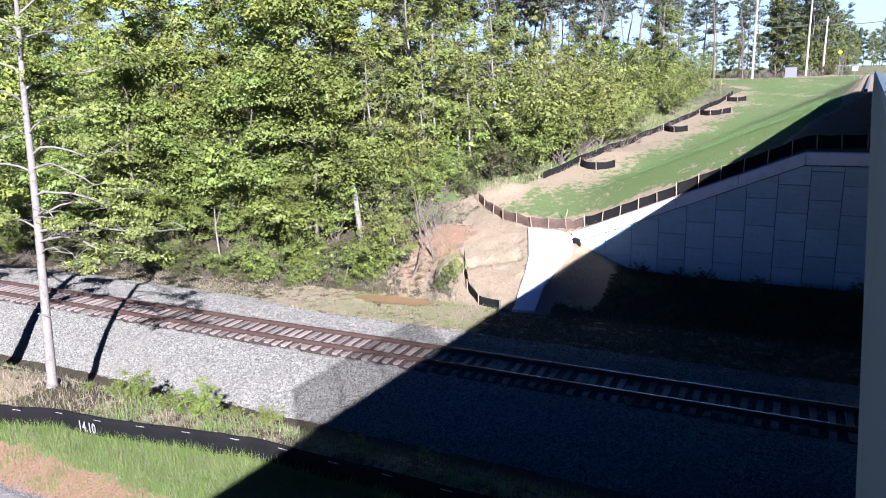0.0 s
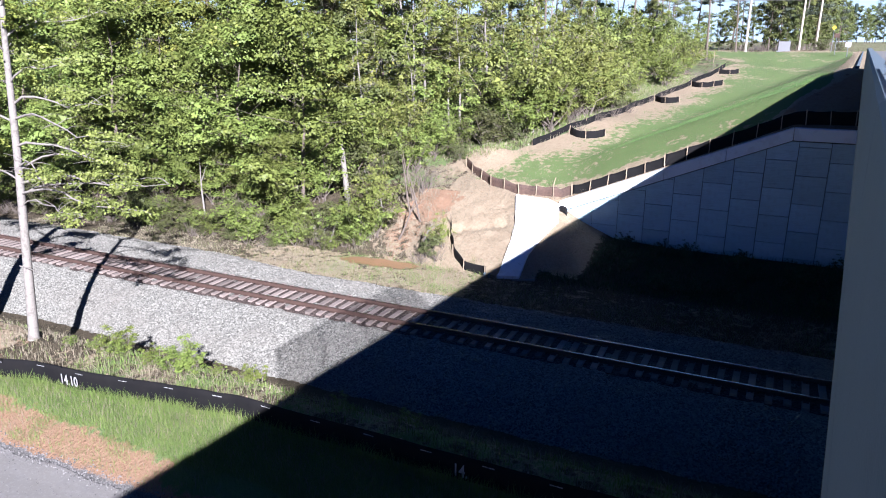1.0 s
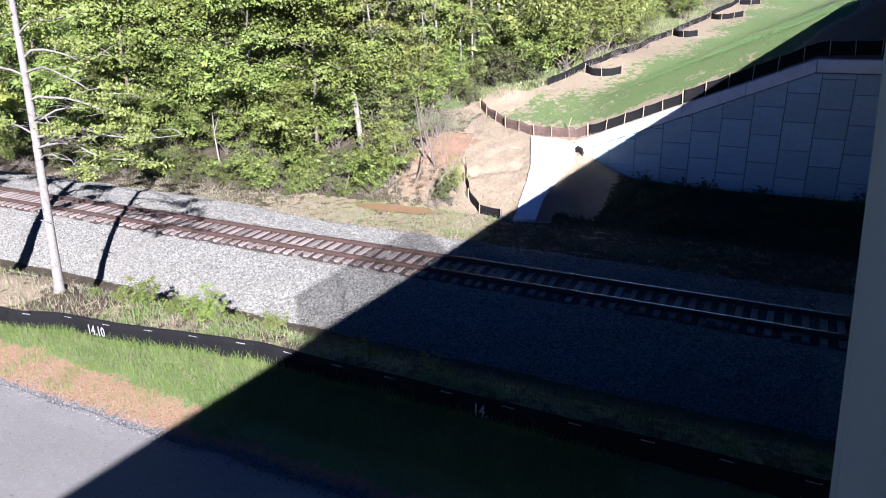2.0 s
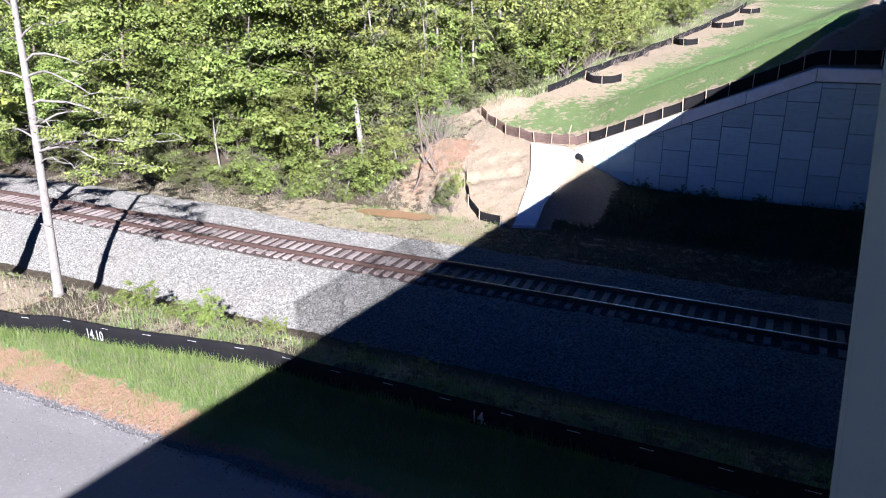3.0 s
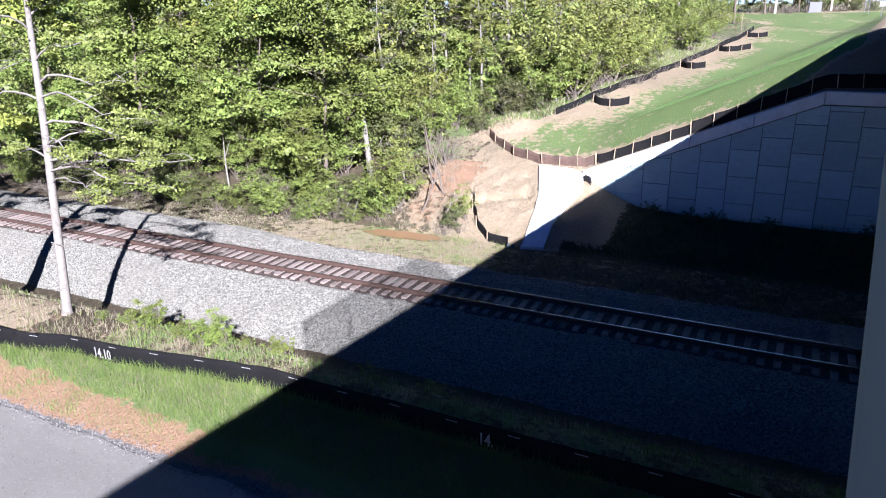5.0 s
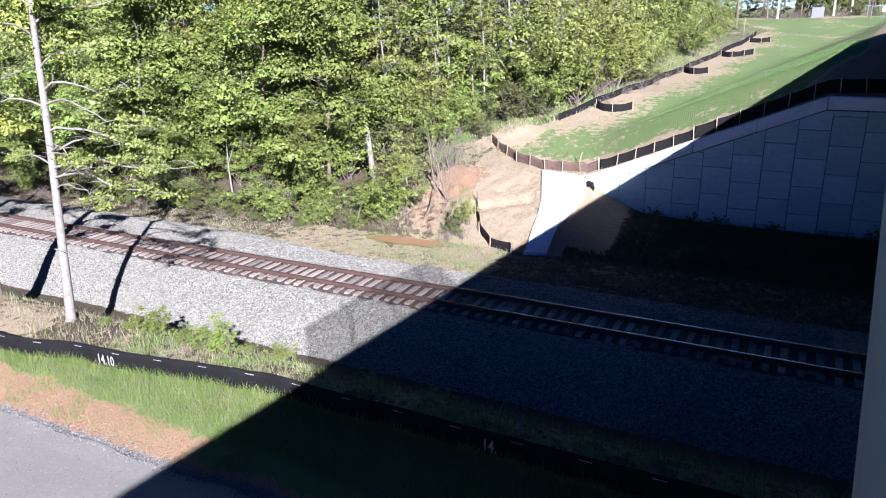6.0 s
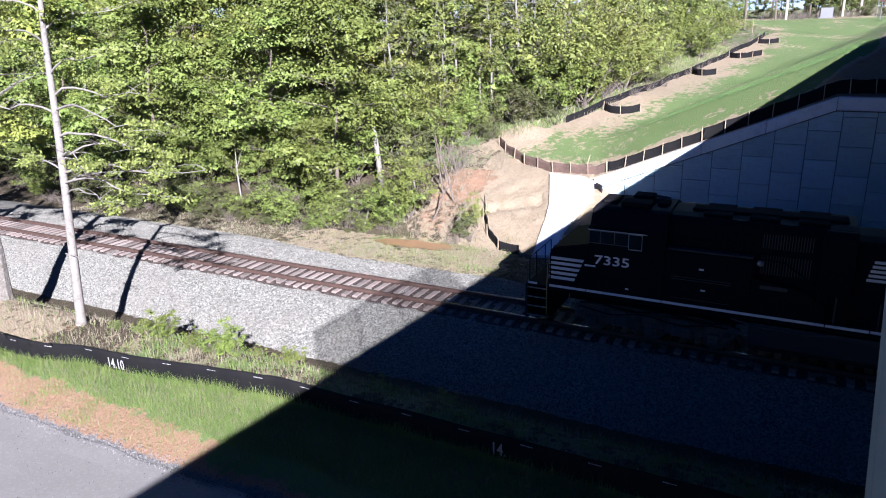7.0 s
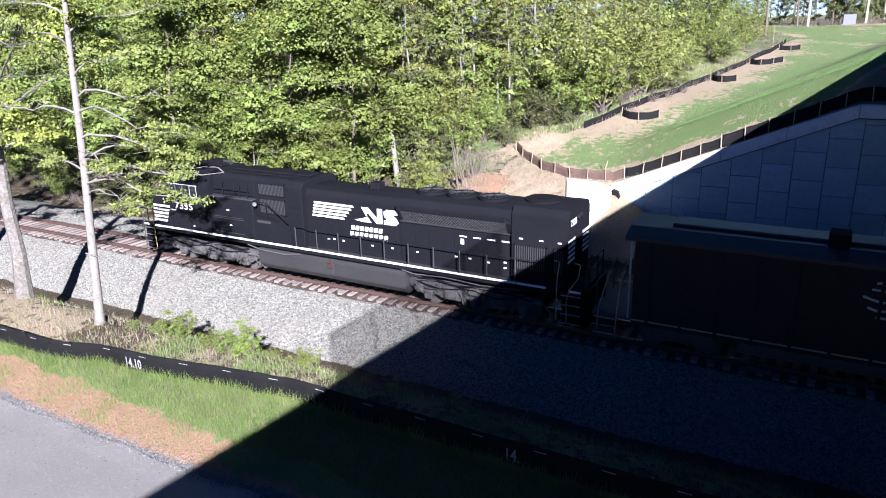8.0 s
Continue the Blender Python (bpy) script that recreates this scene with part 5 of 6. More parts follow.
for x, y, tall in ((-5.2, 100, 14), (2.6, 113, 14), (5.2, 115.5, 9.6)):
    utility_pole(x, y, tall, "sunlit weathered timber utility pole beside the road")


def road_sign(x, y, tall, label, shape, mat):
    sign = thing("road_sign", label, "sign", pose(x, y, height(x, y)), group="signs by the road")
    bm = bmesh.new()
    tube(bm, [(0, 0, -0.3), (0, 0, tall)], 0.05, 6)
    part("post", bm, M["steel"], sign)
    bm = bmesh.new()
    s = 0.33
    if shape == "diamond":
        prism(bm, [(-s, tall), (0, tall - s), (s, tall), (0, tall + s)], "y", -0.075, -0.055)
    else:
        box(bm, -s, s, -0.075, -0.055, tall - 0.6, tall)
    part("plate", bm, mat, sign)


road_sign(6.8, 101, 3.6, "yellow diamond warning sign on a steel post", "diamond", M["yellow"])
road_sign(6.9, 94, 2.9, "small rusty road sign on a post", "plate", M["rail"])
road_sign(8.2, 90, 1.9, "small white road sign by the kerb", "plate", M["white"])


def build_signal():
    x, y = line_x(EYE.y + 92) - 1.6, EYE.y + 92
    bm = bmesh.new()
    tube(bm, [(-9, y + 6, 15.9), (x, y, 15.55), (40, y - 16, 16.6)], 0.035, 5)
    tagged(part("span_wire", bm, M["steel"]), "thin steel span wire across the road", "wire")
    sig = thing("traffic_signal", "dark traffic signal hanging from a span wire", "traffic signal", pose(x, y, 15.57))
    sig.scale = (0.55, 0.55, 0.6)
    bm = bmesh.new()
    tube(bm, [(0, 0, 0), (0, 0, -0.75)], 0.04, 5)
    part("hanger", bm, M["steel"], sig)
    bm = bmesh.new()
    box(bm, -0.28, 0.28, -0.2, 0.2, -2.3, -0.75, 0.05)
    part("housing", bm, M["dark_green"], sig)
    for z in (-1.05, -1.52, -2.0):
        bm = bmesh.new()
        prism(bm, [(0.19 * math.cos(a), z + 0.19 * math.sin(a)) for a in (k * math.pi / 4 for k in range(8))], "y", -0.4, -0.2)
        part("visor", bm, M["dark_green"], sig)


build_signal()
bm = bmesh.new()
box(bm, -0.9, 0.9, -0.6, 0.6, 0, 1.6, 0.04)
box(bm, -1.1, 1.1, -0.8, 0.8, -0.3, 0.12, 0.02)
ob = tagged(part("utility_cabinet", bm, M["steel"]), "grey metal utility cabinet on a pad by the road", "cabinet")
ob.matrix_basis = pose(0.3, 110, height(0.3, 110))
for x, y, tall, lean, label in ((-7.6, 73, 1.9, 0.0, "tall pale survey stake beside the silt fence"), (-11.9, 17.3, 0.75, 0.25, "short leaning survey stake in the grass")):
    bm = bmesh.new()
    tube(bm, [(0, 0, -0.2), (lean, 0, tall)], 0.03, 6)
    ob = tagged(part("marker_stake", bm, M["stake"]), label, "stake")
    ob.matrix_basis = pose(x, y, height(x, y))


# ---- the bright sky above the northern horizon, far behind everything ----
def build_backdrop():
    m = bpy.data.materials.new("bright_sky")
    m.use_nodes = True
    n, l = m.node_tree.nodes, m.node_tree.links
    em = n.new("ShaderNodeEmission")
    co = n.new("ShaderNodeTexCoord")
    sep = n.new("ShaderNodeSeparateXYZ")
    l.new(co.outputs["Object"], sep.inputs[0])
    r = n.new("ShaderNodeValToRGB")
    mr = n.new("ShaderNodeMapRange")
    mr.inputs["From Max"].default_value = 900
    l.new(sep.outputs["Z"], mr.inputs["Value"])
    l.new(mr.outputs[0], r.inputs["Fac"])
    r.color_ramp.elements[0].color = (0.72, 0.9, 0.95, 1)
    r.color_ramp.elements[1].color = (0.3, 0.58, 0.88, 1)
    em.inputs["Strength"].default_value = 0.36
    l.new(r.outputs[0], em.inputs["Color"])
    l.new(em.outputs[0], n["Material Output"].inputs["Surface"])
    bm = bmesh.new()
    cols = [[bm.verts.new((2300 * math.sin(radians(a)), 2300 * math.cos(radians(a)), z)) for z in (-40, 400, 1300)] for a in range(-75, 41, 5)]
    for a, b in zip(cols, cols[1:]):
        for k in (0, 1):
            bm.faces.new((a[k], b[k], b[k + 1], a[k + 1]))
    return tagged(part("sky_backdrop", bm, m, smooth=True), "pale blue clear sky above the horizon", "sky", kind="structure")


build_backdrop()
# ---- the train ----
M.update({
    "loco": material("black_locomotive_paint", (0.0098, 0.0103, 0.0135), 0.45, grain=((0.6, 0.6, (0.014, 0.014, 0.017)), (9, 0.35, (0.0095, 0.0095, 0.0105))), spots=((3.5, 0.08, (0.018, 0.017, 0.016)),), bump=0.002, bump_scale=2.5, spec=0.008),
    "loco_roof": material("dusty_black_roof", (0.0095, 0.0098, 0.0125), 0.75, grain=((1.5, 0.6, (0.015, 0.0145, 0.0155)), (14, 0.4, (0.009, 0.009, 0.009))), spec=0.008),
    "truck": material("dusty_grey_running_gear", (0.052, 0.05, 0.047), 0.85, grain=((2, 0.7, (0.022, 0.021, 0.021)), (15, 0.6, (0.125, 0.118, 0.11)))),
    "tank": material("dusty_dark_grey_tank", (0.026, 0.026, 0.027), 0.55, grain=((0.9, 0.6, (0.045, 0.044, 0.042)), (8, 0.4, (0.025, 0.025, 0.025)))),
    "mesh": material("radiator_wire_mesh", (0.055, 0.055, 0.056), 0.5, 0.3, grain=((10, 0.5, (0.085, 0.083, 0.08)),)),
    "louver": material("grey_louver", (0.045, 0.045, 0.047), 0.55, 0.2, grain=((6, 0.5, (0.04, 0.04, 0.042)),)),
    "glass": material("dark_cab_glass", (0.015, 0.018, 0.02), 0.06, spec=0.6),
    "window_metal": material("dull_window_metal", (0.1, 0.105, 0.11), 0.5, 0.3, grain=((7, 0.6, (0.04, 0.042, 0.045)), (25, 0.5, (0.2, 0.2, 0.2)))),
    "safety": material("yellow_handrail_paint", (0.36, 0.26, 0.06), 0.6, grain=((8, 0.6, (0.22, 0.17, 0.08)),)),
    "lens": material("headlight_glass", (0.3, 0.29, 0.26), 0.15, grain=((9, 0.4, (0.2, 0.19, 0.17)),)),
    "car": material("rust_brown_freight_paint", (0.028, 0.023, 0.021), 0.9, grain=((0.8, 0.6, (0.04, 0.033, 0.029)), (7, 0.5, (0.02, 0.017, 0.016))), spec=0.2),
    "car_roof": material("dull_dark_roof_paint", (0.03, 0.034, 0.038), 0.6, grain=((1.2, 0.6, (0.045, 0.044, 0.043)), (9, 0.4, (0.02, 0.021, 0.022)))),
    "spray": material("pale_spray_paint", (0.42, 0.44, 0.45), 0.7, grain=((3, 0.6, (0.3, 0.36, 0.34)),)),
    "flag": material("faded_red_paint", (0.045, 0.018, 0.018), 0.7, grain=((6, 0.6, (0.028, 0.02, 0.02)),)),
})
LOCO_FRONT, LOCO_END, HOOD_END = -0.85, 22.2, 21.58


def plate(name, outline, y, mat, parent, label="", thick=0.006):
    """A thin painted shape on a side face at y, given in x and z."""
    bm = bmesh.new()
    prism(bm, outline, "y", y - thick, y)
    return part(name, bm, mat, parent, label)


def bar(name, x0, x1, z0, z1, y, mat, parent, label="", slant=0.0):
    return plate(name, [(x0, z0), (x1 - slant, z0), (x1, z1), (x0, z1)], y, mat, parent, label)


def shell(name, prof, x0, x1, mat, parent, label="", bevel=0.03):
    """A hood: a half profile of y, z pairs from the foot up, mirrored and drawn out along x."""
    bm = bmesh.new()
    prism(bm, [(-y, z) for y, z in prof] + [(y, z) for y, z in reversed(prof)], "x", x0, x1)
    if bevel:
        bmesh.ops.bevel(bm, geom=[e for e in bm.edges if e.calc_length() > 0.2], offset=bevel, segments=2, affect="EDGES")
    return part(name, bm, mat, parent, label)


def louvers(parent, x0, x1, z0, z1, y, n):
    """A grille with upright slats in a frame."""
    bm = bmesh.new()
    for a, b, c, d in ((x0, x1, z0, z0 + 0.04), (x0, x1, z1 - 0.04, z1), (x0, x0 + 0.04, z0, z1), (x1 - 0.04, x1, z0, z1)):
        box(bm, a, b, y - 0.03, y + 0.01, c, d)
    g = part("grille", bm, M["loco"], parent, "upright slatted air intake grille")
    bm = bmesh.new()
    box(bm, 0, (x1 - x0) / n * 0.32, y - 0.02, y + 0.01, z0 + 0.04, z1 - 0.04)
    first = part("slat", bm, M["louver"], g)
    for i in range(n):
        ob = first if i == 0 else new("slat", first.data)
        ob.parent = g
        ob.matrix_basis = pose(x0 + 0.04 + (x1 - x0 - 0.08) * i / n, 0, 0)


def wheel_mesh():
    bm = bmesh.new()
    for s in (-1, 1):
        prof = ((0.09, 0.68), (0.30, 0.69), (0.44, 0.70), (0.46, 0.68), (0.535, 0.685), (0.535, 0.80), (0.56, 0.81), (0.56, 0.835), (0.46, 0.835), (0.42, 0.78), (0.20, 0.76), (0.09, 0.80))
        prof = tuple((r, 2 * 0.7525 - y) for r, y in prof)
        rings = []
        n = 20
        for r, y in prof:
            rings.append([bm.verts.new((r * math.cos(2 * math.pi * k / n), s * y, r * math.sin(2 * math.pi * k / n))) for k in range(n)])
        for a, b in zip(rings, rings[1:] + rings[:1]):
            for k in range(n):
                bm.faces.new((a[k], a[(k + 1) % n], b[(k + 1) % n], b[k]))
        for k in range(6):
            a = k * math.pi / 3
            box(bm, 0.25 * math.cos(a) - 0.05, 0.25 * math.cos(a) + 0.05, s * 0.84 - 0.02, s * 0.84 + 0.02, 0.25 * math.sin(a) - 0.05, 0.25 * math.sin(a) + 0.05)
    tube(bm, [(0, -0.98, 0), (0, 0.98, 0)], 0.09, 10)
    bmesh.ops.recalc_face_normals(bm, faces=bm.faces)
    return bm


wheelsets = []


def build_truck(parent, x, xs, wheel_first=None):
    """A three-axle truck: side frames with journal boxes, springs and brake gear; the wheelsets roll."""
    truck = new("truck")
    truck.parent = parent
    truck.matrix_basis = pose(x, 0, 0)
    tagged(truck, "dust-grey three-axle truck")
    for s in (-1, 1):
        bm = bmesh.new()
        pr = [(-2.75, 0.78), (-2.75, 1.02), (-2.35, 1.16), (-1.5, 1.12), (-0.95, 1.0), (-0.45, 1.12), (0.45, 1.12), (0.95, 1.0), (1.5, 1.12), (2.35, 1.16), (2.75, 1.02), (2.75, 0.7), (2.4, 0.5), (1.75, 0.58), (1.4, 0.44), (0.7, 0.44), (0.4, 0.6), (-0.4, 0.6), (-0.7, 0.44), (-1.4, 0.44), (-1.75, 0.58), (-2.4, 0.5)]
        prism(bm, pr, "y", s * 1.02, s * 1.24)
        bmesh.ops.bevel(bm, geom=list(bm.edges), offset=0.02, segments=1, affect="EDGES")
        part("side_frame", bm, M["truck"], truck)
        for a in xs:
            bm = bmesh.new()
            box(bm, a - 0.2, a + 0.2, s * 1.16 if s > 0 else -1.36, 1.36 if s > 0 else -1.16, 0.36, 0.74, 0.04)
            tube(bm, [(a, s * 1.34, 0.54), (a, s * 1.44, 0.54)], 0.13, 10)
            part("journal_box", bm, M["truck"], truck)
            for d in (-0.42, 0.42):
                bm = bmesh.new()
                for k in range(5):
                    tube(bm, [(a + d, s * 1.25, 0.74 + k * 0.07), (a + d, s * 1.25, 0.775 + k * 0.07)], 0.1, 8)
                tube(bm, [(a + d, s * 1.25, 0.7), (a + d, s * 1.25, 1.12)], 0.05, 6)
                part("spring", bm, M["truck"], truck)
        for a in (-1.1, 1.0, 2.6):
            bm = bmesh.new()
            tube(bm, [(a - 0.25, s * 1.3, 1.0), (a + 0.25, s * 1.3, 1.0)], 0.11, 8)
            tube(bm, [(a + 0.25, s * 1.3, 1.0), (a + 0.5, s * 1.3, 0.75), (a + 0.55, s * 1.28, 0.45)], 0.03, 6)
            box(bm, a + 0.47, a + 0.62, s * 1.12 - 0.06, s * 1.12 + 0.06, 0.3, 0.62, 0.02)
            part("brake_cylinder", bm, M["truck"], truck)
        bm = bmesh.new()
        tube(bm, [(-2.6, s * 1.38, 1.15), (-1.2, s * 1.4, 1.3), (0.2, s * 1.4, 1.22), (1.6, s * 1.4, 1.3), (2.7, s * 1.38, 1.1), (2.9, s * 1.36, 0.6)], 0.022, 5)
        tube(bm, [(-2.7, s * 1.36, 0.95), (-2.0, s * 1.4, 0.85), (-1.2, s * 1.38, 0.92)], 0.02, 5)
        part("sand_pipe", bm, M["truck"], truck)
        for a, w, z0, z1 in ((-1.05, 0.3, 0.5, 0.9), (1.05, 0.34, 0.48, 0.86), (0.0, 0.22, 0.82, 1.14), (-2.5, 0.16, 0.6, 1.0)):
            bm = bmesh.new()
            y0, y1 = sorted((s * 1.2, s * 1.4))
            box(bm, a - w, a + w, y0, y1, z0, z1, 0.06)
            tube(bm, [(a - w * 0.5, s * 1.38, (z0 + z1) / 2), (a - w * 0.5, s * 1.45, (z0 + z1) / 2)], 0.09, 8)
            part("gear_casting", bm, M["truck"], truck)
        for z, r, k in ((1.24, 0.03, 0.0), (1.02, 0.022, 2.0)):
            bm = bmesh.new()
            tube(bm, [(-2.5 + 0.5 * i, s * 1.42, z + 0.09 * math.sin(i * 1.3 + k)) for i in range(11)], r, 5)
            part("cable", bm, M["loco"], truck, "black traction cable")
    bm = bmesh.new()
    box(bm, -2.4, 2.4, -0.6, 0.6, 0.65, 0.95, 0.03)
    part("bolster", bm, M["truck"], truck)
    for a in xs:
        if wheelsets:
            w = new("wheelset", wheelsets[0][0].data)
            w.parent = truck
        else:
            w = part("wheelset", wheel_mesh(), M["truck"], truck, smooth=False)
        wheelsets.append((w, a))
    return truck


def build_loco():
    loco = thing("locomotive", "black six-axle diesel freight locomotive with white striping", "locomotive")
    P = M["loco"]
    S = -1.52
    # frame and walkway
    bm = bmesh.new()
    box(bm, LOCO_FRONT + 0.05, LOCO_END, -1.5, 1.5, 1.52, 1.7, 0.02)
    box(bm, 0.6, LOCO_END - 0.6, -0.9, 0.9, 1.1, 1.52, 0.02)
    part("frame", bm, P, loco)
    bar("deck_mark", LOCO_FRONT + 0.06, LOCO_FRONT + 0.4, 1.71, 1.79, S, M["white"], loco, "short white deck edge mark")
    x = 0.02
    for k, b in enumerate((1.4, 4.0, 8.9, 10.1, 11.3, 12.5, 13.7, 14.9, 16.1, 17.3, 18.5, 19.7, 20.9)):
        bar("sill_stripe", x, b - 0.03, 1.70, 1.79, S, M["white"], loco, "white sill stripe")
        x = b
    bar("sill_stripe", 21.75, LOCO_END, 1.70, 1.79, S, M["white"], loco, "white sill stripe")
    for s in (-1, 1):
        bm = bmesh.new()
        y0, y1 = sorted((s * 1.49, s * 1.0))
        box(bm, 8.9, 21.3, y0, y1, 1.702, 1.716)
        part("walkway_tread", bm, M["tank"], loco, "dusty grey walkway tread")
    # nose and cab
    bm = bmesh.new()
    prism(bm, [(0.0, 1.72), (1.42, 1.72), (1.42, 3.46), (1.2, 3.42), (0.12, 3.2), (0.0, 3.0)], "y", -1.5, 1.5)
    bmesh.ops.bevel(bm, geom=[e for e in bm.edges if e.calc_length() > 0.15], offset=0.05, segments=2, affect="EDGES")
    nose = part("nose", bm, P, loco)
    for i in range(5):
        z = 2.02 + i * 0.185
        bar("nose_stripe", 0.07, 1.28 - (4 - i) * 0.075, z, z + 0.105, -1.506, M["white"], nose, "white painted stripe", 0.05)
    bar("nose_mark", 1.3, 1.68, 2.66, 2.72, -1.506, M["white"], loco, "white painted dash")
    for y in (-0.28, 0.28):
        bm = bmesh.new()
        tube(bm, [(-0.02, y, 3.0), (0.1, y, 3.0)], 0.12, 12)
        part("headlight", bm, M["lens"], nose, "round glass headlight")
    for y in (-1.15, 1.15):
        bm = bmesh.new()
        tube(bm, [(-0.12, y, 1.95), (0.02, y, 1.95)], 0.1, 12)
        part("ditch_light", bm, M["lens"], nose, "round glass ditch light")
    for s in (-1, 1):
        for i in range(5):
            z = 2.02 + i * 0.185
            bm = bmesh.new()
            prism(bm, [(s * 1.45, z), (s * 1.45, z + 0.105), (s * 0.62, z + 0.105), (s * 0.7, z)], "x", -0.006, 0.001)
            part("nose_stripe", bm, M["white"], nose, "white painted stripe")
    cab = shell("cab", ((1.5, 1.72), (1.5, 4.02), (1.16, 4.66), (0.9, 4.74)), 1.42, 4.0, P, loco, "", 0.04)
    lettering("7335", 0.46, pose(1.62, -1.503, 2.79, 90, 0, 0), M["white"], cab, "cab_number", "white painted cab number", squeeze=1.36)
    bm = bmesh.new()
    prism(bm, [(-1.49, 4.04), (-1.6, 4.03), (-1.6, 4.06), (-1.45, 4.11)], "x", 1.4, 3.4)
    visor = part("sun_visor", bm, M["loco_roof"], cab)
    bm = bmesh.new()
    box(bm, 1.4, 3.4, -1.608, -1.6, 4.034, 4.056)
    part("visor_edge", bm, M["white"], visor, "worn white edge")
    wx = (1.42, 1.82, 2.3, 2.78, 3.24)
    for a, b in zip(wx, wx[1:]):
        low = 3.44 if b == wx[-1] else 3.54
        bm = bmesh.new()
        box(bm, a + 0.03, b - 0.03, -1.512, -1.49, low + 0.02, 3.98)
        pane = part("side_window", bm, M["glass"], cab, "dark cab window pane")
        bm = bmesh.new()
        for p, q, r, s in ((a, a + 0.017, low, 4.0), (b - 0.017, b, low, 4.0), (a, b, low, low + 0.02), (a, b, 3.975, 4.0)):
            box(bm, p + 0.003, q - 0.003, -1.53, -1.5, r, s)
        last = b == wx[-1]
        part("window_frame", bm, M["spray"] if last else M["window_metal"], pane, "pale metal window frame" if last else "dull grey metal window frame")
    for y0, y1 in ((-1.3, -0.72), (-0.66, -0.04), (0.04, 0.66), (0.72, 1.3)):
        bm = bmesh.new()
        prism(bm, [(1.405, 3.55), (1.415, 3.55), (1.415, 4.05), (1.405, 4.05)], "y", y0, y1)
        part("windscreen", bm, M["glass"], cab, "dark windscreen pane")
    for x0, x1, y0, y1, h in ((1.6, 2.1, -0.5, 0.5, 0.1), (2.3, 3.3, -0.8, -0.1, 0.16), (2.5, 3.2, 0.15, 0.8, 0.2), (3.45, 3.8, -0.3, 0.3, 0.12)):
        bm = bmesh.new()
        box(bm, x0, x1, y0, y1, 4.735, 4.74 + h, 0.03)
        part("roof_box", bm, M["loco_roof"], cab, "low box on the cab roof")
    bm = bmesh.new()
    for k in range(3):
        tube(bm, [(3.5 + 0.12 * k, 0.5, 4.85), (3.0 + 0.12 * k, 0.5, 4.9)], 0.04, 8)
    box(bm, 3.2, 3.7, 0.42, 0.58, 4.74, 4.82)
    part("horn", bm, M["louver"], cab, "small three-chime air horn")
    tube_bm = bmesh.new()
    tube(tube_bm, [(2.0, 0.9, 4.7), (2.0, 0.9, 5.1)], 0.015, 5)
    part("aerial", tube_bm, P, cab)
    # side boxes flush with the walkway
    bm = bmesh.new()
    box(bm, 4.0, 6.72, -1.5, -1.12, 1.704, 3.6, 0.05)
    sb = part("side_locker", bm, P, loco)
    bm = bmesh.new()
    box(bm, 4.05, 6.68, -1.49, -1.14, 3.602, 3.66, 0.02)
    part("locker_lid", bm, M["louver"], sb, "dusty grey locker lid")
    for z in (2.7, 2.62, 1.95):
        bar("locker_seam", 4.25, 6.1, z, z + 0.02, -1.502, M["louver"], sb)
    bar("locker_decal", 5.1, 5.25, 3.02, 3.08, -1.502, M["white"], sb, "small white decal")
    bar("locker_decal", 5.2, 5.35, 2.3, 2.36, -1.502, M["white"], sb, "small white decal")
    bar("nose_decal", 2.75, 2.86, 1.98, 2.04, -1.502, M["white"], sb, "small white decal")
    bm = bmesh.new()
    prism(bm, [(6.72, 1.704), (8.85, 1.704), (8.85, 2.3), (8.1, 2.75), (6.72, 2.95)], "y", -1.5, -1.12)
    sb2 = part("side_locker", bm, P, loco)
    bar("vent_slot", 6.95, 7.75, 2.66, 2.78, -1.502, M["louver"], sb2, "grey slotted vent")
    bm = bmesh.new()
    box(bm, 4.0, 8.85, 1.12, 1.5, 1.704, 3.3, 0.05)
    part("side_locker", bm, P, loco)
    bm = bmesh.new()
    tube(bm, [(6.78, -1.46, 2.9), (6.78, -1.46, 3.62), (7.55, -1.46, 3.6), (8.8, -1.46, 2.75), (8.85, -1.46, 1.72)], 0.022, 6)
    tube(bm, [(7.5, -1.46, 2.82), (7.5, -1.46, 3.6)], 0.02, 6)
    part("sloping_handrail", bm, P, loco)
    bm = bmesh.new()
    tube(bm, [(6.85, -1.5, 3.5), (6.95, -1.56, 3.5)], 0.09, 10)
    part("bell", bm, M["steel"], loco, "small round metal bell")
    # main hood behind the cab
    hood = shell("hood", ((1.12, 1.702), (1.12, 4.46), (0.95, 4.65), (0.5, 4.7)), 4.0, 9.45, P, loco)
    louvers(hood, 6.85, 8.4, 3.86, 4.42, -1.125, 18)
    louvers(hood, 6.85, 8.4, 3.0, 3.72, -1.125, 18)
    for x0, x1 in ((4.15, 5.35), (5.45, 6.6)):
        bm = bmesh.new()
        box(bm, x0, x1, -1.16, -1.11, 3.72, 4.3, 0.02)
        part("hood_door", bm, P, hood)
    bm = bmesh.new()
    for x in (4.75, 5.8, 6.3):
        tube(bm, [(x, -1.3, 3.6), (x, -1.28, 4.35)], 0.025, 6)
    tube(bm, [(4.2, -1.29, 3.98), (6.4, -1.29, 3.98)], 0.018, 6)
    part("locker_rail", bm, P, hood)
    bm = bmesh.new()
    prism(bm, [(-1.3, 1.702), (-1.3, 4.4), (-1.08, 4.64), (1.08, 4.64), (1.3, 4.4), (1.3, 1.702)], "x", 8.55, 9.47)
    bmesh.ops.bevel(bm, geom=[e for e in bm.edges if e.calc_length() > 0.3], offset=0.03, segments=1, affect="EDGES")
    air = part("air_filter_hood", bm, P, loco)
    bm = bmesh.new()
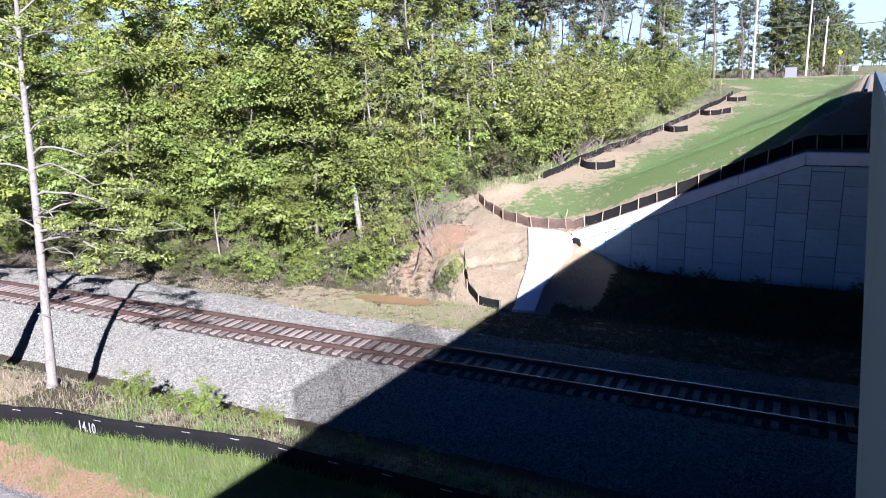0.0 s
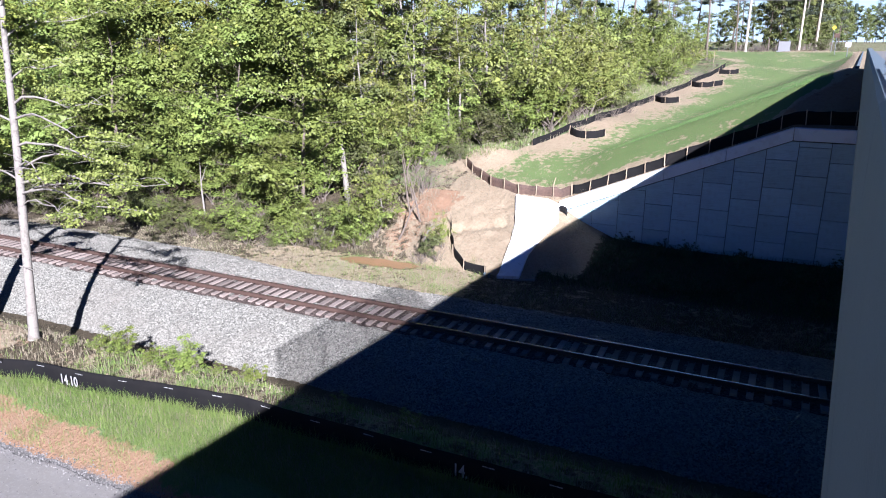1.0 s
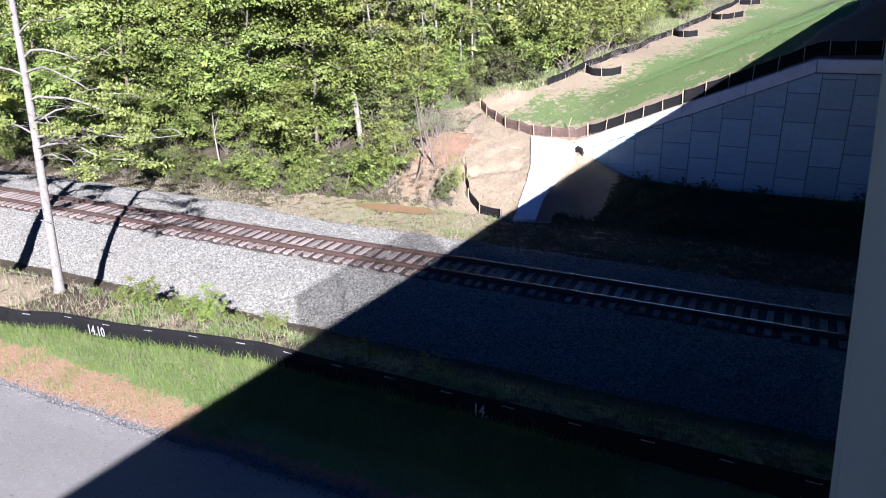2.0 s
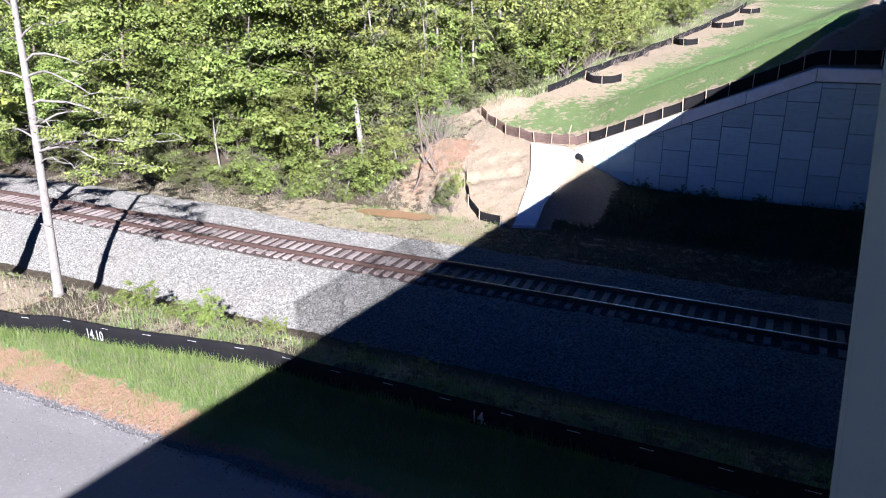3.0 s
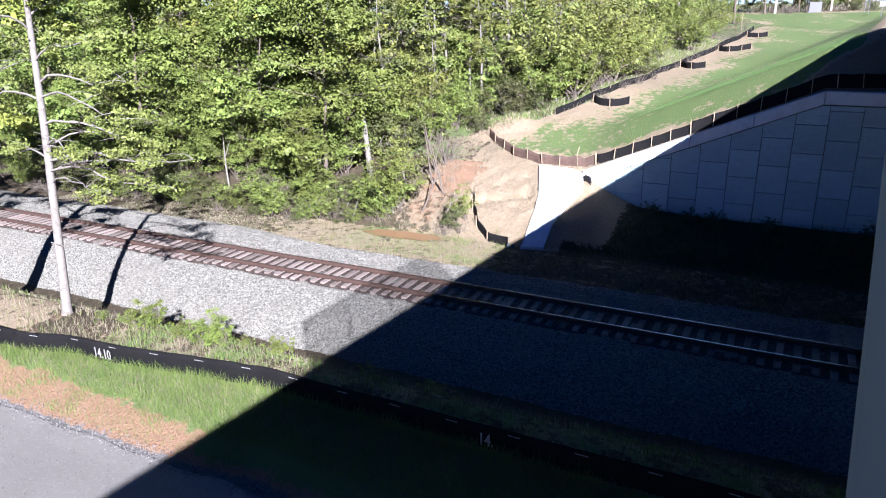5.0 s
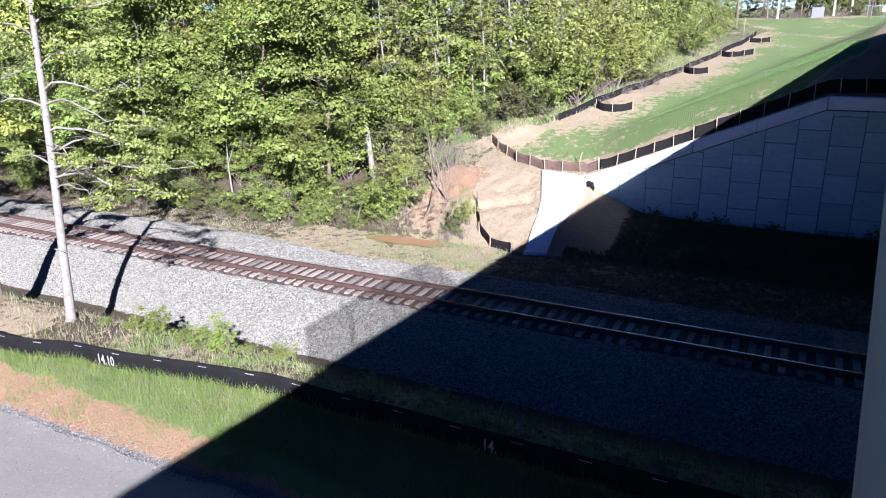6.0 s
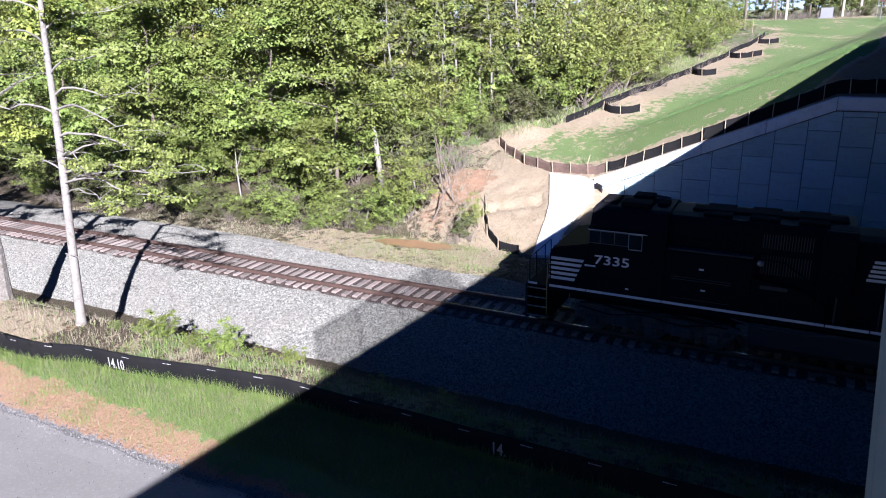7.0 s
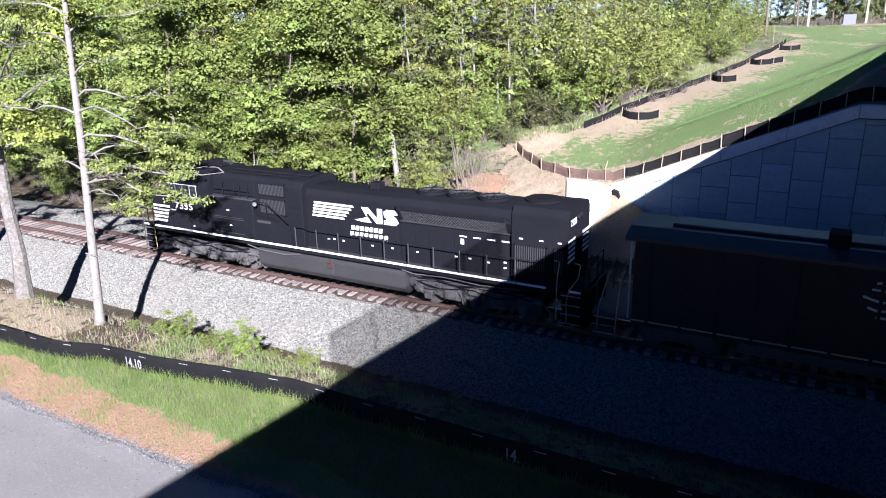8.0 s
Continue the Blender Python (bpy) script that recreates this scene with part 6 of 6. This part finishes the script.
    box(bm, 8.66, 9.36, -1.315, -1.295, 3.5, 4.3, 0.01)
    box(bm, 8.66, 9.36, -1.315, -1.295, 2.2, 3.35, 0.01)
    part("filter_door", bm, P, air)
    bm = bmesh.new()
    box(bm, 4.6, 9.2, -0.3, 0.3, 4.69, 4.78, 0.03)
    for x in (5.0, 6.4, 7.8):
        box(bm, x, x + 0.9, -0.75, 0.75, 4.68, 4.75, 0.02)
    part("roof_hatch", bm, M["loco_roof"], hood, "dusty roof hatches")
    # engine hood with the painted marks
    eng = shell("engine_hood", ((1.05, 1.702), (1.05, 4.1), (0.9, 4.34), (0.4, 4.42)), 9.47, 14.35, P, loco)
    for i in range(5):
        z = 3.18 + i * 0.145
        bar("logo_stripe", 9.82 + 0.035 * i, 11.5 + 0.13 * i, z, z + 0.088, -1.056, M["white"], eng, "white painted speed stripe", -0.06)
    for pts in ([(12.1, 3.25), (12.45, 3.2), (12.95, 3.2), (12.75, 3.45), (12.5, 3.35)], [(12.45, 3.84), (12.8, 3.84), (13.25, 3.42), (13.25, 3.84), (13.5, 3.84), (13.5, 3.2), (13.2, 3.2), (12.78, 3.62), (12.7, 3.45)], [(13.58, 3.2), (14.15, 3.2), (14.3, 3.33), (14.2, 3.5), (14.02, 3.64), (14.28, 3.66), (14.28, 3.84), (13.72, 3.84), (13.56, 3.72), (13.6, 3.54), (13.76, 3.4), (13.58, 3.37)]):
        plate("logo_block", pts, -1.056, M["white"], eng, "white painted logo block")
    for z, x0, gap, count in ((2.8, 11.88, 0.235, 7), (2.52, 11.8, 0.25, 8)):
        for i in range(count):
            x = x0 + gap * i
            plate("name_bar", [(x, z), (x + 0.17, z), (x + 0.21, z + 0.19), (x + 0.04, z + 0.19)], -1.07, M["white"], eng, "white block of a painted name", 0.012)
    bm = bmesh.new()
    box(bm, 12.35, 12.85, -0.25, 0.25, 4.4, 4.7, 0.03)
    part("exhaust_stack", bm, M["loco_roof"], eng)
    # radiator section, flared at the top
    rad = shell("radiator_hood", ((1.05, 1.702), (1.05, 3.45), (1.34, 4.0), (1.36, 4.18), (1.1, 4.42), (0.6, 4.5)), 14.37, 19.35, P, loco, "", 0.02)
    bm = bmesh.new()
    d = Vector((0, -0.29, 0.55)).normalized()
    nrm = Vector((0, -0.55, -0.29)).normalized()
    base = Vector((0, -1.06, 3.47)) + nrm * 0.012
    n = 36
    L = 4.6
    for way in (1, -1):
        for i in range(-6, n):
            a, b = i * L / n, i * L / n + 0.6
            pa, pb = 0.0, 0.55
            if a < 0:
                pa, a = -a / 0.6 * 0.55, 0.0
            if b > L:
                pb, b = 0.55 * (1 - (b - L) / 0.6), L
            if way < 0:
                a, b = L - a, L - b
            tube(bm, [base + Vector((14.55 + a, 0, 0)) + d * pa, base + Vector((14.55 + b, 0, 0)) + d * pb], 0.009, 3, cap=False)
    tagged(part("wire_guard", bm, M["mesh"], rad, "diamond wire guard over the radiator"), kind="stuff")
    bm = bmesh.new()
    prism(bm, [(-1.05, 3.44), (-1.12, 3.44), (-1.14, 3.48), (-1.06, 3.49)], "x", 14.4, 19.3)
    part("guard_rail", bm, M["louver"], rad)
    for x in (15.3, 16.7, 18.1):
        bm = bmesh.new()
        tube(bm, [(x, 0, 4.48), (x, 0, 4.6)], 0.62, 24)
        tube(bm, [(x, 0, 4.6), (x, 0, 4.64)], [0.5, 0.45], 24)
        fan = part("radiator_fan", bm, M["loco_roof"], rad, "round roof fan with a flat guard")
        bm = bmesh.new()
        for k in range(6):
            a = k * math.pi / 6
            tube(bm, [(x - 0.55 * math.cos(a), -0.55 * math.sin(a), 4.655), (x + 0.55 * math.cos(a), 0.55 * math.sin(a), 4.655)], 0.012, 4)
        part("fan_guard", bm, M["louver"], fan)
    for i, x in enumerate((17.1, 17.7, 18.3, 18.9)):
        bar("door_decal", x, x + 0.32, 3.12, 3.17, -1.056, M["white"], rad, "small white decal")
    bar("door_decal", 17.15, 17.3, 2.82, 3.04, -1.07, M["white"], rad, "small white decal")
    # doors along the hoods
    bm = bmesh.new()
    box(bm, 0.02, 0.56, -1.066, -1.04, 1.95, 3.05, 0.008)
    box(bm, 0.1, 0.13, -1.08, -1.06, 2.4, 2.5)
    first = None
    door_x = [10.0 + 0.6 * i for i in range(7)] + [14.45 + 0.6 * i for i in range(8)]
    for x in door_x:
        if first is None:
            first = part("hood_door", bm, P, eng)
            ob = first
        else:
            ob = new("hood_door", first.data)
            ob.parent = eng if x < 14.3 else rad
        ob.matrix_basis = pose(x, 0.0 if x > 14.3 or x < 11.9 else 0.008, 0)
    for x, z in ((10.6, 2.2), (10.9, 2.22), (11.4, 2.2), (12.9, 2.18), (13.9, 2.2), (15.1, 2.2), (16.9, 2.25), (17.5, 2.25), (18.3, 2.2), (19.0, 2.3), (19.0, 2.08)):
        bar("door_decal", x, x + 0.12, z, z + 0.06, -1.09, M["white"], loco, "small white decal")
    # end hood
    end = shell("end_hood", ((1.25, 1.702), (1.25, 4.35), (1.05, 4.6), (0.5, 4.66)), 19.37, HOOD_END, P, loco)
    louvers(end, 19.5, 20.8, 2.2, 3.2, -1.255, 14)
    for i in range(5):
        for y0, y1 in ((-1.2, -0.45), (0.45, 1.2)):
            z = 2.65 + i * 0.19
            bm = bmesh.new()
            box(bm, HOOD_END, HOOD_END + 0.008, y0, y1, z, z + 0.1)
            part("end_stripe", bm, M["white"], end, "white painted stripe")
    lettering("7335", 0.34, pose(HOOD_END + 0.002, -1.0, 4.0, 90, 0, 90), M["white"], end, "end_number", "small white painted number", squeeze=1.0)
    bm = bmesh.new()
    box(bm, HOOD_END, HOOD_END + 0.02, -0.35, 0.35, 1.75, 3.4, 0.008)
    part("end_door", bm, P, end)
    bm = bmesh.new()
    for y in (-0.15, 0.15):
        tube(bm, [(HOOD_END - 0.02, y, 4.2), (HOOD_END + 0.07, y, 4.2)], 0.1, 12)
    part("rear_headlight", bm, M["glass"], end, "unlit twin round headlight")
    louvers(end, 21.05, 21.48, 2.2, 3.2, -1.255, 5)
    for x in (19.7, 20.5, 21.2):
        bar("door_decal", x, x + 0.15, 3.4, 3.45, -1.256, M["white"], end, "small white decal")
    bm = bmesh.new()
    tube(bm, [(20.15, 0, 4.64), (20.15, 0, 4.72)], 0.7, 24)
    tube(bm, [(20.15, 0, 4.72), (20.15, 0, 4.74)], [0.56, 0.5], 24)
    part("roof_vent", bm, M["loco_roof"], end, "large round roof vent")
    # handrails along the walkway
    for s in (-1, 1):
        xs = [9.1 + 1.17 * i for i in range(10)]
        for x in xs:
            bm = bmesh.new()
            tube(bm, [(x, s * 1.46, 1.7), (x, s * 1.46, 2.68)], 0.024, 6)
            # posts get a lighter grey than the rail, standing in for sun on them
            part("handrail_post", bm, M["louver"], loco, "handrail post in grey lightened for caught sun")
        bm = bmesh.new()
        tube(bm, [(9.1, s * 1.46, 2.68), (20.75, s * 1.46, 2.68), (20.95, s * 1.46, 2.5), (21.0, s * 1.46, 1.7)], 0.02, 6)
        part("handrail", bm, P, loco)
    # ends: steps, pilots, couplers, grab rails
    for e, sgn in ((LOCO_FRONT, -1), (LOCO_END, 1)):
        bm = bmesh.new()
        box(bm, min(e - 0.03 * sgn, e - 0.85 * sgn), max(e - 0.03 * sgn, e - 0.85 * sgn), -1.04, 1.04, 0.3, 1.515, 0.02)
        part("step_well", bm, P, loco)
        bm = bmesh.new()
        box(bm, min(e, e + 0.12 * sgn), max(e, e + 0.12 * sgn), -1.35, 1.35, 0.25, 1.6, 0.03)
        part("pilot_plate", bm, P, loco)
        bm = bmesh.new()
        box(bm, min(e, e + 0.2 * sgn), max(e, e + 0.2 * sgn), -0.13, 0.13, 0.72, 0.98, 0.04)
        box(bm, min(e + 0.18 * sgn, e + 0.38 * sgn), max(e + 0.18 * sgn, e + 0.38 * sgn), -0.2, 0.16, 0.68, 1.02, 0.05)
        part("coupler", bm, M["truck"], loco, "dusty steel knuckle coupler")
        bm = bmesh.new()
        for y in (-0.45, 0.4, 0.6):
            tube(bm, [(e, y, 1.2), (e + 0.18 * sgn, y, 0.75), (e + 0.28 * sgn, y * 0.8, 0.55)], 0.03, 6)
        part("air_hose", bm, P, loco)
        for s in (-1, 1):
            for k in range(4):
                z = 0.45 + k * 0.36
                bm = bmesh.new()
                y0, y1 = sorted((s * 1.05, s * 1.5))
                xa, xb = sorted((e - 0.75 * sgn, e))
                box(bm, xa, xb, y0, y1, z, z + 0.04)
                step = part("step", bm, P, loco)
                bm = bmesh.new()
                box(bm, xa, xb, s * 1.505 - 0.008, s * 1.505 + 0.008, z, z + 0.045)
                part("step_edge", bm, M["steel"], step, "painted step edge")
            for dx in (0.12, 0.9) if sgn > 0 else (0.02, 0.78):
                bm = bmesh.new()
                x = e - dx * sgn
                top = 2.8 if sgn > 0 else 2.55 if dx > 0.3 else 2.25
                tube(bm, [(x - 0.38 * (sgn > 0) * (dx < 0.3), s * 1.53, 0.55), (x - 0.4 * (sgn > 0) * (dx < 0.3), s * 1.54, 1.3), (x - 0.3 * (sgn > 0) * (dx < 0.3), s * 1.54, 1.8), (x + 0.02, s * 1.52, 0.5 * (1.8 + top)), (x + 0.08 * (sgn > 0), s * 1.5, top), (x - 0.15 * sgn, s * 1.46, top + 0.03)], 0.022, 6)
                paint, words = (M["stake"], "worn pale grab rail") if sgn > 0 else (M["safety"], "worn yellow grab rail") if dx > 0.3 else (M["louver"], "dusty grey grab rail")
                part("grab_rail", bm, paint, loco, words)
        bm = bmesh.new()
        for y in (-1.2, -0.5, 0.5, 1.2):
            tube(bm, [(e, y, 1.6), (e, y, 2.6)], 0.022, 6)
        tube(bm, [(e, -1.2, 2.6), (e, 1.2, 2.6)], 0.02, 6)
        part("end_rail", bm, P, loco)
    # fuel tank
    bm = bmesh.new()
    prism(bm, [(-1.42, 1.42), (-1.46, 1.3), (-1.43, 0.68), (-1.15, 0.38), (1.15, 0.38), (1.43, 0.68), (1.46, 1.3), (1.42, 1.42)], "x", 6.75, 14.75)
    bmesh.ops.bevel(bm, geom=[e for e in bm.edges], offset=0.03, segments=2, affect="EDGES")
    tank = part("fuel_tank", bm, M["tank"], loco, "dusty grey fuel tank")
    bm = bmesh.new()
    tube(bm, [(10.9, -1.44, 1.3), (10.9, -1.54, 1.34)], 0.07, 10)
    box(bm, 10.75, 11.1, -1.5, -1.44, 1.0, 1.25, 0.02)
    part("filler_cap", bm, M["flag"], tank, "faded red fuel filler")
    bm = bmesh.new()
    box(bm, 11.0, 11.12, -1.475, -1.45, 0.7, 1.25)
    part("sight_gauge", bm, M["louver"], tank)
    bm = bmesh.new()
    tube(bm, [(6.2, -1.48, 1.5), (7.0, -1.52, 1.36), (8.4, -1.52, 1.32), (9.3, -1.5, 1.45)], 0.03, 6)
    part("air_pipe", bm, M["truck"], loco)
    bm = bmesh.new()
    tube(bm, [(14.6, -1.45, 1.5), (15.2, -1.5, 1.42), (16.6, -1.5, 1.48), (18.2, -1.5, 1.4), (19.8, -1.48, 1.46)], 0.025, 6)
    part("air_pipe", bm, M["truck"], loco)
    for x in (14.95, 15.0):
        bm = bmesh.new()
        tube(bm, [(x, -1.2, 0.95), (x + 0.001, 1.2, 0.95)], 0.22, 12)
    part("air_reservoir", bm, M["tank"], loco)
    build_truck(loco, 3.65, (-2.08, 0.0, 2.08))
    build_truck(loco, 17.85, (-2.08, 0.0, 2.08))
    return loco


def build_car():
    """The first freight car behind the locomotive."""
    car = thing("freight_car", "rust-brown covered freight car with pale spray paint", "freight car")
    bm = bmesh.new()
    box(bm, 1.4, 17.2, -1.42, 1.42, 0.86, 3.95, 0.04)
    body = part("body", bm, M["car"], car)
    for k in range(14):
        x = 1.95 + k * 1.12
        bm = bmesh.new()
        box(bm, x - 0.05, x + 0.05, -1.46, -1.41, 0.86, 3.95, 0.01)
        part("side_post", bm, M["car"], body)
    bm = bmesh.new()
    prism(bm, [(-1.55, 3.95), (-1.55, 4.08), (-0.9, 4.32), (0.9, 4.32), (1.55, 4.08), (1.55, 3.95)], "x", 1.1, 17.5)
    roof = part("roof", bm, M["car_roof"], car, "dull dark painted roof")
    bm = bmesh.new()
    box(bm, 2.4, 16.6, -0.5, 0.5, 4.325, 4.42, 0.04)
    part("roof_hatch", bm, M["car_roof"], roof, "long raised roof hatch")
    for x in (7.1, 12.3):
        bm = bmesh.new()
        box(bm, x, x + 0.6, -1.0, -0.2, 4.3, 4.75, 0.04)
        part("roof_vent", bm, M["loco_roof"], roof, "square dark roof vent")
    bm = bmesh.new()
    box(bm, 1.42, 17.18, -1.436, -1.424, 1.02, 1.075)
    part("sill_line", bm, M["stake"], body, "worn pale line along the sill")
    bm = bmesh.new()
    box(bm, 0.0, 17.6, -1.39, 1.39, 0.98, 1.15, 0.02)
    box(bm, 4.9, 13.3, -1.2, 1.2, 0.4, 0.98, 0.05)
    part("underframe", bm, M["truck"], car)
    for x in (1.3,):
        for y in (-1.45, 1.45):
            bm = bmesh.new()
            tube(bm, [(x, y, 1.1), (x, y, 3.9)], 0.04, 6)
            part("end_post", bm, M["steel"], car, "pale steel end post")
    for k, (x, z) in enumerate(((8.5, 3.5), (8.4, 3.25), (8.2, 3.0), (8.35, 2.72), (8.6, 2.5))):
        bm = bmesh.new()
        pts = [(x + 0.25 * i, -1.45, z + 0.07 * math.sin(i * 1.3 + k)) for i in range(9)]
        rings = tube(bm, pts, 0.05, 4)
        for r in rings:
            for v in r:
                v.co.y = -1.424 - 0.004 * (v.co.y < -1.45)
        part("spray_stroke", bm, M["spray"], body, "pale sprayed stroke")
    for xc in (3.0, 15.2):
        tr = new("bogie")
        tr.parent = car
        tr.matrix_basis = pose(xc, 0, 0)
        for s in (-1, 1):
            bm = bmesh.new()
            prism(bm, [(-1.2, 0.5), (-1.1, 0.75), (-0.4, 0.92), (0.4, 0.92), (1.1, 0.75), (1.2, 0.5), (0.9, 0.4), (0.45, 0.35), (-0.45, 0.35), (-0.9, 0.4)], "y", s * 0.98, s * 1.14)
            part("side_frame", bm, M["truck"], tr)
        for a in (-0.9, 0.9):
            w = new("wheelset", wheelsets[0][0].data)
            w.parent = tr
            wheelsets.append((w, a))
        bm = bmesh.new()
        box(bm, -0.25, 0.25, -1.0, 1.0, 0.6, 0.98, 0.02)
        part("bolster", bm, M["truck"], tr)
    bm = bmesh.new()
    box(bm, -0.01, 0.4, -0.13, 0.13, 0.72, 0.975, 0.04)
    part("coupler", bm, M["truck"], car, "dusty steel coupler")
    # end platform with steps and bent grab rails
    for s in (-1, 1):
        for k in range(3):
            bm = bmesh.new()
            y0, y1 = sorted((s * 1.05, s * 1.5))
            box(bm, 0.08, 0.85, y0, y1, 0.35 + 0.3 * k, 0.39 + 0.3 * k)
            step = part("step", bm, M["truck"], car)
            bm = bmesh.new()
            box(bm, 0.08, 0.85, s * 1.505 - 0.008, s * 1.505 + 0.008, 0.35 + 0.3 * k, 0.395 + 0.3 * k)
            part("step_edge", bm, M["steel"], step, "worn steel step edge")
        for x, lean in ((0.28, 0.34), (0.93, 0.12)):
            bm = bmesh.new()
            tube(bm, [(x - 0.04, s * 1.53, 0.5), (x, s * 1.54, 1.3), (x + lean * 0.4, s * 1.54, 1.9), (x + lean, s * 1.52, 2.75), (x + lean + 0.12, s * 1.46, 2.8)], 0.022, 6)
            part("grab_rail", bm, M["stake"], car, "worn pale bent grab rail")
    bm = bmesh.new()
    for y in (-1.1, 0.0, 1.1):
        tube(bm, [(0.08, y, 1.15), (0.08, y, 2.2)], 0.022, 6)
    tube(bm, [(0.08, -1.1, 2.2), (0.08, 1.1, 2.2)], 0.02, 6)
    part("end_rail", bm, M["truck"], car)
    return car


loco = build_loco()
car = build_car()
SPEED, STOP = 21.6, -29.35


def motions():
    steps = [8.0 * k / 8 for k in range(9)]
    walk(loco, [(t, pose(STOP + SPEED * (8.0 - t), 0, 0)) for t in steps])
    walk(car, [(t, pose(STOP + SPEED * (8.0 - t) + LOCO_END + 0.4, 0, 0)) for t in steps])
    turn = -math.degrees(SPEED / 0.535) / FPS
    for w, x in wheelsets:
        walk(w, [(k / FPS, pose(x, 0, 0.535, 0, turn * k, 0)) for k in range(frame(8.0))])
motions()
